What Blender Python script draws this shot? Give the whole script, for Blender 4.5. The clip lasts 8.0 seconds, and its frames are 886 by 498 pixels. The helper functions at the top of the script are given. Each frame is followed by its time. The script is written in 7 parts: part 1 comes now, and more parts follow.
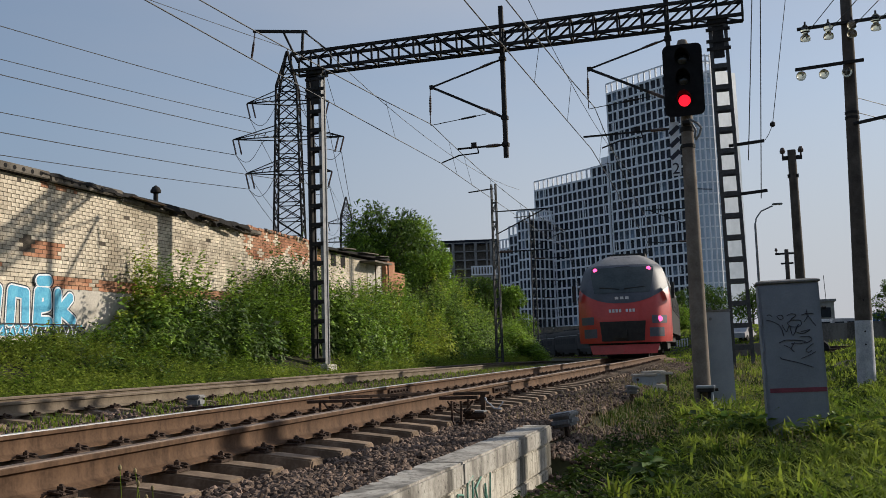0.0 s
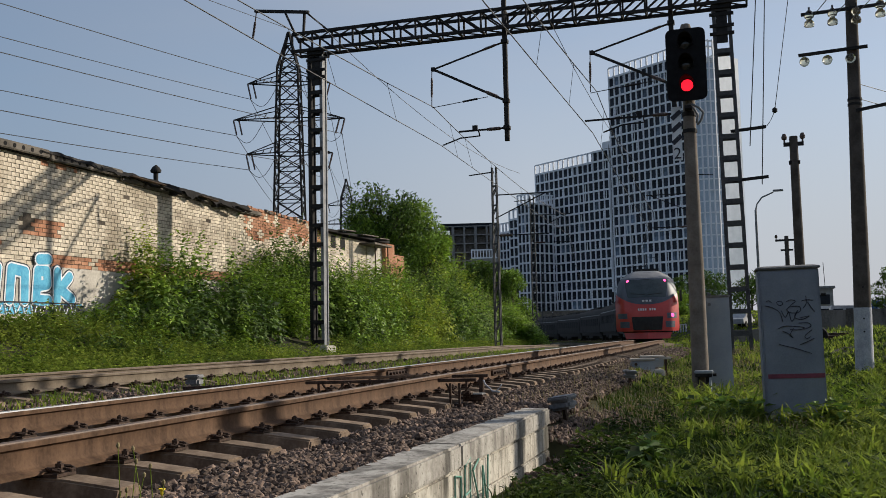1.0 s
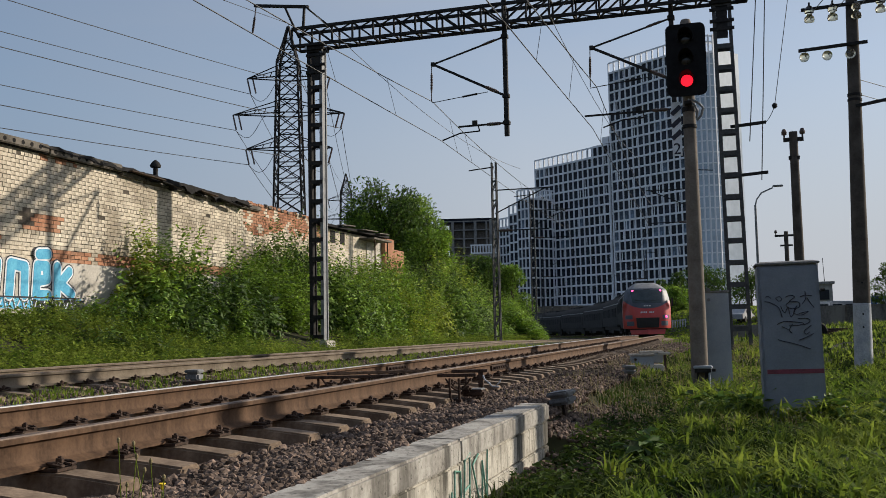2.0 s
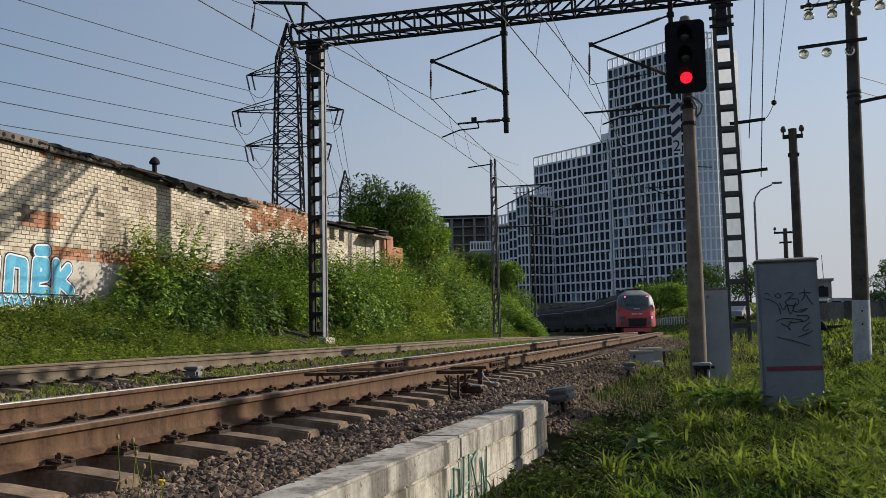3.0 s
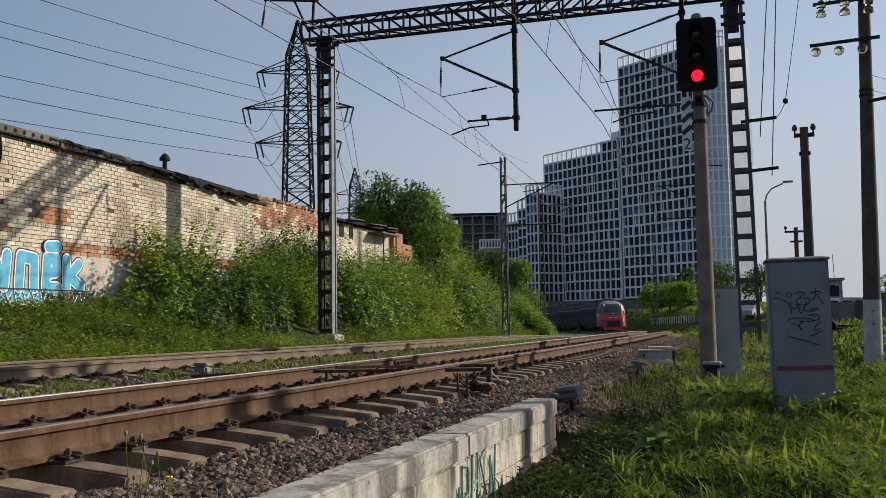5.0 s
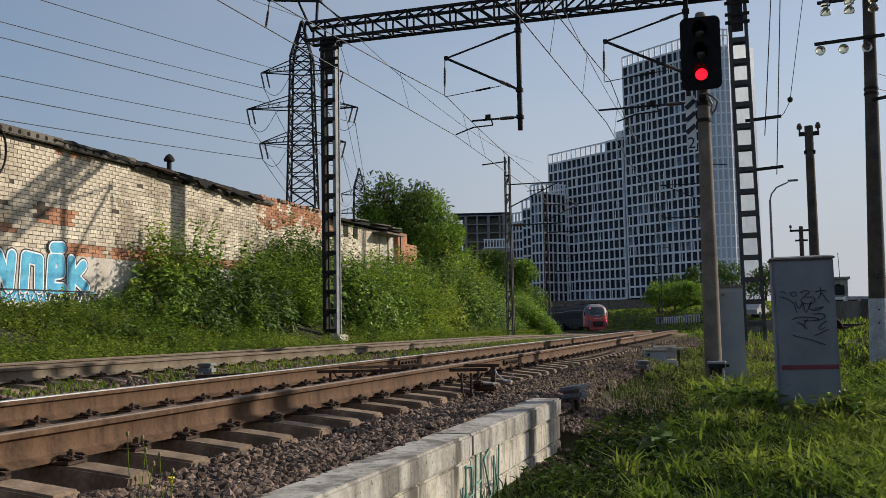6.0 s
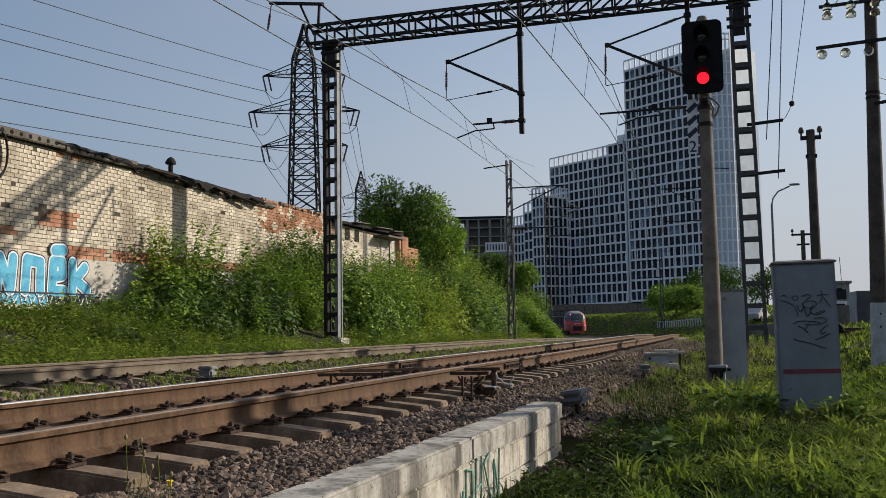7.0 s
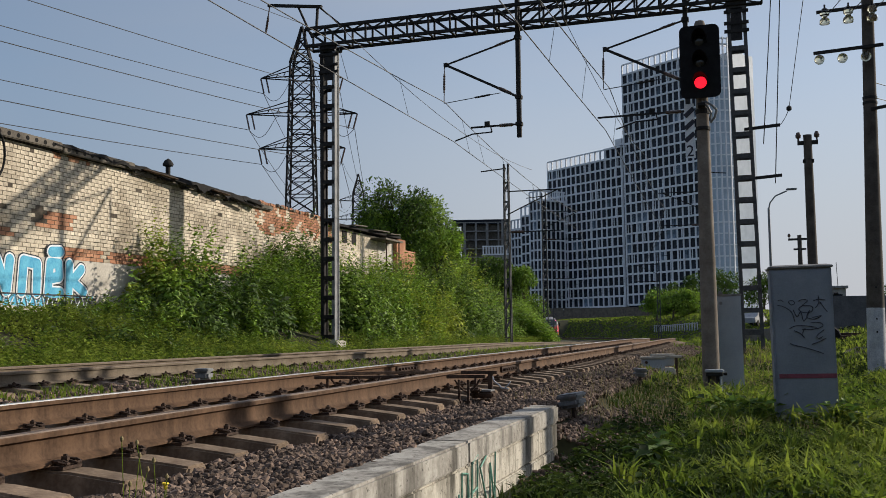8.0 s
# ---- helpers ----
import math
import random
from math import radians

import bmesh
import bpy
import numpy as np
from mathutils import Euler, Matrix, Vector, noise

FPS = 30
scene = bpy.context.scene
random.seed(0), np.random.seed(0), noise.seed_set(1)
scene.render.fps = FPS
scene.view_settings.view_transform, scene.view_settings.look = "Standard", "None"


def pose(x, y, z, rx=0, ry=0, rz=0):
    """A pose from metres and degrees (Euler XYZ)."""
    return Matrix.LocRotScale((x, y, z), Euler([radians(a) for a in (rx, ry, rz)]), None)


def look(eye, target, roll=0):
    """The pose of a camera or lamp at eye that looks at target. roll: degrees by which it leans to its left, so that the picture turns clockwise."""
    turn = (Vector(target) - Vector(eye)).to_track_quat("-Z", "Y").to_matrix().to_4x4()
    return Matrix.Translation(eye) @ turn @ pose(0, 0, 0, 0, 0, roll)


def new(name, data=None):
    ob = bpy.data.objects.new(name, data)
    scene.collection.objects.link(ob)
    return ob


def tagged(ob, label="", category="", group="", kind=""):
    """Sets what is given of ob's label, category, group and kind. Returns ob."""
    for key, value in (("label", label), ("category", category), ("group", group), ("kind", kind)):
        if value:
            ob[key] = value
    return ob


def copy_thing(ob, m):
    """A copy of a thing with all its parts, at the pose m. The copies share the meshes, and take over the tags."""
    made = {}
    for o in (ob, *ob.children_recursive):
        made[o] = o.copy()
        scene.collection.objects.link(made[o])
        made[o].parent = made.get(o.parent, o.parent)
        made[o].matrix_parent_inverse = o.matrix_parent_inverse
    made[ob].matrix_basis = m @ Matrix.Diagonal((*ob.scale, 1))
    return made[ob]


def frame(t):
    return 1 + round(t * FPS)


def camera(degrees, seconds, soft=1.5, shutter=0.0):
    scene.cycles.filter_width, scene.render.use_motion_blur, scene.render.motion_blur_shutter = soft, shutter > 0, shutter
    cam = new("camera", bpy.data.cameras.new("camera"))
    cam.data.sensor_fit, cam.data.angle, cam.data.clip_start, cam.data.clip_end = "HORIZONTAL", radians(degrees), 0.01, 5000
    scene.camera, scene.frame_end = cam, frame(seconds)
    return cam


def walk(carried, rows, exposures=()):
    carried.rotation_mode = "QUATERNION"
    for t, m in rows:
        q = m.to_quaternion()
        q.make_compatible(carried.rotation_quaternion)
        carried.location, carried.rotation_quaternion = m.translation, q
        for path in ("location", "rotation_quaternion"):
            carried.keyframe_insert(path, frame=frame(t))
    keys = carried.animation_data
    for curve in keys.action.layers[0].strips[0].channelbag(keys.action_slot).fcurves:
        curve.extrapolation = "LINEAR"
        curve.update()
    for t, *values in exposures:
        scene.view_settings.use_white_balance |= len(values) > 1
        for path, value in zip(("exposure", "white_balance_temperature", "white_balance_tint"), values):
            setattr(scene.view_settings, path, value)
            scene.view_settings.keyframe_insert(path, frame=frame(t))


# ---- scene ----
# ---- camera and its way ----
import itertools

cam = camera(49.1, 8.0, soft=0.5)

# seconds, turn from the track's line, tilt, lean (degrees), and the sway of the eye (metres)
CAMERA_ROWS = [
    (0.0, -17.248, 5.944, -1.842, 0.001, -0.050, 0.005),
    (0.5, -17.265, 5.417, -1.409, -0.000, -0.044, 0.002),
    (1.0, -17.264, 4.944, -1.234, -0.005, -0.037, -0.001),
    (1.5, -17.274, 4.751, -1.197, -0.003, -0.042, 0.001),
    (3.0, -17.205, 4.465, -1.165, -0.003, -0.045, 0.001),
    (3.5, -17.347, 4.380, -1.095, -0.004, -0.034, 0.000),
    (4.0, -17.447, 4.401, -0.822, -0.008, -0.040, 0.002),
    (4.5, -17.596, 4.360, -0.804, -0.010, -0.034, 0.000),
    (6.0, -18.036, 4.336, -1.009, -0.003, -0.011, -0.000),
    (6.5, -18.096, 4.439, -0.972, -0.001, -0.003, -0.002),
    (7.0, -18.122, 4.539, -0.899, -0.000, -0.000, -0.001),
    (7.5, -18.094, 4.672, -0.731, -0.002, -0.002, -0.002),
    (8.0, -17.949, 4.720, -0.656, -0.000, 0.000, 0.000),
]


def camera_pose(turn, tilt, lean, dx, dy, dz):
    eye = Vector((dx, dy, 0.498 + dz))
    a, b = radians(turn), radians(tilt)
    ahead = Vector((math.sin(a) * math.cos(b), math.cos(a) * math.cos(b), math.sin(b)))
    return look(eye, eye + ahead * 10, lean)


walk(cam, [(row[0], camera_pose(*row[1:])) for row in CAMERA_ROWS])

# ---- light ----
SUN_DIR = Vector((0.777, 0.629, 0.44)).normalized()
world = bpy.data.worlds.new("sky")
scene.world = world
world.use_nodes = True
wn, wl = world.node_tree.nodes, world.node_tree.links
wn.clear()
sky = wn.new("ShaderNodeTexSky")
sky.sky_type = "NISHITA"
sky.sun_disc = False
sky.sun_elevation = math.asin(SUN_DIR.z)
sky.sun_rotation = math.atan2(SUN_DIR.x, SUN_DIR.y)
sky.air_density, sky.dust_density, sky.ozone_density = 1.0, 0.8, 1.8
bg = wn.new("ShaderNodeBackground")
bg.inputs["Strength"].default_value = 0.13
wout = wn.new("ShaderNodeOutputWorld")
# a thin uneven veil of cloud over the blue
wtc = wn.new("ShaderNodeTexCoord")
wmap = wn.new("ShaderNodeMapping")
wmap.inputs["Scale"].default_value = (1.2, 1.2, 4.5)
wnoise = wn.new("ShaderNodeTexNoise")
wnoise.inputs["Scale"].default_value, wnoise.inputs["Detail"].default_value = 1.6, 5
wramp = wn.new("ShaderNodeMapRange")
wramp.inputs["From Min"].default_value, wramp.inputs["From Max"].default_value = 0.3, 0.75
wramp.inputs["To Min"].default_value, wramp.inputs["To Max"].default_value = 0.35, 0.75
# the veil thickens to an even haze towards the horizon
wsep = wn.new("ShaderNodeSeparateXYZ")
whaze = wn.new("ShaderNodeMapRange")
whaze.interpolation_type = "SMOOTHSTEP"
whaze.inputs["From Min"].default_value, whaze.inputs["From Max"].default_value = 0.02, 0.42
whaze.inputs["To Min"].default_value, whaze.inputs["To Max"].default_value = 0.93, 0.2
wmax = wn.new("ShaderNodeMath")
wmax.operation = "MAXIMUM"
wmix = wn.new("ShaderNodeMix")
wmix.data_type = "RGBA"
wl.new(wtc.outputs["Generated"], wmap.inputs["Vector"])
wl.new(wmap.outputs[0], wnoise.inputs["Vector"])
wl.new(wnoise.outputs["Fac"], wramp.inputs["Value"])
# cloud towards the sun is brighter, away from it dimmer and bluer
wdot = wn.new("ShaderNodeVectorMath")
wdot.operation = "DOT_PRODUCT"
wdot.inputs[1].default_value = SUN_DIR
wglow = wn.new("ShaderNodeMapRange")
wglow.inputs["From Min"].default_value, wglow.inputs["From Max"].default_value = 0.05, 0.48
wveil = wn.new("ShaderNodeMix")
wveil.data_type = "RGBA"
wveil.inputs[6].default_value = (2.05, 2.5, 3.3, 1)
wveil.inputs[7].default_value = (3.75, 3.93, 4.4, 1)
wl.new(wtc.outputs["Generated"], wdot.inputs[0])
wl.new(wdot.outputs["Value"], wglow.inputs["Value"])
wl.new(wglow.outputs[0], wveil.inputs["Factor"])
wl.new(wveil.outputs[2], wmix.inputs[7])
wl.new(wtc.outputs["Generated"], wsep.inputs[0])
wl.new(wsep.outputs["Z"], whaze.inputs["Value"])
wl.new(wramp.outputs[0], wmax.inputs[0])
wl.new(whaze.outputs[0], wmax.inputs[1])
wl.new(wmax.outputs[0], wmix.inputs["Factor"])
wl.new(sky.outputs[0], wmix.inputs[6])
wl.new(wmix.outputs[2], bg.inputs[0])
wl.new(bg.outputs[0], wout.inputs[0])

sun_data = bpy.data.lights.new("sun", "SUN")
sun_data.energy, sun_data.angle, sun_data.color = 5.0, radians(0.6), (1.0, 0.9, 0.76)
sun = new("sun", sun_data)
sun.matrix_world = look(SUN_DIR * 100, (0, 0, 0))
scene.view_settings.exposure = 0.0

# ---- mesh helpers ----
rnd = random.Random(7)
rng = np.random.default_rng(11)


class Build:
    """Collects vertices and faces for one mesh."""

    def __init__(self):
        self.v, self.f = [], []

    def add(self, verts, faces):
        n = len(self.v)
        self.v += [tuple(p) for p in verts]
        self.f += [tuple(i + n for i in q) for q in faces]
        return self

    def box(self, c, s, turn=0.0):
        cx, cy, cz = c
        hx, hy, hz = s[0] / 2, s[1] / 2, s[2] / 2
        ca, sa = math.cos(turn), math.sin(turn)
        pts = []
        for z in (-hz, hz):
            for x, y in ((-hx, -hy), (hx, -hy), (hx, hy), (-hx, hy)):
                pts.append((cx + x * ca - y * sa, cy + x * sa + y * ca, cz + z))
        return self.add(pts, [(3, 2, 1, 0), (4, 5, 6, 7), (0, 1, 5, 4), (1, 2, 6, 5), (2, 3, 7, 6), (3, 0, 4, 7)])

    def beam(self, a, b, w, h=None, up=(0, 0, 1)):
        """A square bar from a to b."""
        h = h or w
        a, b = Vector(a), Vector(b)
        d = (b - a).normalized()
        u = Vector(up)
        if abs(d.dot(u)) > 0.98:
            u = Vector((0, 1, 0))
        s = d.cross(u).normalized() * (w / 2)
        t = s.normalized().cross(d) * (h / 2)
        pts = [a - s - t, a + s - t, a + s + t, a - s + t, b - s - t, b + s - t, b + s + t, b - s + t]
        return self.add(pts, [(0, 1, 2, 3), (7, 6, 5, 4), (0, 4, 5, 1), (1, 5, 6, 2), (2, 6, 7, 3), (3, 7, 4, 0)])

    def cyl(self, a, b, r0, r1=None, n=12):
        r1 = r0 if r1 is None else r1
        a, b = Vector(a), Vector(b)
        d = (b - a).normalized()
        u = Vector((1, 0, 0)) if abs(d.x) < 0.9 else Vector((0, 1, 0))
        s = d.cross(u).normalized()
        t = d.cross(s)
        ring = [s * math.cos(2 * math.pi * i / n) + t * math.sin(2 * math.pi * i / n) for i in range(n)]
        pts = [a + p * r0 for p in ring] + [b + p * r1 for p in ring]
        faces = [(i, (i + 1) % n, n + (i + 1) % n, n + i) for i in range(n)]
        return self.add(pts, faces + [tuple(range(n - 1, -1, -1)), tuple(range(n, 2 * n))])

    def tube(self, pts, r, n=6):
        for a, b in zip(pts[:-1], pts[1:]):
            self.cyl(a, b, r, r, n)
        return self

    def turned(self, profile, c=(0, 0, 0), axis="z", n=16):
        """A solid of revolution; profile: rows of (radius, height)."""
        m = len(profile)
        pts = []
        for r, h in profile:
            for i in range(n):
                a = 2 * math.pi * i / n
                x, y = r * math.cos(a), r * math.sin(a)
                p = {"z": (x, y, h), "y": (x, h, y), "x": (h, x, y)}[axis]
                pts.append((c[0] + p[0], c[1] + p[1], c[2] + p[2]))
        faces = [(k * n + i, k * n + (i + 1) % n, (k + 1) * n + (i + 1) % n, (k + 1) * n + i) for k in range(m - 1) for i in range(n)]
        return self.add(pts, faces + [tuple(range(n - 1, -1, -1)), tuple((m - 1) * n + i for i in range(n))])

    def sweep(self, profile, path):
        """profile: rows of (side, up), closed; path: rows of (point, heading in radians)."""
        n = len(profile)
        pts = []
        for p, a in path:
            for s, u in profile:
                pts.append((p[0] + s * math.cos(a), p[1] + s * math.sin(a), p[2] + u))
        faces = [(k * n + i, k * n + (i + 1) % n, (k + 1) * n + (i + 1) % n, (k + 1) * n + i) for k in range(len(path) - 1) for i in range(n)]
        return self.add(pts, faces + [tuple(range(n - 1, -1, -1)), tuple((len(path) - 1) * n + i for i in range(n))])

    def mesh(self, name, smooth=False, bevel=0.0):
        me = bpy.data.meshes.new(name)
        me.from_pydata(self.v, [], self.f)
        bm = bmesh.new()
        bm.from_mesh(me)
        bmesh.ops.recalc_face_normals(bm, faces=bm.faces)
        if bevel:
            sharp = [e for e in bm.edges if len(e.link_faces) == 2 and e.calc_face_angle(0) > 0.6]
            bmesh.ops.bevel(bm, geom=sharp, offset=bevel, segments=2, affect="EDGES", clamp_overlap=True)
        bm.to_mesh(me)
        bm.free()
        if smooth:
            me.shade_smooth()
            me.set_sharp_from_angle(angle=radians(40))
        return me


def raw_mesh(name, verts, faces):
    """A mesh from arrays of vertices and equal-sided faces."""
    verts, faces = np.asarray(verts, np.float32), np.asarray(faces, np.int32)
    me = bpy.data.meshes.new(name)
    k = faces.shape[1]
    me.vertices.add(len(verts))
    me.vertices.foreach_set("co", verts.ravel())
    me.loops.add(faces.size)
    me.loops.foreach_set("vertex_index", faces.ravel())
    me.polygons.add(len(faces))
    me.polygons.foreach_set("loop_start", np.arange(0, faces.size, k, dtype=np.int32))
    me.polygons.foreach_set("loop_total", np.full(len(faces), k, np.int32))
    me.update(calc_edges=True)
    me.shade_flat()
    return me


def part(name, data, material, parent, label="", smooth=False, bevel=0.0):
    """Links a Build or a mesh as one mesh object under a thing or a part (None: top level)."""
    if isinstance(data, Build):
        data = data.mesh(name, smooth, bevel)
    if not data.materials:
        data.materials.append(material)
    ob = new(name, data)
    if parent is not None:
        ob.parent = parent
    if label:
        ob["label"] = label
    return ob


def thing(name, m, label, category, group="", kind=""):
    ob = new(name)
    ob.empty_display_size = 0.2
    ob.matrix_world = m if isinstance(m, Matrix) else Matrix.Translation(m)
    return tagged(ob, label, category, group, kind)


def lump(x, y, s=1.0, seed=0.0):
    """Smooth noise from -1 to 1."""
    return noise.noise(Vector((x / s, y / s, seed)))


def steps(a, b, n):
    return [a + (b - a) * i / n for i in range(n + 1)]


# ---- materials ----
def mat(name, c1, c2, scale=8.0, rough=0.8, bump=0.2, metal=0.0, vary=0.0, source="object", fine=8.0, low=0.35, high=0.65, trans=0.0, coat=0.0, bump_dist=0.01, streak=0.0):
    """Two colours mixed by coarse and fine noise, with relief; vary: brightness by object or by island."""
    m = bpy.data.materials.new(name)
    m.use_nodes = True
    n, l = m.node_tree.nodes, m.node_tree.links
    b = n["Principled BSDF"]
    tc = n.new("ShaderNodeTexCoord")
    n1 = n.new("ShaderNodeTexNoise")
    n1.inputs["Scale"].default_value, n1.inputs["Detail"].default_value = scale, 6
    n1.inputs["Roughness"].default_value = 0.65
    n2 = n.new("ShaderNodeTexNoise")
    n2.inputs["Scale"].default_value, n2.inputs["Detail"].default_value = scale * fine, 4
    add = n.new("ShaderNodeMath")
    add.operation = "MULTIPLY_ADD"
    add.inputs[1].default_value = 0.35
    ramp = n.new("ShaderNodeValToRGB")
    ramp.color_ramp.elements[0].position, ramp.color_ramp.elements[0].color = low + 0.17, (*c1, 1)
    ramp.color_ramp.elements[1].position, ramp.color_ramp.elements[1].color = high + 0.17, (*c2, 1)
    if streak:
        mp = n.new("ShaderNodeMapping")
        mp.inputs["Scale"].default_value = (1, 1, streak)
        l.new(tc.outputs["Object"], mp.inputs["Vector"])
        l.new(mp.outputs[0], n1.inputs["Vector"])
    else:
        l.new(tc.outputs["Object"], n1.inputs["Vector"])
    l.new(tc.outputs["Object"], n2.inputs["Vector"])
    l.new(n2.outputs["Fac"], add.inputs[0])
    l.new(n1.outputs["Fac"], add.inputs[2])
    l.new(add.outputs[0], ramp.inputs["Fac"])
    colour = ramp.outputs["Color"]
    if vary:
        if source == "object":
            info = n.new("ShaderNodeObjectInfo")
            value = info.outputs["Random"]
        else:
            info = n.new("ShaderNodeNewGeometry")
            value = info.outputs["Random Per Island"]
        mr = n.new("ShaderNodeMapRange")
        mr.inputs["To Min"].default_value, mr.inputs["To Max"].default_value = 1 - vary, 1 + vary
        mix = n.new("ShaderNodeMix")
        mix.data_type, mix.blend_type = "RGBA", "MULTIPLY"
        mix.inputs["Factor"].default_value = 1.0
        l.new(value, mr.inputs["Value"])
        l.new(colour, mix.inputs[6])
        l.new(mr.outputs[0], mix.inputs[7])
        colour = mix.outputs[2]
    l.new(colour, b.inputs["Base Color"])
    b.inputs["Roughness"].default_value, b.inputs["Metallic"].default_value = rough, metal
    if rough > 0.8:
        b.inputs["Specular IOR Level"].default_value = 0.2
    if coat:
        b.inputs["Coat Weight"].default_value = coat
    if bump:
        bp = n.new("ShaderNodeBump")
        bp.inputs["Strength"].default_value, bp.inputs["Distance"].default_value = bump, bump_dist
        l.new(add.outputs[0], bp.inputs["Height"])
        l.new(bp.outputs[0], b.inputs["Normal"])
    if trans:
        tr = n.new("ShaderNodeBsdfTranslucent")
        l.new(colour, tr.inputs["Color"])
        mx = n.new("ShaderNodeMixShader")
        mx.inputs[0].default_value = trans
        l.new(b.outputs[0], mx.inputs[1])
        l.new(tr.outputs[0], mx.inputs[2])
        l.new(mx.outputs[0], n["Material Output"].inputs["Surface"])
    return m


def glow(name, colour, strength):
    m = bpy.data.materials.new(name)
    m.use_nodes = True
    b = m.node_tree.nodes["Principled BSDF"]
    b.inputs["Base Color"].default_value = (*[c * 0.5 for c in colour], 1)
    b.inputs["Emission Color"].default_value = (*colour, 1)
    b.inputs["Emission Strength"].default_value = strength
    return m


def clear_glass(name, tint):
    m = bpy.data.materials.new(name)
    m.use_nodes = True
    b = m.node_tree.nodes["Principled BSDF"]
    b.inputs["Base Color"].default_value = (*tint, 1)
    b.inputs["Transmission Weight"].default_value = 1.0
    b.inputs["Roughness"].default_value, b.inputs["IOR"].default_value = 0.08, 1.5
    return m


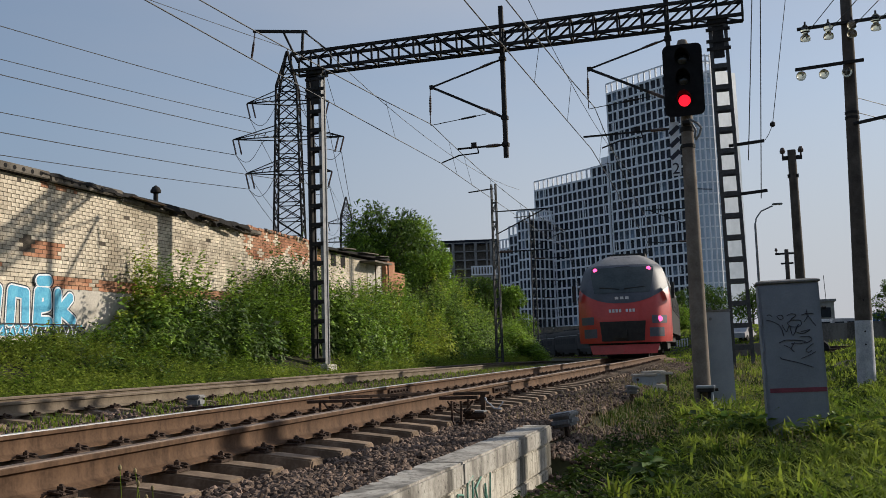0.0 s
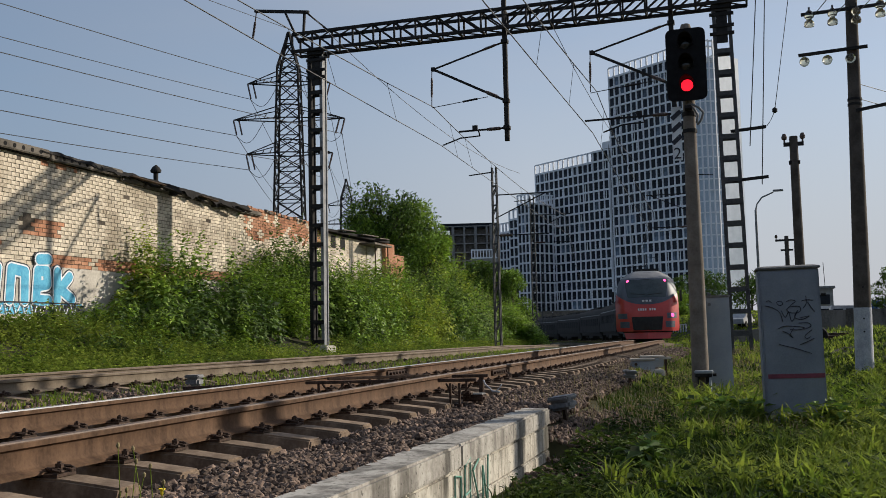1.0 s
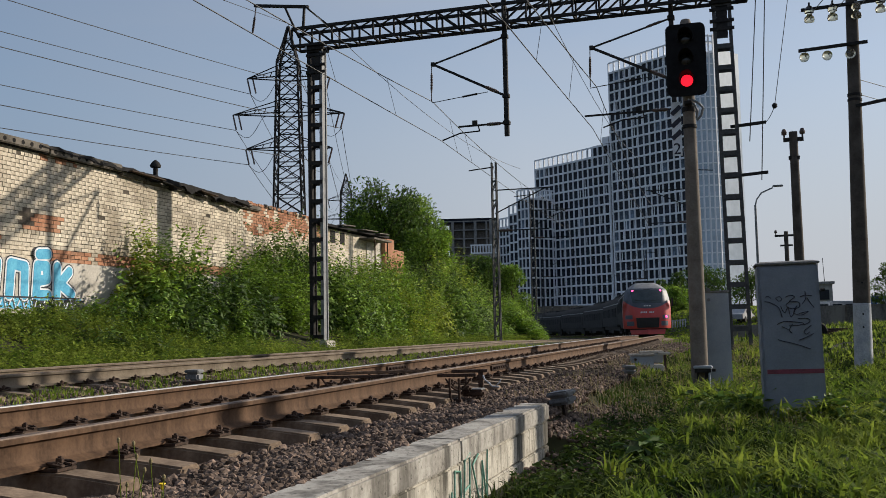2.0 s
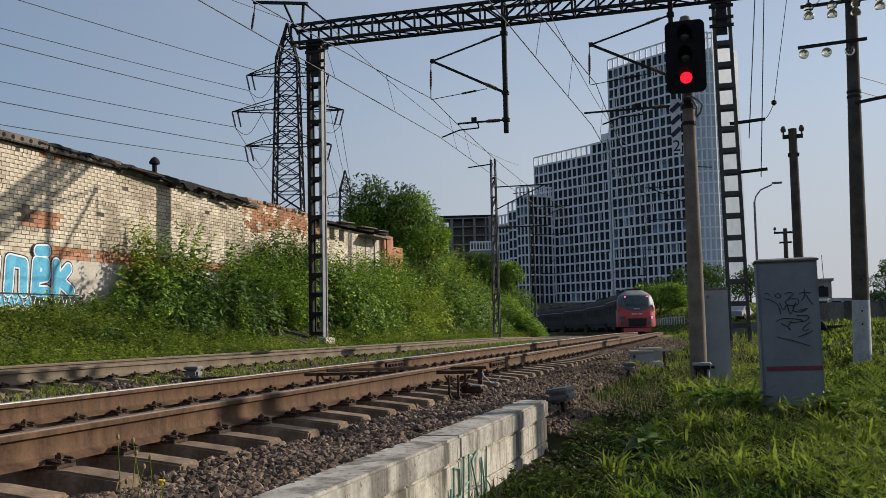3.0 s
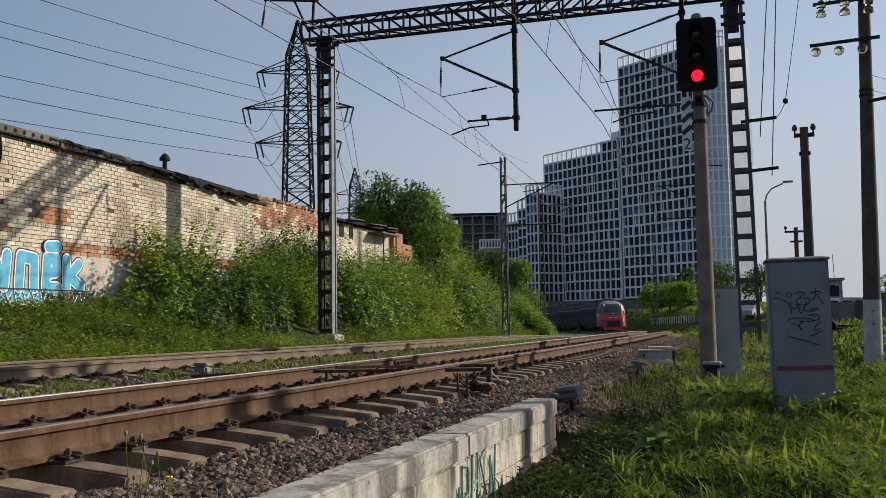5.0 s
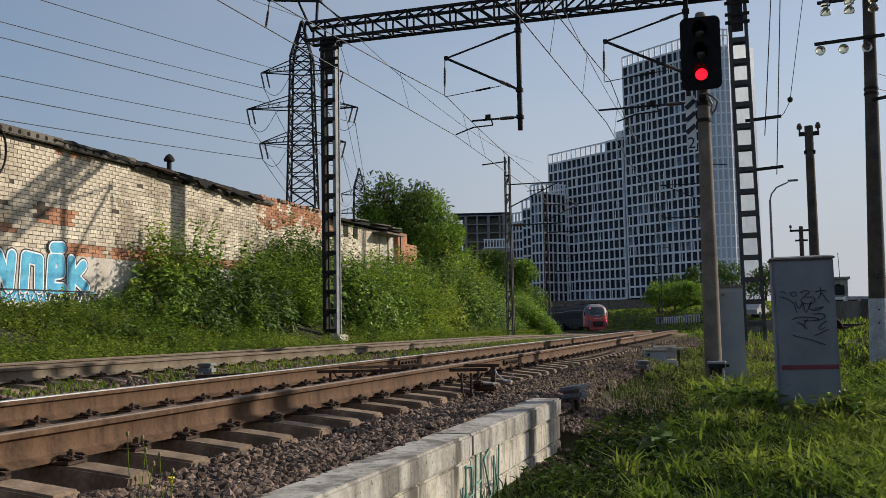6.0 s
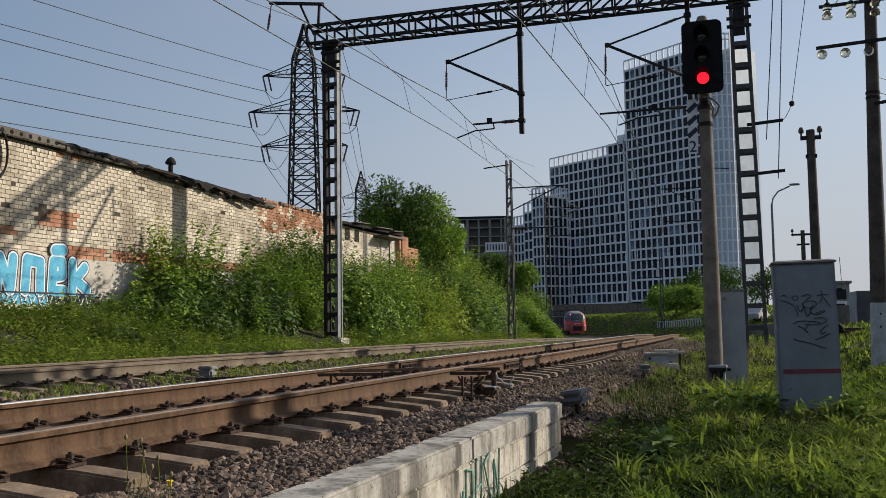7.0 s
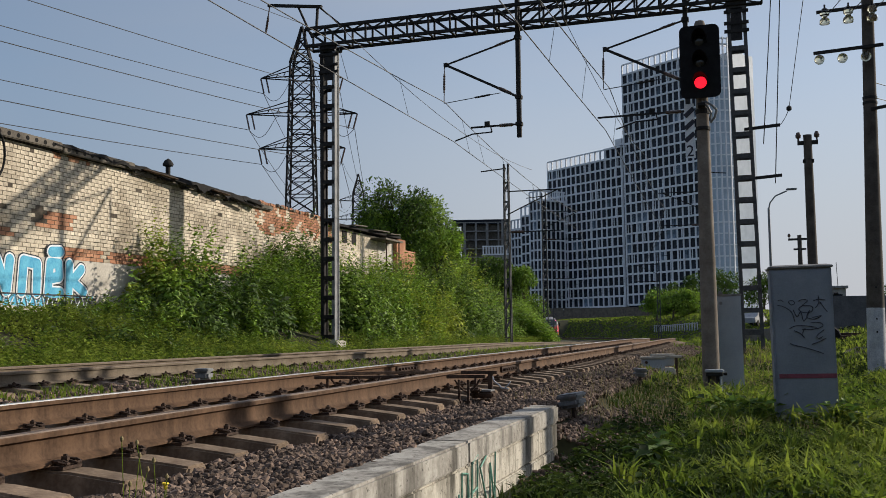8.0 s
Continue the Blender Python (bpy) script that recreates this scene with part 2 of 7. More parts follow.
M = {
    "soil": mat("soil", (0.055, 0.045, 0.03), (0.12, 0.1, 0.065), 1.5, 0.95, 0.5, fine=14),
    "earth_grass": mat("earth_grass", (0.018, 0.018, 0.009), (0.05, 0.05, 0.02), 0.7, 0.95, 0.5, fine=20),
    "ballast": mat("ballast", (0.03, 0.022, 0.018), (0.08, 0.058, 0.047), 6, 0.95, 0.6, fine=6),
    "stone": mat("stone", (0.055, 0.04, 0.032), (0.21, 0.15, 0.115), 5, 0.9, 0.4, vary=0.6, source="island"),
    "sleeper": mat("sleeper", (0.13, 0.092, 0.064), (0.3, 0.225, 0.16), 3, 0.9, 0.5, vary=0.18, fine=12),
    "rail_side": mat("rail_side", (0.05, 0.028, 0.016), (0.146, 0.086, 0.051), 7.0, 0.85, 0.3, fine=6, streak=0.2, low=0.3, high=0.75),
    "rail_dusty": mat("rail_dusty", (0.1, 0.078, 0.056), (0.19, 0.155, 0.115), 2.2, 0.9, 0.3, fine=14),
    "rail_top": mat("rail_top", (0.45, 0.43, 0.41), (0.62, 0.6, 0.57), 3, 0.28, 0.05, metal=1.0),
    "rail_dull": mat("rail_dull", (0.075, 0.045, 0.028), (0.15, 0.098, 0.066), 3, 0.6, 0.15),
    "iron": mat("iron", (0.03, 0.02, 0.016), (0.085, 0.055, 0.04), 12, 0.85, 0.4),
    "concrete": mat("concrete", (0.3, 0.28, 0.24), (0.5, 0.47, 0.42), 2.2, 0.9, 0.6, fine=18),
    "pole_concrete": mat("pole_concrete", (0.13, 0.108, 0.088), (0.22, 0.19, 0.16), 3, 0.9, 0.4, fine=12),
    "pole_dark": mat("pole_dark", (0.05, 0.042, 0.036), (0.1, 0.086, 0.074), 3, 0.9, 0.4, fine=12),
    # darker copy of the grass colour, with shade painted in
    "weed_shaded": mat("weed_shaded", (0.02, 0.042, 0.008), (0.06, 0.09, 0.016), 0.9, 0.82, 0.0, vary=0.45, source="island", trans=0.35),
    "limewash": mat("limewash", (0.3, 0.32, 0.35), (0.48, 0.5, 0.53), 5, 0.9, 0.3),
    "dark_steel": mat("dark_steel", (0.012, 0.012, 0.013), (0.034, 0.031, 0.029), 5, 0.82, 0.2),
    "mast_steel": mat("mast_steel", (0.03, 0.03, 0.032), (0.075, 0.073, 0.072), 5, 0.75, 0.2),
    "grey_steel": mat("grey_steel", (0.12, 0.125, 0.13), (0.22, 0.225, 0.23), 4, 0.6, 0.15),
    "wire": mat("wire", (0.02, 0.02, 0.02), (0.05, 0.05, 0.05), 5, 0.6, 0.0),
    "cabinet": mat("cabinet", (0.16, 0.185, 0.225), (0.22, 0.25, 0.295), 2.0, 0.6, 0.12, fine=25),
    "cabinet_light": mat("cabinet_light", (0.27, 0.3, 0.335), (0.35, 0.38, 0.41), 2.0, 0.6, 0.12, fine=25),
    "cabinet_cap": mat("cabinet_cap", (0.12, 0.11, 0.1), (0.25, 0.25, 0.25), 6, 0.7, 0.2),
    "stripe": mat("stripe", (0.13, 0.03, 0.05), (0.22, 0.045, 0.075), 10, 0.6, 0.05),
    "ink": mat("ink", (0.01, 0.01, 0.02), (0.03, 0.03, 0.05), 20, 0.6, 0.0),
    "signal_black": mat("signal_black", (0.005, 0.005, 0.006), (0.012, 0.012, 0.013), 8, 0.85, 0.1),
    "lens_dark": mat("lens_dark", (0.01, 0.012, 0.012), (0.02, 0.025, 0.025), 8, 0.15, 0.0),
    "red_lamp": glow("red_lamp", (1.0, 0.012, 0.03), 1.6),
    "tail_lamp": glow("tail_lamp", (1.0, 0.08, 0.25), 3.0),
    "white_brick": mat("white_brick", (0.31, 0.262, 0.195), (0.66, 0.585, 0.465), 0.9, 0.92, 0.5, vary=0.2, source="island", fine=20),
    "red_brick": mat("red_brick", (0.27, 0.115, 0.065), (0.42, 0.23, 0.14), 1.5, 0.92, 0.4, vary=0.25, source="island", fine=20),
    "mortar": mat("mortar", (0.05, 0.042, 0.033), (0.12, 0.1, 0.08), 3, 0.95, 0.5, fine=12),
    "plaster": mat("plaster", (0.38, 0.35, 0.3), (0.58, 0.54, 0.48), 1.2, 0.95, 0.4, fine=15),
    "slab": mat("slab", (0.08, 0.07, 0.058), (0.17, 0.15, 0.125), 2, 0.9, 0.6, fine=10),
    "bitumen": mat("bitumen", (0.005, 0.005, 0.005), (0.017, 0.015, 0.014), 3, 0.85, 0.6, fine=10, bump_dist=0.03),
    "paint_blue": mat("paint_blue", (0.05, 0.3, 0.5), (0.12, 0.45, 0.62), 3, 0.8, 0.1),
    "paint_white": mat("paint_white", (0.6, 0.64, 0.68), (0.78, 0.8, 0.82), 4, 0.8, 0.1),
    "paint_black": mat("paint_black", (0.012, 0.014, 0.02), (0.03, 0.035, 0.05), 4, 0.8, 0.1),
    "paint_green": mat("paint_green", (0.1, 0.26, 0.2), (0.24, 0.42, 0.35), 8, 0.85, 0.1),
    "leaf": mat("leaf", (0.1, 0.19, 0.018), (0.26, 0.38, 0.045), 0.8, 0.6, 0.0, vary=0.65, source="island", trans=0.3),
    "leaf_gold": mat("leaf_gold", (0.2, 0.27, 0.025), (0.38, 0.44, 0.05), 0.8, 0.6, 0.0, vary=0.55, source="island", trans=0.34),
    "leaf_grey": mat("leaf_grey", (0.1, 0.15, 0.04), (0.21, 0.26, 0.08), 0.8, 0.75, 0.0, vary=0.5, source="island", trans=0.22),
    "leaf_dark": mat("leaf_dark", (0.045, 0.095, 0.011), (0.11, 0.18, 0.022), 0.6, 0.75, 0.0, vary=0.65, source="island", trans=0.2),
    "grass": mat("grass", (0.08, 0.14, 0.016), (0.25, 0.305, 0.045), 0.9, 0.82, 0.0, vary=0.4, source="island", trans=0.5),
    "dry_grass": mat("dry_grass", (0.17, 0.14, 0.06), (0.32, 0.26, 0.13), 2, 0.8, 0.0, vary=0.3, source="island", trans=0.2),
    "bark": mat("bark", (0.05, 0.04, 0.03), (0.13, 0.11, 0.08), 6, 0.95, 0.6),
    "flower": mat("flower", (0.75, 0.5, 0.01), (0.85, 0.62, 0.03), 20, 0.7, 0.0),
    "facade_white": mat("facade_white", (0.74, 0.75, 0.77), (0.82, 0.83, 0.85), 0.2, 0.7, 0.0, fine=10),
    "facade_dark": mat("facade_dark", (0.01, 0.012, 0.018), (0.025, 0.028, 0.036), 0.15, 0.9, 0.0, fine=8),
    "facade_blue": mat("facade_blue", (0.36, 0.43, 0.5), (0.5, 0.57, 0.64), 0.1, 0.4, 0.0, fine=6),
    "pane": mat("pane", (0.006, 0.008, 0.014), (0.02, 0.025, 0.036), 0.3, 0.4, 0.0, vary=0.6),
    # window pane with the sky's reflection put into its base colour
    "pane_sky_tint": mat("pane_sky_tint", (0.04, 0.06, 0.085), (0.16, 0.21, 0.27), 0.25, 0.3, 0.0, vary=0.5),
    "raw_concrete": mat("raw_concrete", (0.2, 0.19, 0.18), (0.32, 0.31, 0.29), 0.3, 0.9, 0.0),
    "train_red": mat("train_red", (0.44, 0.026, 0.02), (0.52, 0.04, 0.03), 1.2, 0.42, 0.03, coat=0.3),
    "train_grey": mat("train_grey", (0.022, 0.021, 0.021), (0.04, 0.038, 0.037), 1.2, 0.9, 0.03),
    "train_mask": mat("train_mask", (0.055, 0.064, 0.082), (0.085, 0.095, 0.12), 2, 0.55, 0.0),
    "train_glass": mat("train_glass", (0.03, 0.042, 0.045), (0.05, 0.066, 0.07), 2, 0.12, 0.0),
    "train_window": mat("train_window", (0.008, 0.009, 0.01), (0.016, 0.017, 0.018), 2, 0.85, 0.0),
    "train_black": mat("train_black", (0.01, 0.01, 0.01), (0.025, 0.024, 0.022), 5, 0.8, 0.1),
    "train_roof": mat("train_roof", (0.17, 0.17, 0.175), (0.24, 0.24, 0.245), 2, 0.7, 0.0),
    "lettering": mat("lettering", (0.55, 0.55, 0.56), (0.7, 0.7, 0.7), 6, 0.6, 0.0),
    "porcelain": mat("porcelain", (0.35, 0.33, 0.3), (0.55, 0.53, 0.5), 10, 0.25, 0.0),
    "brown_porcelain": mat("brown_porcelain", (0.045, 0.025, 0.018), (0.08, 0.045, 0.03), 10, 0.25, 0.0),
    "green_glass": clear_glass("green_glass", (0.72, 0.68, 0.5)),
    "truck_dark": mat("truck_dark", (0.05, 0.05, 0.055), (0.09, 0.09, 0.095), 1.5, 0.6, 0.05),
    "truck_grey": mat("truck_grey", (0.25, 0.26, 0.28), (0.35, 0.36, 0.38), 1.5, 0.6, 0.05),
    "car_white": mat("car_white", (0.6, 0.6, 0.6), (0.7, 0.7, 0.7), 2, 0.35, 0.0, coat=0.3),
    "rubber": mat("rubber", (0.012, 0.012, 0.012), (0.03, 0.03, 0.03), 12, 0.9, 0.1),
    "asphalt": mat("asphalt", (0.04, 0.04, 0.04), (0.07, 0.068, 0.065), 2, 0.9, 0.4, fine=30),
    "stained_slab": mat("stained_slab", (0.05, 0.046, 0.04), (0.2, 0.185, 0.16), 1.1, 0.92, 0.5, fine=10, streak=0.25, low=0.3, high=0.6),
    "banner_blue": mat("banner_blue", (0.02, 0.06, 0.2), (0.03, 0.09, 0.28), 2, 0.6, 0.0),
    "rust": mat("rust", (0.04, 0.025, 0.018), (0.1, 0.07, 0.05), 6, 0.9, 0.3),
}


def drip_stains(name, pale, dim, dark, amount):
    """Pale weathered concrete with dark drips that run down it, speckled with pits."""
    m = mat(name, dim, pale, 4.0, 0.92, 0.8, fine=9, low=0.3, high=0.6)
    n, l = m.node_tree.nodes, m.node_tree.links
    b = n["Principled BSDF"]
    base = b.inputs["Base Color"].links[0].from_socket
    tc = n.new("ShaderNodeTexCoord")
    for scale, stretch, lo, hi, strength in ((4.5, 0.12, 0.52, 0.62, amount), (16.0, 0.1, 0.55, 0.66, amount * 0.8), (34.0, 1.0, 0.62, 0.68, 0.7)):
        mp = n.new("ShaderNodeMapping")
        mp.inputs["Scale"].default_value = (1, 1, stretch)
        nz = n.new("ShaderNodeTexNoise")
        nz.inputs["Scale"].default_value, nz.inputs["Detail"].default_value = scale, 5
        mr = n.new("ShaderNodeMapRange")
        mr.inputs["From Min"].default_value, mr.inputs["From Max"].default_value = lo, hi
        mr.inputs["To Max"].default_value = strength
        mx = n.new("ShaderNodeMix")
        mx.data_type = "RGBA"
        mx.inputs[7].default_value = (*dark, 1)
        l.new(tc.outputs["Object"], mp.inputs["Vector"])
        l.new(mp.outputs[0], nz.inputs["Vector"])
        l.new(nz.outputs["Fac"], mr.inputs["Value"])
        l.new(mr.outputs[0], mx.inputs["Factor"])
        l.new(base, mx.inputs[6])
        base = mx.outputs[2]
    l.new(base, b.inputs["Base Color"])
    return m


M["drip_face"] = drip_stains("drip_face", (0.52, 0.485, 0.415), (0.28, 0.255, 0.21), (0.045, 0.042, 0.034), 0.85)
M["drip_top"] = drip_stains("drip_top", (0.42, 0.4, 0.36), (0.23, 0.21, 0.185), (0.05, 0.046, 0.04), 0.6)

for name in ("pane", "pane_sky_tint"):
    M[name].node_tree.nodes["Principled BSDF"].inputs["Specular IOR Level"].default_value = 0.22

# ---- lie of the land ----
BEND_Y, BEND_R = 29.3, 370.0      # where the line begins to curve to the left, and its radius
MAIN_X, LEFT_X = -4.34, -9.7      # centre lines of the two tracks
GAUGE = 1.595                     # between rail centres


def smooth(a, b, x):
    t = min(1.0, max(0.0, (x - a) / (b - a)))
    return t * t * (3 - 2 * t)


def bend(y):
    d = min(max(y - BEND_Y, 0.0), 0.85 * BEND_R)
    return BEND_R - math.sqrt(BEND_R * BEND_R - d * d)


def grade(s):
    """Height of the line past the crest, s metres into the bend."""
    return -0.0115 * max(0.0, min(s, 72.0) - 12.7) - 0.008 * max(0.0, min(s, 240.0) - 72.0)


def along(s, off=0.0):
    """Point and heading at s metres past the start of the bend, on a line off metres to the right of the main track."""
    if s <= 0:
        return Vector((MAIN_X + off, BEND_Y + s, 0)), 0.0
    a = s / BEND_R
    return Vector((MAIN_X - BEND_R + (BEND_R + off) * math.cos(a), BEND_Y + (BEND_R + off) * math.sin(a), grade(s))), a


def left_drop(y):
    return 0.03 - 0.0042 * (min(max(y, 0), 80) - 9.7)


def ground_z(x, y):
    e = x + bend(y)
    if e > -2.6:
        if y < 8.85:
            z = -0.29 - 0.03 * smooth(-2.2, -2.6, e) if e < -1.97 else -0.66 if e > -1.79 else -0.3 - 0.36 * (e + 1.97) / 0.18
        else:
            z = -0.34 - 0.31 * smooth(-2.5, -1.1, e)
        z += 0.5 * smooth(1.0, 4.5, x) * smooth(13, 20, y) + 0.04 * lump(x, y, 1.3) * smooth(-1.7, -0.8, e)
        z += 0.42 * smooth(-1.3, -0.2, e) * smooth(17.5, 27, y) * (1 - smooth(50, 75, y))
        z += 3.1 * smooth(1.8, 12, e) * smooth(75, 140, y) * (1 - smooth(2.0, 7.0, x))
    elif e > -11.2:
        z = -0.24 + 0.03 * lump(x, y, 0.8) - 0.12 * smooth(-6.6, -5.9, e)
        z = z - 0.1 * smooth(40, 90, y)
    else:
        z = -0.24 + 1.15 * smooth(11.2, 16.0, -e) * (1 - smooth(55, 70, y)) + 0.08 * lump(x, y, 2.0) * smooth(11.2, 12.5, -e)
    if y > BEND_Y + 12:
        s = BEND_R * math.asin(min(0.99, (y - BEND_Y) / BEND_R))
        z += grade(s) * smooth(-24, -12, e) * (1 - smooth(0, 16, e))
    return z


def terrain():
    xs = sorted(set([-2500, -1200, -600, -300, -150, -100, -70, -50, -40, -34, -30, -26, -23, -20] + [-18 + 0.5 * i for i in range(13)]
                    + [-11.5 + 0.25 * i for i in range(35)] + [-2.6, -2.4, -2.2, -1.97, -1.79] + [-1.6 + 0.2 * i for i in range(30)]
                    + [5, 6, 8, 11, 15, 20, 26, 34, 45, 60, 90, 150, 300, 600, 1200, 2500]))
    ys = sorted(set([-2500, -800, -300, -120, -60, -30, -15, -8, -4, -2] + [-1 + 0.4 * i for i in range(24)] + [8.75, 8.9]
                    + [9 + 0.5 * i for i in range(64)] + [41 + 2 * i for i in range(25)] + [92 + 6 * i for i in range(28)]
                    + [270, 300, 350, 420, 600, 1000, 1800, 3500]))
    nx = len(xs)
    verts = [(x - (bend(y) if y < 300 and abs(x) < 40 else 0), y, 0) for y in ys for x in xs]
    verts = [(x, y, ground_z(x, y)) for x, y, z in verts]
    faces = [(j * nx + i, j * nx + i + 1, (j + 1) * nx + i + 1, (j + 1) * nx + i) for j in range(len(ys) - 1) for i in range(nx - 1)]
    ob = part("ground", raw_mesh("ground", verts, faces), M["earth_grass"], None)
    tagged(ob, "uneven earth with weeds and grass beside the tracks", "ground", kind="structure")


terrain()


# ---- tracks ----
RAIL = [(-0.075, -0.18), (0.075, -0.18), (0.075, -0.168), (0.022, -0.146), (0.009, -0.12), (0.009, -0.06), (0.014, -0.047), (0.037, -0.036), (0.0375, -0.012),
        (0.028, -0.002), (-0.028, -0.002), (-0.0375, -0.012), (-0.037, -0.036), (-0.014, -0.047), (-0.009, -0.06), (-0.009, -0.12), (-0.022, -0.146), (-0.075, -0.168)]


def rail_path(off, left):
    rows = []
    for i in range(90):
        s = -40 + 0.8 * i if i < 60 else 8 + (i - 60) * 8
        p, a = along(s, off)
        p.z += left_drop(p.y) if left else 0.0
        rows.append((p, a))
    return rows


def sleeper_mesh():
    """A concrete sleeper: trapezoid section, high under the rails, its ends falling away."""
    b = Build()
    rows = [(-1.35, 0.147, 0.085), (-1.33, 0.152, 0.095), (-1.02, 0.185, 0.095), (-0.62, 0.195, 0.09), (-0.3, 0.15, 0.085), (0, 0.145, 0.085),
            (0.3, 0.15, 0.085), (0.62, 0.195, 0.09), (1.02, 0.185, 0.095), (1.33, 0.152, 0.095), (1.35, 0.147, 0.085)]
    pts = []
    for x, h, w in rows:
        pts += [(x, -0.14, -0.385), (x, 0.14, -0.385), (x, w, -0.385 + h), (x, -w, -0.385 + h)]
    faces = [(4 * k + i, 4 * k + (i + 1) % 4, 4 * k + 4 + (i + 1) % 4, 4 * k + 4 + i) for k in range(len(rows) - 1) for i in range(4)]
    n = 4 * (len(rows) - 1)
    b.add(pts, faces + [(3, 2, 1, 0), (n, n + 1, n + 2, n + 3)])
    return b.mesh("sleeper", bevel=0.012)


def fastening_mesh():
    """Base plate, and on each side of the rail foot a bolt with its nut, a clamp and a bent spring clip."""
    b = Build()
    b.box((0, 0, -0.186), (0.34, 0.15, 0.016))
    for sx in (-1, 1):
        b.box((sx * 0.1, 0, -0.164), (0.07, 0.07, 0.022))
        b.cyl((sx * 0.125, 0, -0.18), (sx * 0.125, 0, -0.122), 0.011, n=6)
        b.cyl((sx * 0.125, 0, -0.153), (sx * 0.125, 0, -0.132), 0.021, n=6)
        for sy in (-1, 1):
            loop = [(sx * 0.085, sy * 0.03, -0.158), (sx * 0.1, sy * 0.062, -0.152), (sx * 0.14, sy * 0.075, -0.156), (sx * 0.175, sy * 0.06, -0.165), (sx * 0.17, sy * 0.03, -0.168), (sx * 0.13, sy * 0.022, -0.158)]
            b.tube(loop, 0.0085, 5)
    return b.mesh("fastening")


def track(name, off, left, label, first, count):
    t = thing(name, (0, 0, 0), label, "railway track", kind="structure")
    for side in (-1, 1):
        path = rail_path(off + side * GAUGE / 2, left)
        shiny = side < 0 and not left
        part("rail", Build().sweep(RAIL, path), M["rail_dusty" if left else "rail_side"], t, "rusty steel rail, worn bright on top" if shiny else "rusty steel rail", smooth=True)
        top = [(-0.03, 0.0), (0.03, 0.0), (0.034, -0.007), (-0.034, -0.007)]
        part("rail_tread", Build().sweep(top, path), M["rail_top" if shiny else "rail_dull"], t)
    sl, fa = sleeper_mesh(), fastening_mesh()
    for k in range(count):
        p, a = along(first + 0.543 * k - BEND_Y, off)
        z = p.z + (left_drop(p.y) if left else 0.0)
        o = part("sleeper", sl, M["sleeper"], t)
        o.matrix_basis = pose(p.x + rnd.uniform(-0.02, 0.02), p.y + rnd.uniform(-0.012, 0.012), z, 0, 0, math.degrees(a) + rnd.uniform(-0.6, 0.6))
        if k < 75:
            for side in (-1, 1):
                f = part("fastening", fa, M["iron"], o)
                f.matrix_basis = pose(side * GAUGE / 2, 0, 0)
    return t


def joint_bars(t, y, offs):
    for off in offs:
        b = Build().box((0, 0, -0.09), (0.075, 0.8, 0.075))
        for k in range(6):
            b.cyl((0.03, -0.33 + 0.132 * k, -0.09), (0.075, -0.33 + 0.132 * k, -0.09), 0.02, n=6)
        p, a = along(y - BEND_Y, off)
        part("joint_bar", b, M["iron"], t).matrix_basis = pose(p.x, p.y, 0, 0, 0, math.degrees(a))


SLEEPER_Y = 4.2119 - 0.543 * 5
main_track = track("track_main", 0.0, False, "railway track on concrete sleepers in brown crushed stone", SLEEPER_Y, 150)
joint_bars(main_track, 13.9, (GAUGE / 2, -GAUGE / 2))
left_track = track("track_left", LEFT_X - MAIN_X, True, "second railway track overgrown with weeds", SLEEPER_Y + 0.2, 70)


# ---- low retaining wall beside the track ----
def retaining_wall():
    t = thing("retaining_wall", (-1.88, 0, 0), "low weathered concrete retaining wall holding the crushed stone", "wall", kind="structure")
    y = -3.0
    for length in (3.0, 3.02, 2.86, 2.84):
        b = Build()
        b.box((0, y + length / 2, -0.275), (0.265, length - 0.015, 0.15))
        part("coping_block", b, M["drip_top"], t, bevel=0.014)
        for k in range(2):
            c = Build().box((0.004 * k - 0.006, y + length / 2, -0.46 - 0.215 * k), (0.245, length - 0.008, 0.207))
            part("wall_block", c, M["drip_face"], t, bevel=0.01)
        y += length
    # worn green scrawl on the face
    x = 0.1265
    for k, run in enumerate((((0, 0.3), (0.02, 0.62), (0.14, 0.6), (0.15, 0.42), (0.02, 0.4)), ((0.2, 0.25), (0.24, 0.66), (0.36, 0.7), (0.34, 0.28)), ((0.22, 0.46), (0.35, 0.48)),
                             ((0.56, 0.66), (0.42, 0.6), (0.5, 0.46), (0.57, 0.34), (0.42, 0.26)), ((0.64, 0.24), (0.66, 0.6), (0.76, 0.3), (0.8, 0.66)), ((-0.1, 0.2), (-0.06, 0.5), (0.02, 0.24)))):
        g = Build().tube([(x + 0.0006 * k, 5.72 + u, -0.97 + v * 0.95) for u, v in run], 0.0065, 6)
        part("painted_scrawl", g, M["paint_green"], t, "faded green painted scrawl")


retaining_wall()


# ---- gantry over both tracks ----
GY = 28.0


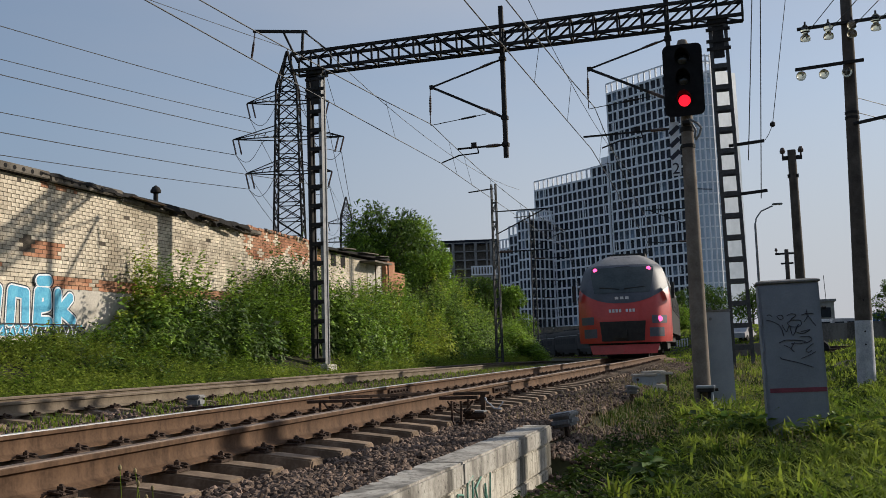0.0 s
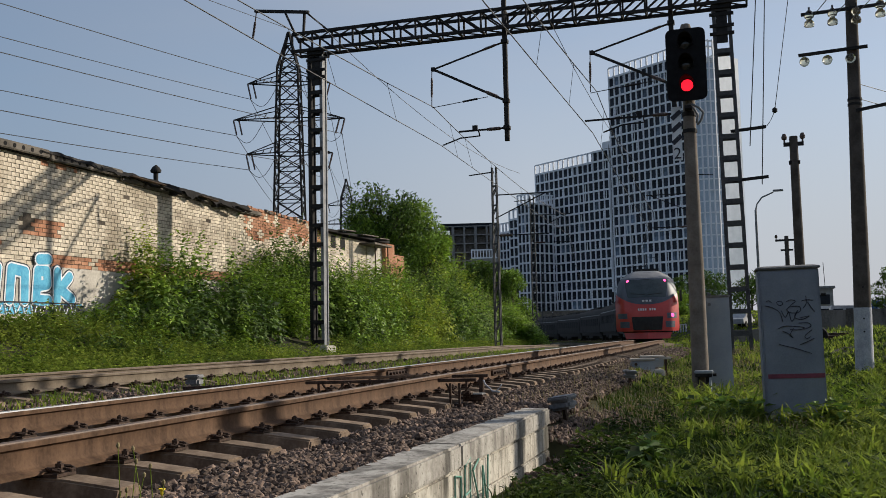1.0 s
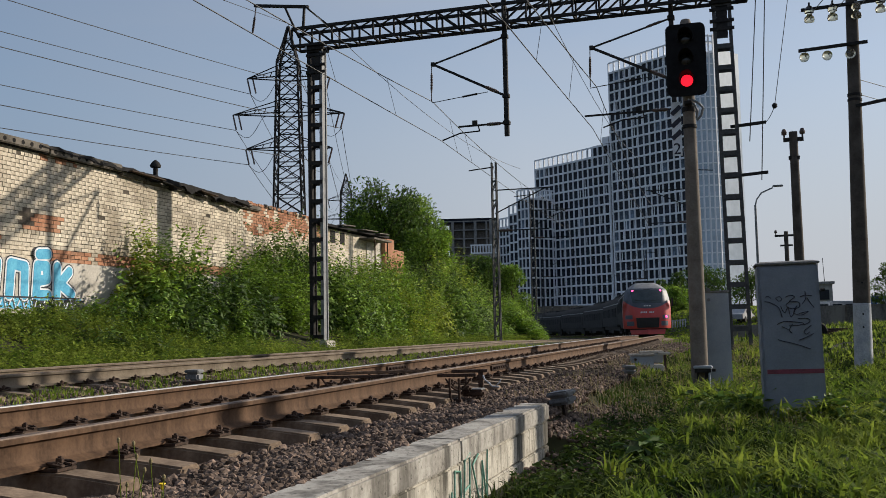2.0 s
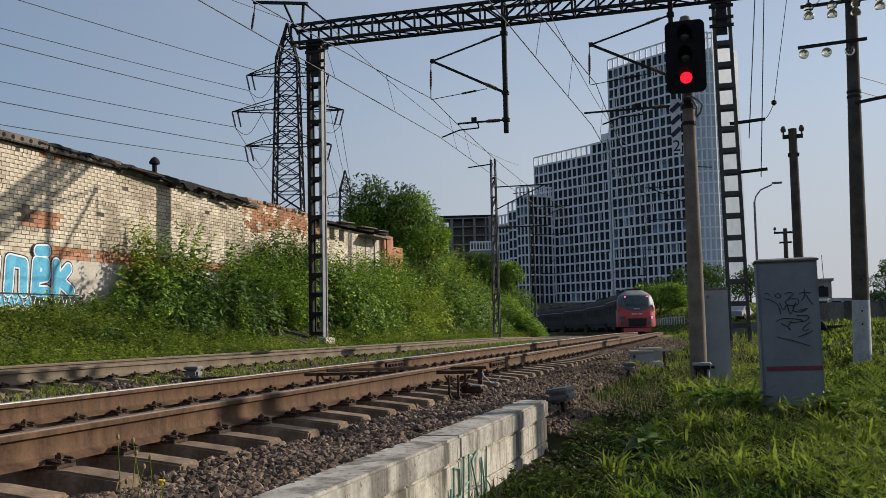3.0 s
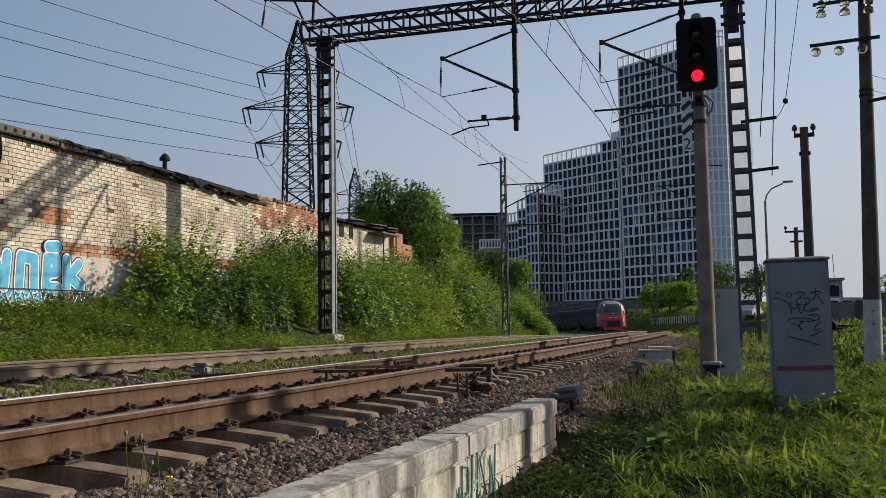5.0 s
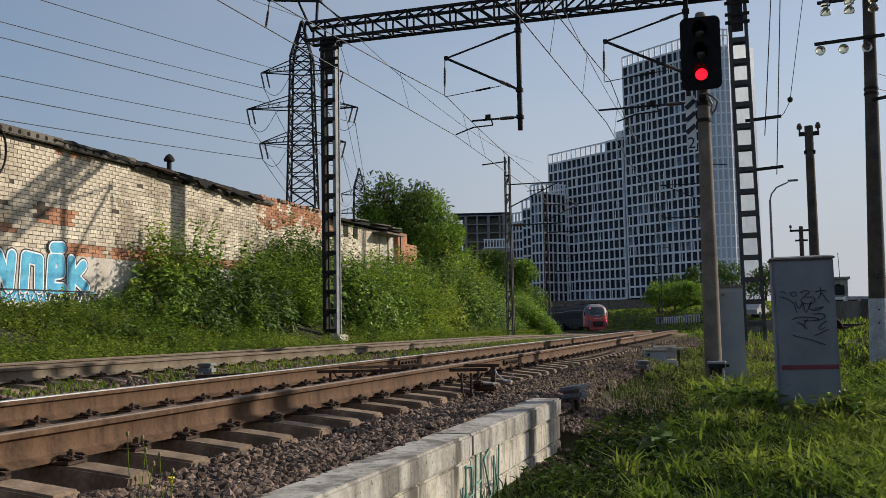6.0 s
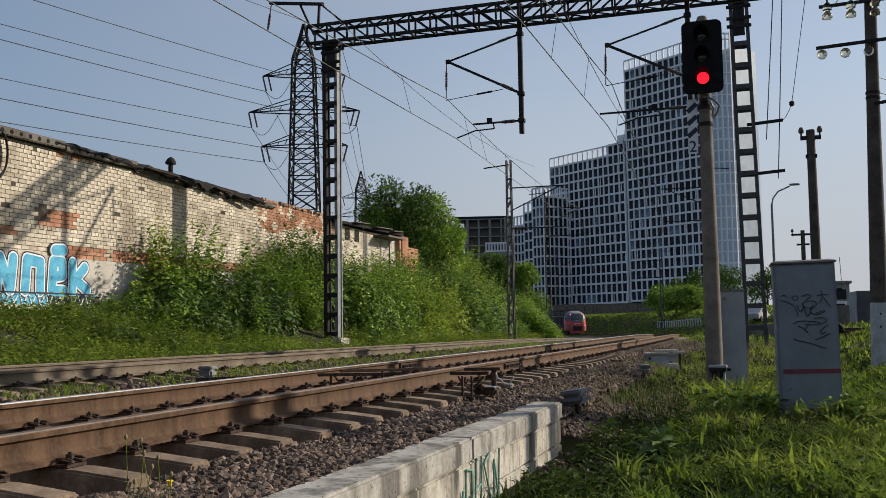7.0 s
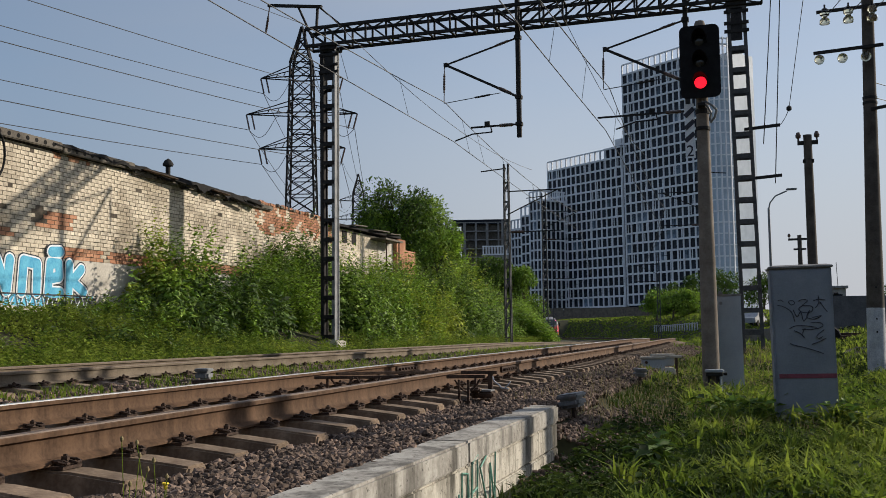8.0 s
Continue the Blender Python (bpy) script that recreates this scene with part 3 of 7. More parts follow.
def ladder_mast(parent, x, z0, w0, w1, depth, mats, lean=0.0):
    """Two channels joined by flat battens on both faces; lean: how far the head stands aside of the foot."""
    z1 = 9.55
    for sx in (-1, 1):
        b = Build()
        for k in range(2):
            y = GY + (k - 0.5) * depth
            b.beam((x + sx * w0 / 2, y, z0), (x + lean + sx * w1 / 2, y, z1), 0.1, 0.06, up=(0, 1, 0))
        b.beam((x + sx * w0 / 2, GY, z0), (x + lean + sx * w1 / 2, GY, z1), 0.035, depth, up=(0, 1, 0))
        part("mast_channel", b, mats[0 if sx < 0 else 1], parent)
    n = int((z1 - z0) / 0.62)
    for k in range(n + 1):
        z = z0 + 0.3 + (z1 - z0 - 0.4) * k / n
        w = w0 + (w1 - w0) * (z - z0) / (z1 - z0)
        for s in (-1, 1):
            b = Build().box((x + lean * (z - z0) / (z1 - z0), GY + s * (depth / 2 + 0.034), z), (w + 0.06, 0.012, 0.13))
            part("batten", b, mats[2], parent)


def gantry():
    t = thing("gantry", (0, 0, 0), "dark steel lattice gantry spanning both tracks", "gantry")
    for x in (-12.78, -0.22):
        z0 = 0.0 if x < -5 else -0.6
        if x < -5:
            # right channel in paler steel: its sunlit side is put into the colour
            ladder_mast(t, x - 0.05, z0, 0.38, 0.42, 0.3, (M["dark_steel"], M["grey_steel"], M["dark_steel"]))
        else:
            ladder_mast(t, x + 0.06, z0, 0.5, 0.42, 0.3, (M["mast_steel"], M["mast_steel"], M["mast_steel"]), -0.14)
        for sx in (-1, 1):
            b = Build().box((x + sx * 0.22, GY - 0.05, z0 - 0.1), (0.3, 0.7, 0.56))
            part("footing", b, M["concrete"], t, "pale concrete footing", bevel=0.03)
        hx = x if x < -5 else x - 0.08
        head = Build().box((hx, GY - 0.22, 9.5), (0.56, 0.1, 0.12)).box((hx, GY + 0.22, 9.5), (0.56, 0.1, 0.12)).box((hx, GY, 9.53), (0.5, 0.5, 0.08))
        part("mast_head", head, M["dark_steel"], t, bevel=0.01)
        # bolted clamps and stiffening plates below the beam
        for z in (9.28, 8.95, 8.72):
            b = Build().box((hx, GY - 0.2, z), (0.66, 0.05, 0.09)).cyl((hx - 0.29, GY - 0.25, z), (hx - 0.29, GY - 0.15, z), 0.03, n=6).cyl((hx + 0.29, GY - 0.25, z), (hx + 0.29, GY - 0.15, z), 0.03, n=6)
            part("clamp", b, M["dark_steel"], t)
        part("stiffener", Build().box((hx, GY - 0.19, 8.9), (0.3, 0.02, 0.9)), M["dark_steel"], t)
    # box truss
    xa, xb, zb, zt, hy = -13.55, 0.4, 9.6, 10.17, 0.3
    for y in (-hy, hy):
        for z in (zb, zt):
            part("chord", Build().beam((xa, GY + y, z), (xb, GY + y, z), 0.09, 0.09), M["dark_steel"], t)
    n = 20
    step = (xb - xa) / n
    for k in range(n + 1):
        x = xa + step * k
        b = Build()
        for y in (-hy, hy):
            b.beam((x, GY + y, zb), (x, GY + y, zt), 0.055)
        b.beam((x, GY - hy, zb), (x, GY + hy, zb), 0.05)
        b.beam((x, GY - hy, zt), (x, GY + hy, zt), 0.05)
        part("truss_post", b, M["dark_steel"], t)
        if k < n:
            b = Build()
            up = x + step / 2 > -6.6
            for y in (-hy, hy):
                z0, z1 = (zb, zt) if up else (zt, zb)
                b.beam((x, GY + y, z0), (x + step, GY + y, z1), 0.05)
            b.beam((x, GY - hy, zb), (x + step, GY + hy, zb), 0.035)
            b.beam((x, GY + hy, zt), (x + step, GY - hy, zt), 0.035)
            part("truss_brace", b, M["dark_steel"], t)
    # bracket that carries a line over the mast head
    b = Build().beam((-13.3, GY, zt), (-13.25, GY, 11.0), 0.07).beam((-15.05, GY, 11.22), (-13.1, GY, 10.95), 0.09)
    b.beam((-13.45, GY, zt - 0.2), (-13.95, GY, 11.05), 0.06).beam((-13.2, GY, 10.95), (-12.3, GY, zt), 0.05)
    part("top_bracket", b, M["dark_steel"], t)
    ins = Build().cyl((-14.99, GY, 11.2), (-15.04, GY, 10.85), 0.02, n=8)
    insulator_rod(ins, (-15.04, GY, 10.85), (-15.13, GY, 10.3), 0.045)
    part("insulator", ins, M["brown_porcelain"], t)
    for hx, tip, reach in ((-6.62, -8.98, 0.64), (-1.7, -4.08, 1.08)):
        support_arm(t, hx, tip, reach)


def insulator_rod(b, a, c, r=0.075):
    """A slim ribbed rod insulator with metal caps."""
    a, c = Vector(a), Vector(c)
    for k in range(9):
        p = a.lerp(c, 0.12 + k * 0.085)
        q = a.lerp(c, 0.12 + k * 0.085 + 0.05)
        b.cyl(p, q, r, r * 0.82, 10)
    b.cyl(a, c, r * 0.72, n=8)


def support_arm(parent, hx, tip, reach):
    """A hanger below the beam with a bracket for one track's wires."""
    hanger = Build().beam((hx, GY, 10.9), (hx, GY, 6.2), 0.13, 0.13)
    part("hanger", hanger, M["dark_steel"], parent)
    for z in (9.25, 7.42, 6.6):
        part("hanger_clamp", Build().box((hx, GY, z), (0.2, 0.2, 0.12)), M["dark_steel"], parent, bevel=0.01)
    d = tip - hx
    b = Build()
    top = (hx + d * 0.97, GY, 8.62)
    b.beam((hx, GY, 9.25), top, 0.045).beam((hx, GY, 7.42), top, 0.07)
    b.box(top, (0.12, 0.1, 0.12))
    b.beam((hx, GY, 6.6), (hx + d * reach, GY, 6.6), 0.05)
    b.box((hx + d * 0.42, GY - 0.02, 6.68), (0.16, 0.05, 0.14))
    b.beam((hx + d * 0.36, GY, 6.42), (hx + d * 0.62, GY, 6.4), 0.035).beam((hx + d * 0.62, GY, 6.4), (hx + d * 0.86, GY, 6.22), 0.035)
    b.beam((hx + d * 0.36, GY, 6.42), (hx + d * 0.38, GY, 6.62), 0.035)
    part("bracket", b, M["dark_steel"], parent)
    tie = Build().cyl((hx + d * 0.24, GY, 7.6), (hx + d * 1.0, GY, 7.42), 0.012, n=6).cyl((hx + d * 0.38, GY, 7.57), (hx + d * 0.58, GY, 7.52), 0.03, n=8)
    part("tie_rod", tie, M["dark_steel"], parent)
    for a, c, r in (((hx + d * 0.1, GY, 7.55), (hx + d * 0.27, GY, 7.76), 0.062), ((hx + d * 0.12, GY, 9.18), (hx + d * 0.3, GY, 9.06), 0.05),
                    ((hx + d * 0.08, GY, 6.6), (hx + d * 0.26, GY, 6.6), 0.062)):
        i = Build()
        insulator_rod(i, a, c, r)
        part("insulator", i, M["brown_porcelain"], parent)
    drop = Build().cyl((hx + d * 0.99, GY, 8.55), (hx + d * 1.0, GY, 7.45), 0.015, n=6)
    insulator_rod(drop, (hx + d * 0.992, GY, 8.35), (hx + d * 0.998, GY, 7.75), 0.04)
    part("insulator", drop, M["brown_porcelain"], parent)


gantry()


# ---- wires over the tracks ----
def wire(name, pts, label, r=0.012, group="overhead wires"):
    c, n = Build(), 5
    for i, p in enumerate(pts):
        d = (Vector(pts[min(i + 1, len(pts) - 1)]) - Vector(pts[max(i - 1, 0)])).normalized()
        s = d.cross(Vector((0.31, 0.17, 0.93))).normalized()
        u = d.cross(s)
        c.v += [tuple(Vector(p) + (s * math.cos(2 * math.pi * k / n) + u * math.sin(2 * math.pi * k / n)) * r) for k in range(n)]
    c.f = [(i * n + k, i * n + (k + 1) % n, (i + 1) * n + (k + 1) % n, (i + 1) * n + k) for i in range(len(pts) - 1) for k in range(n)]
    return tagged(part(name, c, M["wire"], None), label, "wire", group)


def sag(a, b, drop, n=14):
    a, b = Vector(a), Vector(b)
    return [a.lerp(b, i / n) - Vector((0, 0, 4 * drop * (i / n) * (1 - i / n))) for i in range(n + 1)]


def catenary(carrier_x, contact_x):
    label = "thin dark wire strung above the track"
    stations = [-57.3, -1.3, 27.5, 82.5, 136.5, 188.5]
    pts_c, pts_m, pts_s = [], [], []
    for k in range(len(stations) - 1):
        (a, _), (b, _) = along(stations[k], carrier_x - MAIN_X), along(stations[k + 1], carrier_x - MAIN_X)
        (c, _), (d, _) = along(stations[k], contact_x - MAIN_X), along(stations[k + 1], contact_x - MAIN_X)
        seg = sag(a + Vector((0, 0, 7.45)), b + Vector((0, 0, 7.45)), 0.85 if k != 1 else 0.4)
        low = sag(c + Vector((0, 0, 6.22)), d + Vector((0, 0, 6.22)), 0.14 if k == 0 else 0.04)
        pts_m += seg if not pts_m else seg[1:]
        pts_c += low if not pts_c else low[1:]
        for i in (1, 2, 4, 7, 10, 12, 13):
            d = Build().cyl(seg[i], low[i], 0.006, n=4)
            tagged(part("dropper_wire", d, M["wire"], None), "thin dropper between two overhead wires", "wire", "dropper wires")
    wire("carrier_wire", pts_m, label, 0.013)
    wire("contact_wire", pts_c, label, 0.012)
    # stitch wire slung under the carrier at the gantry
    p, _ = along(-1.3, carrier_x - MAIN_X)
    wire("stitch_wire", sag(p + Vector((0, -9, 7.62)), p + Vector((0, 12, 7.2)), 0.55, 10), label, 0.008)


catenary(-8.95, -8.7)
catenary(-3.9, -4.05)


def far_mast(s, off, side, h=10.2):
    """A single mast past the gantry with a bracket for the wires."""
    p, a = along(s, off)
    z0 = ground_z(p.x, p.y)
    t = thing("catenary_mast", pose(p.x, p.y, z0, 0, 0, math.degrees(a)), "slim grey lattice mast carrying the overhead wires", "mast", "masts along the line")
    b = Build()
    for sx in (-1, 1):
        for sy in (-1, 1):
            b.beam((sx * 0.016 * h, sy * 0.14, 0), (sx * 0.0115 * h, sy * 0.1, h), 0.06)
    for k in range(int((h - 0.6) / 0.45)):
        z = 0.3 + 0.45 * k
        for sy in (-1, 1):
            b.beam((-0.014 * h, sy * 0.12, z), (0.014 * h, sy * 0.12, z + 0.45 * (1 if k % 2 else 0.1)), 0.045)
    part("mast", b, M["mast_steel"], t)
    c = Build().beam((0, 0, h - 1.3), (side * 2.6, 0, h - 1.3), 0.05).beam((0, 0, h - 3.2), (side * 2.5, 0, h - 3.2), 0.05).beam((0, 0, h - 2.4), (side * 2.4, 0, h - 1.3), 0.045)
    c.beam((0, 0, h - 0.2), (-side * 1.2, 0, h - 0.3), 0.05)
    part("bracket", c, M["dark_steel"], t)
    i = Build()
    insulator_rod(i, (side * 0.2, 0, h - 3.2), (side * 0.8, 0, h - 3.2))
    part("insulator", i, M["brown_porcelain"], t)


# ---- colour light signal ----
def signal():
    x, y, z0 = -0.78, 16.7, -0.66
    t = thing("railway_signal", (x, y, z0), "three-light railway signal showing red on a concrete post", "railway signal")
    part("post", Build().turned([(0.142, -0.2), (0.139, 0.6), (0.13, 2.2), (0.106, 4.2), (0.092, 6.2)], n=20), M["pole_concrete"], t, smooth=True)
    part("post_cap", Build().turned([(0.096, 6.18), (0.095, 6.26), (0.075, 6.32), (0.02, 6.34)], n=20), M["pole_concrete"], t, smooth=True)
    hz, hy = 5.555, -0.28
    head = Build()
    w, h = 0.325, 0.615
    ring = []
    for cx, cz, a0 in ((w - 0.1, h - 0.1, 0), (-w + 0.1, h - 0.1, 90), (-w + 0.1, -h + 0.1, 180), (w - 0.1, -h + 0.1, 270)):
        for k in range(5):
            a = radians(a0 + 22.5 * k)
            ring.append((cx + 0.1 * math.cos(a), cz + 0.1 * math.sin(a)))
    n = len(ring)
    pts = [(px, hy + 0.012, hz + pz) for px, pz in ring] + [(px, hy - 0.012, hz + pz) for px, pz in ring]
    head.add(pts, [(i, (i + 1) % n, n + (i + 1) % n, n + i) for i in range(n)] + [tuple(range(n)), tuple(range(2 * n - 1, n - 1, -1))])
    part("backboard", head, M["signal_black"], t, "black rounded backboard")
    part("lamp_housing", Build().box((0, hy + 0.12, hz), (0.34, 0.22, 1.15)), M["signal_black"], t, bevel=0.03)
    for k, z in enumerate((0.36, 0.0, -0.36)):
        hood = Build()
        rows, m = [], 14
        for i in range(m + 1):
            a = radians(-25 + 230 * i / m)
            ext = 0.1 + 0.2 * max(0.0, math.sin(a))
            rows.append((0.125 * math.cos(a), 0.125 * math.sin(a), ext))
        pts = [(c, hy - 0.012, hz + z + s) for c, s, e in rows] + [(c, hy - 0.012 - e, hz + z + s) for c, s, e in rows]
        pts += [(c * 0.94, hy - 0.012, hz + z + s * 0.94) for c, s, e in rows] + [(c * 0.94, hy - 0.012 - e, hz + z + s * 0.94) for c, s, e in rows]
        q = m + 1
        fs = [(i, i + 1, q + i + 1, q + i) for i in range(m)] + [(2 * q + i, 3 * q + i, 3 * q + i + 1, 2 * q + i + 1) for i in range(m)]
        fs += [(q + i, q + i + 1, 3 * q + i + 1, 3 * q + i) for i in range(m)]
        hood.add(pts, fs)
        part("hood", hood, M["signal_black"], t)
        lens = Build().turned([(0.1, -0.012), (0.098, -0.02), (0.06, -0.035), (0.015, -0.04)], (0, hy, hz + z), "y", 20)
        part("lens", lens, M["red_lamp"] if k == 2 else M["lens_dark"], t, "lit red lens" if k == 2 else "dark unlit lens", smooth=True)
    part("mounting_bracket", Build().box((0, -0.14, hz - 0.72), (0.12, 0.3, 0.05)), M["dark_steel"], t)
    part("mounting_bracket", Build().box((0, -0.12, hz + 0.5), (0.1, 0.26, 0.05)), M["dark_steel"], t)
    part("mounting_collar", Build().turned([(0.118, 4.72), (0.118, 4.8)], n=16), M["dark_steel"], t)
    part("mounting_collar", Build().turned([(0.12, 4.44), (0.12, 4.5)], n=16), M["dark_steel"], t)
    cable = Build().tube([(0.05, -0.2, hz - 0.66), (0.17, -0.22, hz - 0.74), (0.24, -0.2, hz - 0.82), (0.2, -0.16, hz - 0.94), (0.13, -0.1, hz - 1.0)], 0.02, 8)
    cable.tube([(0.0, -0.2, hz - 0.66), (0.1, -0.22, hz - 0.76), (0.15, -0.2, hz - 0.86), (0.12, -0.14, hz - 0.98)], 0.018, 8)
    part("cable", cable, M["grey_steel"], t)
    # narrow letter board beside the post
    board = Build().box((-0.21, -0.1, 4.43), (0.16, 0.012, 0.92))
    pl = part("name_plate", board, M["paint_white"], t, "narrow upright plate with black characters")
    for k, z in enumerate((4.76, 4.55, 4.34)):
        s = Build().beam((-0.285, -0.112, z - 0.08), (-0.135, -0.112, z + 0.05), 0.008, 0.075)
        part("mark", s, M["ink"], pl)
    two = bpy.data.curves.new("digit", "FONT")
    two.body, two.size, two.extrude, two.align_x = "2", 0.27, 0.002, "CENTER"
    d = new("digit", two)
    d.data.materials.append(M["ink"])
    d.parent = pl
    d.matrix_basis = pose(-0.21, -0.11, 4.0, 90, 0, 0)
    base = Build().box((0.06, -0.2, 0.38), (0.26, 0.18, 0.07)).cyl((-0.02, -0.2, -0.1), (-0.02, -0.2, 0.36), 0.025, n=8).cyl((0.12, -0.22, -0.1), (0.12, -0.22, 0.36), 0.035, n=8)
    part("cable_box", base, M["dark_steel"], t, bevel=0.006)
    part("box_lid", Build().box((0.06, -0.2, 0.43), (0.3, 0.22, 0.045)), M["cabinet_light"], t, "pale metal lid", bevel=0.012)
    part("cable_pipe", Build().cyl((0.16, -0.26, -0.1), (0.16, -0.26, 0.34), 0.018, n=8), M["cabinet_light"], t)
    part("box_lug", Build().cyl((0.2, -0.2, 0.38), (0.26, -0.2, 0.38), 0.025, n=8), M["dark_steel"], t)


signal()


# ---- relay cabinets ----
def scrawl(parent, y):
    """Quick marker strokes, in centimetres from the middle of the door and from its foot."""
    def stroke(k, *pts):
        ends = [pts[0]] + list(pts) + [pts[-1]]
        run = []
        for a, b, c, d in zip(ends, ends[1:], ends[2:], ends[3:]):
            for i in range(4):
                f = i / 4
                run.append([0.5 * (2 * b[j] + (c[j] - a[j]) * f + (2 * a[j] - 5 * b[j] + 4 * c[j] - d[j]) * f * f + (3 * b[j] - a[j] - 3 * c[j] + d[j]) * f ** 3) for j in (0, 1)])
        run.append(pts[-1])
        part("scrawl", Build().tube([(u / 100, y - 0.0004 * k, v / 100) for u, v in run], 0.0042, 5), M["ink"], parent, "black marker scrawl")
    stroke(0, (-26, 146), (-23, 147), (-20, 144.5))
    stroke(1, (-27, 141), (-20, 139), (-12, 133), (-9, 122), (-10, 128))
    stroke(2, (-15, 145), (-12, 141), (-8, 142.5), (-10, 146), (-14, 145.5))
    stroke(3, (-4, 145), (1, 147), (6, 145), (0, 140), (10, 139), (10, 133), (1, 132), (-4, 136), (0, 139.5))
    stroke(4, (-10, 135), (-6, 127), (-2, 133), (1, 122), (8, 135), (4, 127), (12, 124), (20, 128), (10, 126))
    stroke(5, (12, 145), (18, 146.5), (25, 145.5))
    stroke(6, (17.5, 151), (18, 145), (17, 141), (14, 137))
    stroke(7, (19, 144), (23, 137), (26.5, 132))
    stroke(8, (8, 120), (18, 120), (21, 116.5), (16, 113.5), (12, 113))
    stroke(9, (-15, 114), (-8, 117), (4, 116.5), (14, 114.5), (8, 112.5), (-2, 113))
    stroke(10, (-10, 111.5), (-4, 108.5), (1, 103.5), (-2, 107), (2, 114.5))
    stroke(11, (22, 112), (14, 105.5), (16, 102), (20, 104.5))
    stroke(12, (-15, 97.5), (-12, 95.5), (4, 91), (20, 85))
    stroke(13, (8, 95.5), (16, 98.5), (24, 102.5))


def big_cabinet():
    w, d, h = 0.67, 0.5, 1.83
    t = thing("relay_cabinet", pose(0.495, 11.85, -0.68, 0, -0.8, 2.2), "tall pale grey relay cabinet with black scrawl and red stripe", "cabinet", "trackside cabinets")
    part("body", Build().box((0, d / 2, h / 2), (w, d, h)), M["cabinet"], t, bevel=0.012)
    part("door", Build().box((0, -0.008, h / 2 + 0.03), (w - 0.05, 0.02, h - 0.12)), M["cabinet"], t, bevel=0.006)
    cap = Build()
    cap.add([(-w / 2 - 0.02, -0.03, h), (w / 2 + 0.02, -0.03, h), (w / 2 + 0.02, d + 0.02, h), (-w / 2 - 0.02, d + 0.02, h),
             (-w / 2 - 0.02, -0.03, h + 0.022), (w / 2 + 0.02, -0.03, h + 0.022), (w / 2 + 0.02, d + 0.02, h + 0.022), (-w / 2 - 0.02, d + 0.02, h + 0.022),
             (-w / 2 + 0.05, 0.04, h + 0.042), (w / 2 - 0.05, 0.04, h + 0.042), (w / 2 - 0.05, d - 0.05, h + 0.042), (-w / 2 + 0.05, d - 0.05, h + 0.042)],
            [(3, 2, 1, 0), (0, 1, 5, 4), (1, 2, 6, 5), (2, 3, 7, 6), (3, 0, 4, 7), (4, 5, 9, 8), (5, 6, 10, 9), (6, 7, 11, 10), (7, 4, 8, 11), (8, 9, 10, 11)])
    part("cap", cap, M["cabinet_cap"], t, "rusty rain cap", bevel=0.006)
    part("stripe", Build().box((0.02, -0.021, 0.6), (w - 0.055, 0.006, 0.05)), M["stripe"], t, "faded red painted stripe")
    part("hinge", Build().cyl((w / 2 + 0.01, 0.0, 1.52), (w / 2 + 0.06, 0.0, 1.52), 0.018, n=8), M["dark_steel"], t)
    for z in (0.75, 1.05, 1.35):
        part("hinge", Build().cyl((-w / 2 + 0.01, -0.015, z), (-w / 2 + 0.01, -0.015, z + 0.09), 0.012, n=8), M["cabinet"], t)
    scrawl(t, -0.021)


big_cabinet()


def small_cabinet():
    w, d, h = 0.41, 0.4, 1.66
    t = thing("relay_cabinet", pose(-0.465, 17.0, -0.66, 0, -0.6, 3), "narrow pale grey metal relay cabinet beside the signal", "cabinet", "trackside cabinets")
    part("body", Build().box((0, d / 2, h / 2), (w, d, h)), M["cabinet_light"], t, bevel=0.012)
    part("door", Build().box((0, -0.008, h / 2), (w - 0.04, 0.018, h - 0.08)), M["cabinet_light"], t, bevel=0.006)
    part("lid", Build().box((0, d / 2, h + 0.015), (w + 0.03, d + 0.03, 0.035)), M["cabinet_cap"], t, bevel=0.008)
    part("padlock", Build().box((-0.12, -0.03, h - 0.12), (0.05, 0.03, 0.05)).box((-0.12, -0.01, h + 0.05), (0.07, 0.05, 0.05)), M["grey_steel"], t, bevel=0.008)


small_cabinet()


# ---- small track fittings ----
def cable_box(name, m, w, d, h, leg, label):
    t = thing(name, m, label, "cable box", "trackside cable boxes")
    part("body", Build().box((0, 0, leg + h / 2), (w, d, h)), M["concrete"] if w > 0.5 else M["grey_steel"], t, bevel=0.03)
    part("lid", Build().box((0, 0, leg + h + 0.02), (w * 1.04, d * 1.06, 0.05)), M["grey_steel"] if w < 0.5 else M["concrete"], t, bevel=0.015)
    for sx in ((-1, 1) if w > 0.5 else (0,)):
        part("leg", Build().box((sx * w * 0.3, 0, leg / 2 - 0.08), (0.04, 0.04, leg + 0.16)), M["iron"], t)




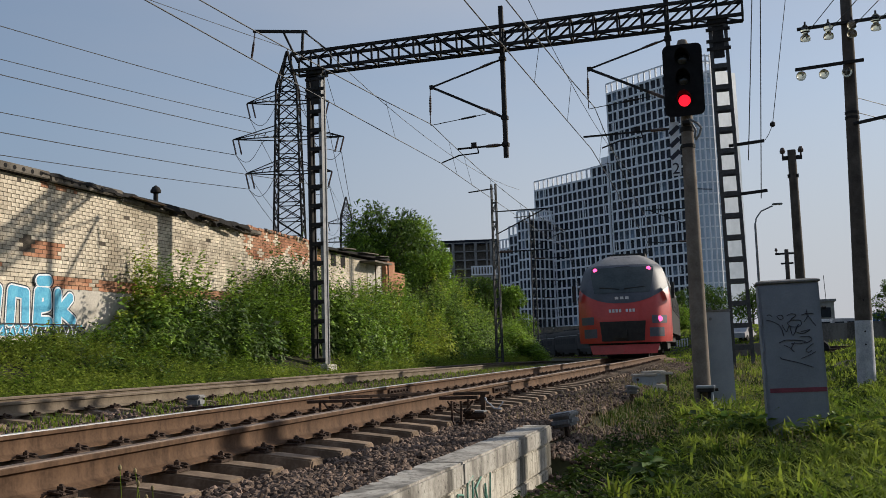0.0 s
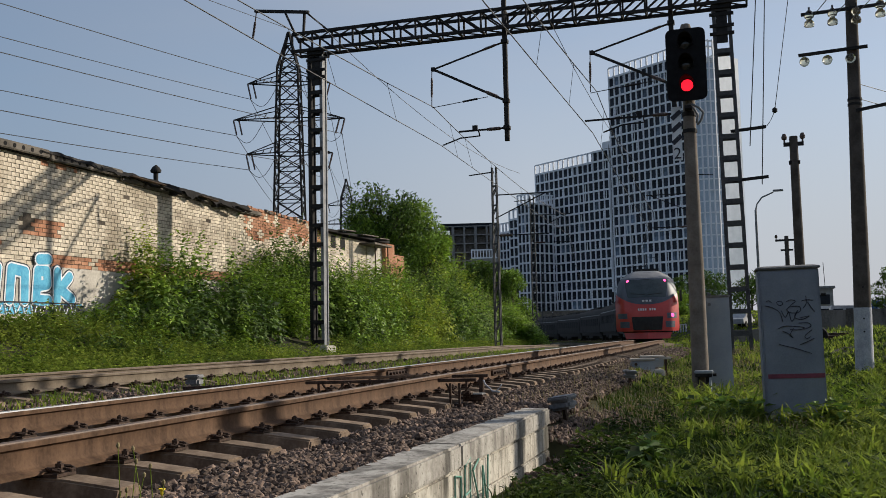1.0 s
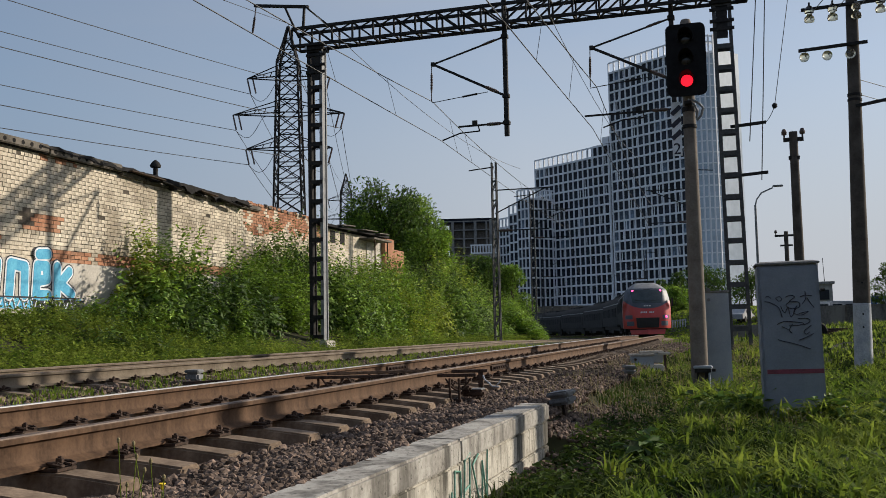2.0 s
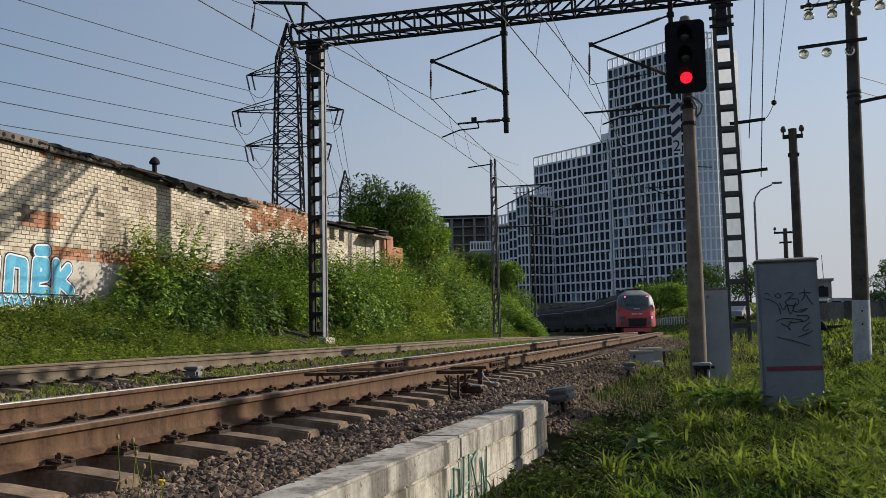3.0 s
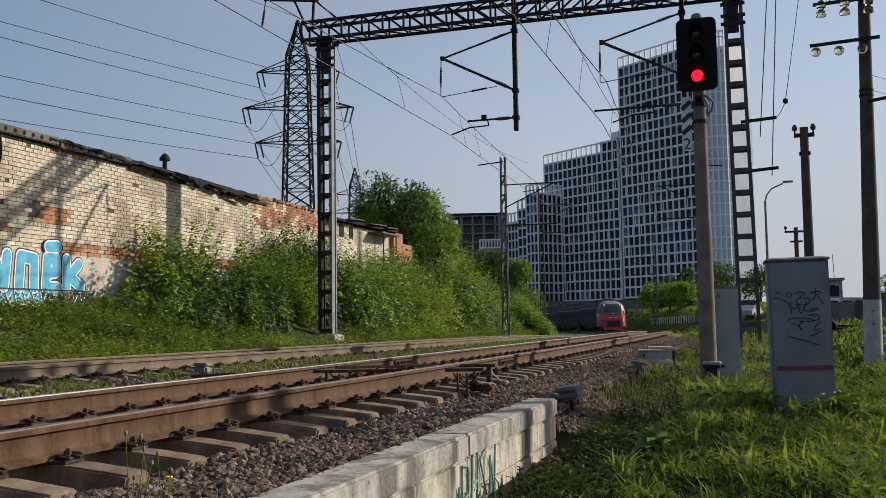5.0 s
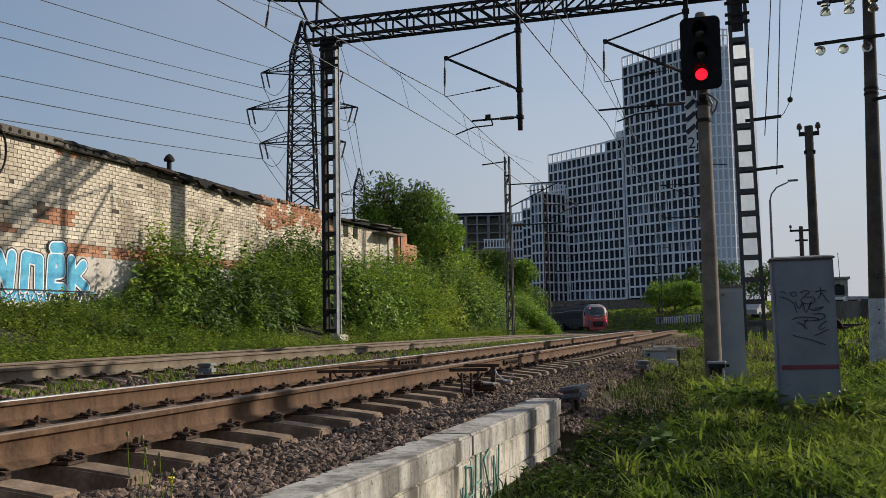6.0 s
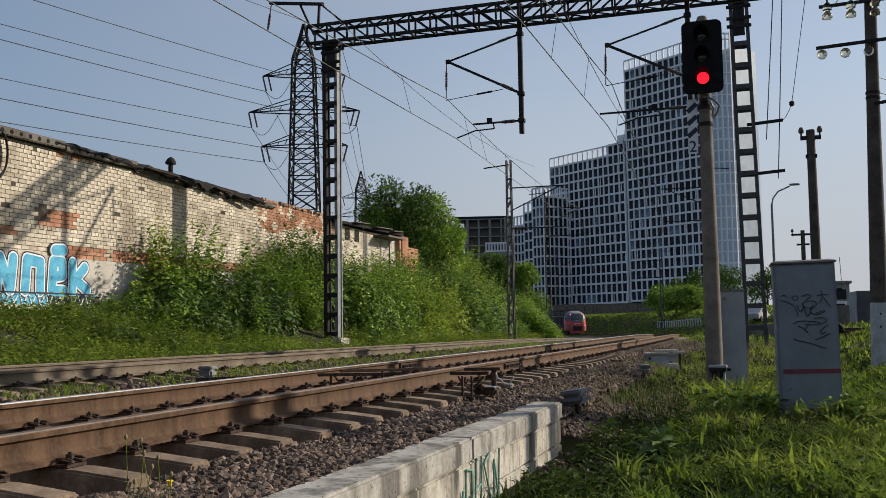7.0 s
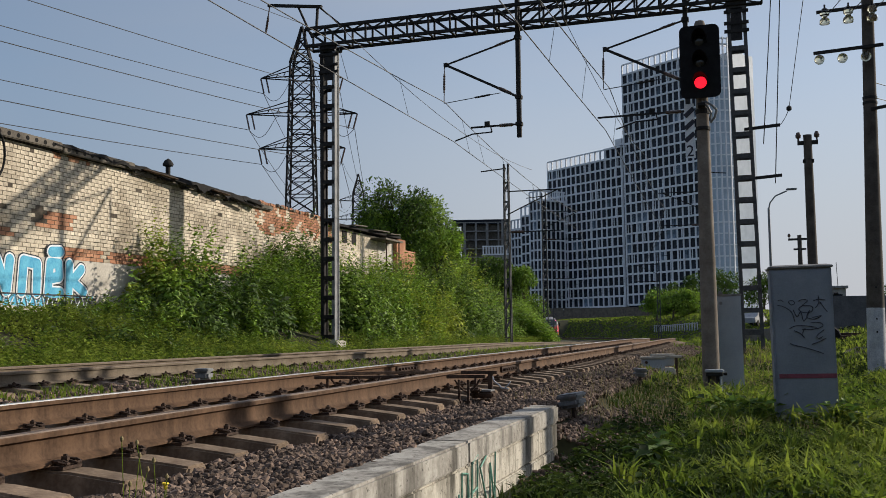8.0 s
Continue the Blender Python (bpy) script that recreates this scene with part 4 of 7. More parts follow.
def choke_box():
    """Two lidded iron boxes side by side on a concrete block, with a post at the corner."""
    t = thing("transformer_box", pose(-1.98, 20.3, -0.5, 0, 0, 12), "pale grey twin-lidded transformer box on a concrete block", "transformer box")
    part("block", Build().box((0, 0, 0.0), (0.62, 0.6, 0.34)), M["concrete"], t, bevel=0.03)
    for x, y, z, w, d in ((-0.12, -0.05, 0.3, 0.5, 0.42), (0.1, 0.14, 0.35, 0.48, 0.36)):
        box = part("case", Build().box((x, y, z - 0.05), (w * 0.9, d * 0.9, 0.2)), M["cabinet_light"], t, bevel=0.02)
        part("lid", Build().box((x, y, z + 0.065), (w, d, 0.045)), M["concrete"], box, "pale weathered lid", bevel=0.014)
        part("lug", Build().cyl((x - w * 0.3, y - d * 0.46, z - 0.02), (x - w * 0.3, y - d * 0.54, z - 0.02), 0.03, n=8), M["iron"], box)
    part("post", Build().box((0.34, -0.12, 0.12), (0.05, 0.05, 0.5)), M["iron"], t)
    part("post_cap", Build().box((0.33, -0.12, 0.39), (0.24, 0.12, 0.05)), M["concrete"], t, bevel=0.01)
    part("cable", Build().tube([(-0.4, -0.1, 0.2), (-0.7, -0.1, 0.22), (-1.1, 0.0, 0.24), (-1.5, 0.1, 0.32)], 0.025, 7), M["iron"], t, "dark cable to the rail")


choke_box()
cable_box("cable_joint_box", pose(-1.85, 15.7, -0.5, 4, 5, 20), 0.2, 0.15, 0.08, 0.22, "small grey cable box on a short stake")
cable_box("cable_joint_box", pose(-1.86, 10.2, -0.5, 6, -8, -25), 0.27, 0.18, 0.1, 0.17, "small grey cable box on a short stake by the wall end")
cable_box("track_box", pose(-7.9, 12.75, -0.27, 0, 0, 5), 0.22, 0.2, 0.12, 0.06, "small grey box between the tracks with a bolt on top")


def bond_bar():
    t = thing("rail_bond", (0, 0, 0), "dark steel bars and cables on short legs beside the rails", "rail bond")
    bars = (((-4.78, 10.0, -0.03), (-3.9, 10.5, -0.04)), ((-4.77, 10.6, -0.015), (-3.85, 11.6, -0.035)), ((-3.13, 9.75, 0.0), (-2.71, 9.75, 0.005)), ((-3.14, 10.3, 0.018), (-2.73, 10.3, 0.022)))
    for a, b in bars:
        part("bar", Build().beam(a, b, 0.06, 0.034), M["iron"], t, bevel=0.004)
    for x, y in ((-4.65, 10.07), (-4.42, 10.2), (-4.2, 10.33), (-4.4, 11.0), (-4.1, 11.32), (-3.0, 9.75), (-2.9, 9.75), (-2.98, 10.3)):
        part("support", Build().beam((x, y, -0.03), (x, y, -0.28), 0.022).box((x, y, -0.26), (0.055, 0.05, 0.03)), M["iron"], t)
    part("post", Build().box((-2.81, 10.3, -0.08), (0.05, 0.05, 0.2)), M["iron"], t, bevel=0.008)
    case = part("terminal_case", Build().box((-2.82, 10.05, -0.2), (0.26, 0.2, 0.07)).box((-2.88, 9.95, -0.15), (0.12, 0.1, 0.06)), M["iron"], t, "dirty grey terminal case", bevel=0.02)
    part("lid", Build().box((-2.82, 10.05, -0.158), (0.2, 0.15, 0.015)), M["grey_steel"], case)
    part("cable", Build().tube([(-2.76, 10.2, -0.02), (-2.74, 10.2, -0.07), (-2.7, 10.2, -0.1), (-2.66, 10.2, -0.14), (-2.58, 10.2, -0.15)], 0.009, 7), M["limewash"], t, "pale bent cable")
    part("cable", Build().tube([(-2.62, 10.2, -0.14), (-2.58, 10.2, -0.1), (-2.56, 10.2, -0.07)], 0.007, 6), M["limewash"], t, "pale bent cable end")
    for x in (-4.62, -4.3, -3.05):
        y = 10.08 if x < -4 else 9.76
        loop = [(x + 0.26 * f, y + 0.06 * f, -0.03 - 0.13 * math.sin(math.pi * f)) for f in steps(0, 1, 6)]
        part("cable", Build().tube(loop, 0.01, 6), M["iron"], t)
    part("bar", Build().beam((-7.1, 11.2, -0.16), (-5.9, 11.4, -0.12), 0.05, 0.05), M["iron"], t)


bond_bar()


# ---- poles beside the line ----
def glass_insulator(parent, p, scale=1.0):
    b = Build().turned([(0.03, 0.0), (0.092, 0.01), (0.1, 0.05), (0.09, 0.1), (0.05, 0.14), (0.055, 0.17), (0.088, 0.19), (0.09, 0.25), (0.075, 0.29), (0.04, 0.33)], p, n=14)
    part("insulator", b, M["green_glass"], parent, "pale glass insulator", smooth=True)
    part("pin", Build().cyl((p[0], p[1], p[2] + 0.32), (p[0], p[1], p[2] + 0.4), 0.02, n=6), M["dark_steel"], parent)


def line_pole():
    x, y = 2.15, 20.3
    t = thing("utility_pole", pose(x - 0.03, y, -0.15, 0, 1.1, 0), "thick dark concrete utility pole with a whitewashed foot and glass insulators", "utility pole")
    part("shaft", Build().turned([(0.165, -0.3), (0.16, 0.98), (0.122, 5.0), (0.1, 8.6)], n=18), M["pole_dark"], t, smooth=True)
    part("painted_foot", Build().turned([(0.171, -0.3), (0.164, 0.96)], n=18), M["limewash"], t, "whitewashed foot", smooth=True)
    for z, xa, xb in ((6.82, -0.95, 0.75), (6.0, -1.02, 0.25)):
        part("crossarm", Build().beam((xa, -0.16, z - 0.03), (xb, -0.16, z + 0.05), 0.05, 0.06), M["dark_steel"], t)
    for k in range(3):
        glass_insulator(t, (-0.8 + 0.43 * k, -0.2, 6.52))
    for k in range(3):
        i = Build().turned([(0.05, -0.03), (0.095, 0.0), (0.095, 0.04), (0.04, 0.08)], (-0.92 + 0.42 * k, -0.32, 5.8), "y", 14)
        part("insulator", i, M["green_glass"], t, "pale glass insulator", smooth=True)
    glass_insulator(t, (0.5, -0.2, 6.6))
    for z in (5.02, 4.92):
        part("band", Build().turned([(0.135, z), (0.135, z + 0.05)], n=16), M["dark_steel"], t)
    for z in (0.75, 0.5, 1.35):
        part("bolt_hole", Build().cyl((0.0, -0.168, z), (0.0, -0.15, z), 0.018, n=8), M["dark_steel"], t)
    part("crossarm", Build().beam((0, -0.12, 4.8), (0.9, -0.12, 4.95), 0.05, 0.06), M["dark_steel"], t)


line_pole()


def strutted_pole():
    """An unseen pole with a strut, added beside the viewer to throw shadow bands over the track."""
    t = thing("utility_pole", (5.2, 12.95, -0.4), "unseen dark concrete pole with a leaning strut, added for its shadow", "utility pole")
    part("shaft", Build().cyl((0, 0, -0.3), (0, 0.42, 8.6), 0.16, 0.11, 16), M["pole_dark"], t, smooth=True)
    part("strut", Build().cyl((0, 1.6, -0.3), (0, 0.55, 7.6), 0.15, 0.11, 16), M["pole_dark"], t, smooth=True)
    part("crossarm", Build().beam((-0.9, 0.3, 7.2), (0.9, 0.3, 7.2), 0.07, 0.09), M["dark_steel"], t)


strutted_pole()


def plain_pole(px, py, z0, h, r, arm, label):
    t = thing("utility_pole", (px, py, z0), label, "utility pole", "poles along the road")
    part("shaft", Build().turned([(r * 1.3, -0.4), (r, h)], n=14), M["pole_dark"], t, smooth=True)
    part("crossarm", Build().box((0, 0, h - 0.25), (arm, 0.12, 0.12)), M["dark_steel"], t)
    part("crossarm", Build().box((0, 0, h - 0.85), (arm * 0.55, 0.2, 0.1)), M["dark_steel"], t)
    for sx in (-1, 1):
        i = Build().turned([(0.03, 0.0), (0.03, 0.1), (0.08, 0.12), (0.09, 0.2), (0.05, 0.3)], (sx * arm * 0.45, 0, h - 0.2), n=10)
        part("insulator", i, M["brown_porcelain"], t)


plain_pole(1.7, 33.0, -0.3, 6.9, 0.13, 0.62, "dark concrete pole with a short double crossarm")
plain_pole(2.5, 62.0, -0.3, 6.2, 0.12, 1.3, "slim pole with a short crossarm beside the road")


def street_lamp(x, y):
    t = thing("street_lamp", (x, y, -0.3), "slim grey street lamp with a curved arm", "street lamp", "street lamps")
    part("pole", Build().turned([(0.09, -0.3), (0.06, 7.1)], n=10), M["grey_steel"], t, smooth=True)
    part("arm", Build().tube([(0, 0, 7.05), (0.08, 0, 7.4), (0.35, 0, 7.75), (0.95, 0, 8.0)], 0.04, 8), M["grey_steel"], t)
    part("lamp_head", Build().box((1.2, 0, 8.08), (0.55, 0.22, 0.1)), M["grey_steel"], t, bevel=0.03)


street_lamp(0.72, 55.0)
for s_, off_, side_ in ((14.5, -6.35, 1), (36.5, -7.65, 1), (82.5, -8.8, 1), (27.5, 2.7, -1), (82.5, 2.9, -1)):
    far_mast(s_, off_, side_, 8.4 if s_ < 20 else 10.2)

# ---- long brick building behind the bank ----
WX = -16.5


def roof_z(y):
    """Height of the sagging roof edge."""
    return 5.23 - 0.0205 * max(0.0, y - 19.3)


def brick_building():
    t = thing("brick_building", (0, 0, 0), "long single-storey white brick building with a ragged dark bitumen roof edge", "building", kind="structure")
    part("wall_core", Build().box((WX - 2.006, 23.5, 2.45), (4.0, 30.0, 5.0)), M["mortar"], t)
    part("footing_wall", Build().box((WX + 0.02, 20.0, 1.1), (0.06, 23.0, 2.5)), M["plaster"], t, "stained plaster plinth")
    # concrete slabs under the roof
    y = 8.0
    k = 0
    while y < 29.5:
        length = (2.95, 1.15)[k % 2 if y > 18 else 0] + 0.0
        zc = roof_z(y + length / 2) - 0.1
        if y < 19.8:
            part("roof_slab", Build().box((WX + 0.03, y + length / 2, zc), (0.3, length - 0.03, 0.2)), M["slab"], t, bevel=0.02)
            for i in range(int(length / 0.3)):
                part("slab_bore", Build().cyl((WX + 0.175, y + 0.2 + 0.3 * i, zc), (WX + 0.186, y + 0.2 + 0.3 * i, zc), 0.055, n=12), M["bitumen"], t)
        else:
            # broken slab ends, each set back a little differently
            out = -0.02 + 0.05 * lump(y, 5, 1.0)
            part("roof_slab", Build().box((WX + out, y + length / 2, zc - 0.07), (0.3, length - 0.06, 0.16)), M["slab"], t, bevel=0.035)
        y += length
        k += 1
    # ragged felt edge: a torn skirt over a lumpy lip
    r = Build()
    ys = [19.5 + 0.09 * i for i in range(117)]

    def torn(a):
        bite = 0.5 + 0.9 * lump(a, 0, 0.5) + 0.5 * lump(a, 9, 0.16)
        return roof_z(a) - 0.09 - 0.23 * smooth(19.5, 26, a) * max(0.0, min(1.0, bite))

    for a, b in zip(ys[:-1], ys[1:]):
        o1, o2 = 0.21 + 0.05 * lump(a, 3, 0.5), 0.21 + 0.05 * lump(b, 3, 0.5)
        t1, t2 = roof_z(a) + 0.03 * lump(a, 7, 0.3), roof_z(b) + 0.03 * lump(b, 7, 0.3)
        l1, l2 = torn(a), torn(b)
        r.add([(WX + o1, a, l1), (WX + o2, b, l2), (WX + o2 - 0.05, b, t2), (WX + o1 - 0.05, a, t1), (WX - 0.5, a, l1 + 0.05), (WX - 0.5, b, l2 + 0.05), (WX - 0.5, b, t2), (WX - 0.5, a, t1)],
              [(0, 1, 2, 3), (3, 2, 6, 7), (0, 4, 5, 1), (0, 3, 7, 4), (1, 5, 6, 2)])
    part("roof_felt", r, M["bitumen"], t, "torn black bitumen roofing")
    top = [(WX + x, y, roof_z(y) - dz) for dz in (0.12, 0.02) for x, y in ((-4.2, 8), (0.1, 8), (0.1, 29.8), (-4.2, 29.8))]
    part("roof_deck", Build().add(top, [(3, 2, 1, 0), (4, 5, 6, 7), (0, 1, 5, 4), (1, 2, 6, 5), (2, 3, 7, 6), (3, 0, 4, 7)]), M["bitumen"], t)
    # strips of felt and lath that have slid over the edge
    g = random.Random(21)
    for y, l, dz in ((23.0, 1.5, 0.1), (24.4, 1.1, 0.16), (26.6, 0.9, 0.12), (27.8, 1.2, 0.2), (28.9, 0.8, 0.14)):
        z = roof_z(y) - dz
        part("loose_strip", Build().beam((WX + 0.25, y, z), (WX + 0.33, y + l, z - g.uniform(0.05, 0.14)), 0.16, 0.025), M["bitumen" if g.random() < 0.6 else "rust"], t, "loose strip sliding off the roof edge")
    # crumbling courses on top of the red brick part
    for k in range(110):
        y = 29.9 + 6.2 * g.random()
        z = 4.97 + 0.05 * g.random() + 0.05 * lump(y, 2, 0.8)
        b = Build().box((0, 0, 0), (0.12, 0.25 * g.uniform(0.4, 1.0), 0.085), g.uniform(-0.4, 0.4))
        part("loose_brick", b, M["red_brick" if g.random() < 0.75 else "slab"], t).matrix_basis = pose(WX - g.uniform(-0.02, 0.25), y, z, g.uniform(-12, 12), g.uniform(-8, 8), 0)
    # lean-to at the far end
    part("annex_wall", Build().box((WX - 0.9, 40.0, 2.3), (2.0, 7.4, 4.8)), M["plaster"], t, "stained plaster annex wall")
    part("annex_roof", Build().add([(WX + 0.4, 35.9, 4.74), (WX + 0.4, 43.2, 4.8), (WX - 2.5, 43.2, 5.0), (WX - 2.5, 35.9, 4.95), (WX + 0.4, 35.9, 4.84), (WX + 0.4, 43.2, 4.92), (WX - 2.5, 43.2, 5.12), (WX - 2.5, 35.9, 5.07)],
                                   [(0, 1, 2, 3), (4, 5, 6, 7), (0, 1, 5, 4), (1, 2, 6, 5), (2, 3, 7, 6), (3, 0, 4, 7)]), M["bitumen"], t)
    for y, l in ((37.2, 1.6), (39.3, 2.2), (41.4, 1.5)):
        part("loose_board", Build().beam((WX + 0.45, y, 4.88), (WX + 0.35, y + l, 4.97), 0.3, 0.04), M["slab"], t, "loose board on the annex roof")
    part("annex_pier", Build().box((WX + 0.1, 43.5, 2.35), (0.4, 1.2, 4.9)), M["red_brick"], t, "crumbling red brick pier")
    part("broken_wall", Build().box((WX + 0.05, 44.9, 2.1), (0.36, 1.6, 4.5)), M["red_brick"], t, "broken red brick wall end")
    part("doorway", Build().box((WX + 0.11, 41.7, 3.55), (0.06, 1.5, 1.9)), M["plaster"], t)
    part("canopy", Build().box((WX + 0.4, 41.2, 4.55), (0.9, 2.2, 0.08)), M["slab"], t)
    part("prop", Build().cyl((WX + 0.75, 40.4, 3.0), (WX + 0.75, 40.4, 4.52), 0.03, n=6).cyl((WX + 0.75, 42.0, 3.0), (WX + 0.75, 42.0, 4.52), 0.03, n=6), M["rust"], t)
    for y in (37.2, 38.2):
        part("window_opening", Build().box((WX + 0.11, y, 4.4), (0.04, 0.45, 0.5)), M["bitumen"], t, "black broken window opening")
    vent = part("roof_vent", Build().turned([(0.07, 0.0), (0.07, 0.42)], (WX + 0.1, 24.42, 5.02), n=12), M["dark_steel"], t, smooth=True)
    part("cowl", Build().turned([(0.15, 0.36), (0.16, 0.42), (0.1, 0.52), (0.02, 0.58)], (WX + 0.1, 24.42, 5.02), n=12), M["dark_steel"], vent, smooth=True)
    # coil of cable hung on the wall
    coil = Build()
    for k in range(5):
        c = [(WX + 0.1 + 0.02 * k, 17.55 + 0.36 * (1 - 0.05 * k) * math.cos(2 * math.pi * i / 20), 4.6 + 0.62 * (1 - 0.04 * k) * math.sin(2 * math.pi * i / 20)) for i in range(21)]
        coil.tube(c, 0.022, 6)
    part("cable_coil", coil, M["rubber"], t, "black cable coil hung on the wall")
    return t


brick_house = brick_building()


def graffiti(t):
    """Rounded blue forms with pale outlines on the plinth."""
    x = WX + 0.053
    r = random.Random(9)

    def strokes(rows, y0):
        """Fat painted strokes: a pale outline with blue laid over it."""
        for width, m, base in ((0.4, "paint_black", 0.0), (0.335, "paint_white", 0.006), (0.255, "paint_blue", 0.012)):
            for q, ((ya, za), (yb, zb)) in enumerate(rows):
                lift = base + 0.0012 * q
                b = Build().beam((x + lift, y0 + ya, za), (x + lift, y0 + yb, zb), width, 0.0008, up=(1, 0, 0))
                for py, pz in ((ya, za), (yb, zb)):
                    b.cyl((x + lift - 0.0005, y0 + py, pz), (x + lift + 0.0005 * (1.2 if py == ya else 1.1), y0 + py, pz), width / 2, n=14)
                part("painted_stroke", b, M[m], t, "fat blue graffiti stroke with a white outline")

    lo, hi = 1.5, 2.22
    strokes([((0, lo), (0.3, hi)), ((0.3, hi), (0.5, lo)), ((0.12, 1.75), (0.42, 1.75))], 16.3)
    strokes([((0, lo), (0.08, hi)), ((0.08, hi), (0.42, lo)), ((0.42, lo), (0.5, hi))], 17.7)
    strokes([((0, lo), (0.05, hi)), ((0.05, hi), (0.5, hi - 0.05)), ((0.5, hi - 0.05), (0.5, lo))], 18.6)
    strokes([((0, lo), (0.05, hi)), ((0.05, hi), (0.35, hi)), ((0.35, hi), (0.38, 1.9)), ((0.38, 1.9), (0.1, 1.85)), ((0.05, lo), (0.42, lo))], 19.5)
    strokes([((0, lo), (0.0, hi)), ((0.1, 1.8), (0.45, hi - 0.1)), ((0.12, 1.8), (0.55, lo + 0.05))], 20.25)
    strokes([((0, 2.5), (0.3, 2.52))], 19.6)
    band = Build().box((x - 0.006, 18.6, 1.3), (0.012, 5.2, 0.28))
    part("painted_shadow", band, M["paint_blue"], t)
    part("painted_shadow", Build().box((x + 0.008, 20.35, 1.22), (0.012, 1.9, 0.36)), M["paint_black"], t, "black painted patch under the letters")
    part("painted_line", Build().box((x + 0.018, 18.6, 1.44), (0.006, 5.0, 0.035)), M["paint_black"], t)
    b = Build()
    for k in range(16):
        y0 = 16.4 + 0.29 * k
        b.tube([(x + 0.004, y0, 1.4), (x + 0.004, y0 + 0.1, 1.12 + r.uniform(-0.06, 0.06)), (x + 0.004, y0 + 0.22, 1.36)], 0.022, 5)
    part("painted_drips", b, M["paint_white"], t)


graffiti(brick_house)


# ---- far towers ----
FACE = math.degrees(math.atan2(-0.603, 0.798))


def highrise(name, p, length, depth, z0, z1, bay, storey, label, mats=("facade_dark", "facade_white"), crown=3.2, side=True, limit=300, fill=0.0):
    t = thing(name, pose(p[0], p[1], 0, 0, 0, FACE), label, "apartment building", "far apartment towers")
    part("wall", Build().box((length / 2, depth / 2, (z0 + z1) / 2 - 6), (length - 0.02, depth - 0.02, z1 - z0 + 12)), M[mats[0]], t)
    part("roof", Build().box((length / 2, depth / 2, z1 + 0.2), (length, depth, 0.4)), M[mats[1]], t)
    nb, ns = max(1, round(length / bay)), round((z1 - z0) / storey)
    bw, sh = length / nb, (z1 - z0) / ns
    for k in range(nb + 1):
        part("pilaster", Build().box((bw * k, -0.2, (z0 + z1 + crown) / 2), (0.44, 0.44, z1 - z0 + crown)), M[mats[1]], t)
    for j in range(ns + 1):
        part("floor_band", Build().box((length / 2, -0.2, z0 + sh * j), (length, 0.38, 0.56)), M[mats[1]], t)
    c = Build().box((length / 2, -0.2, z1 + crown), (length, 0.4, 0.45)).box((length, depth / 2, z1 + crown), (0.4, depth, 0.45)).box((length / 2, depth, z1 + crown), (length, 0.4, 0.45))
    nd = max(1, round(depth / bay))
    dw = depth / nd
    for k in range(nd + 1):
        c.box((length, dw * k, z1 + crown / 2), (0.35, 0.35, crown))
    part("parapet_frame", c, M[mats[1]], t, "open pale parapet frame")
    if side:
        for k in range(nd + 1):
            part("pilaster", Build().box((length + 0.2, dw * k, (z0 + z1) / 2), (0.44, 0.42, z1 - z0)), M[mats[1]], t)
        for j in range(ns + 1):
            part("floor_band", Build().box((length + 0.2, depth / 2, z0 + sh * j), (0.38, depth, 0.5)), M[mats[1]], t)
    pane = Build().box((0, 0, 0), (bw - 0.4, 0.08, sh - 0.7)).mesh("window")
    half = Build().box((-(bw - 0.4) / 4 - 0.06, 0, 0), ((bw - 0.4) / 2 - 0.06, 0.08, sh - 0.7)).box(((bw - 0.4) / 4 + 0.06, 0, 0), ((bw - 0.4) / 2 - 0.06, 0.08, sh - 0.7)).mesh("window")
    panes = []
    for me in (pane, half):
        for m in ("pane", "pane_sky_tint"):
            panes.append(me.copy())
            panes[-1].materials.append(M[m])
    rest = Build()
    count = 0
    r = random.Random(len(name) + nb)
    for j in range(ns - 1, -1, -1):
        for k in range(nb):
            x, z = bw * (k + 0.5), z0 + sh * (j + 0.5)
            if count < limit:
                # panes with reflected sky painted into their colour come in loose groups
                sky_tinted = lump(k, j, 2.2, len(name) + length) + 0.5 * (r.random() - 0.5) > 0.72 - 1.6 * fill
                kind = 2 * (r.random() < 0.4) + sky_tinted
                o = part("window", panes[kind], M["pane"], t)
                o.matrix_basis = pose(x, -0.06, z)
                if r.random() < fill:
                    part("panel", Build().box((r.choice((-0.4, 0.4)), -0.07, 0), (0.3, 0.05, sh - 0.7)), M[mats[1]], o)
            else:
                rest.box((x, -0.06, z), (bw - 0.4, 0.08, sh - 0.7))
            count += 1
    if rest.v:
        tagged(part("windows", rest, M["pane"], t), kind="stuff")
    return t


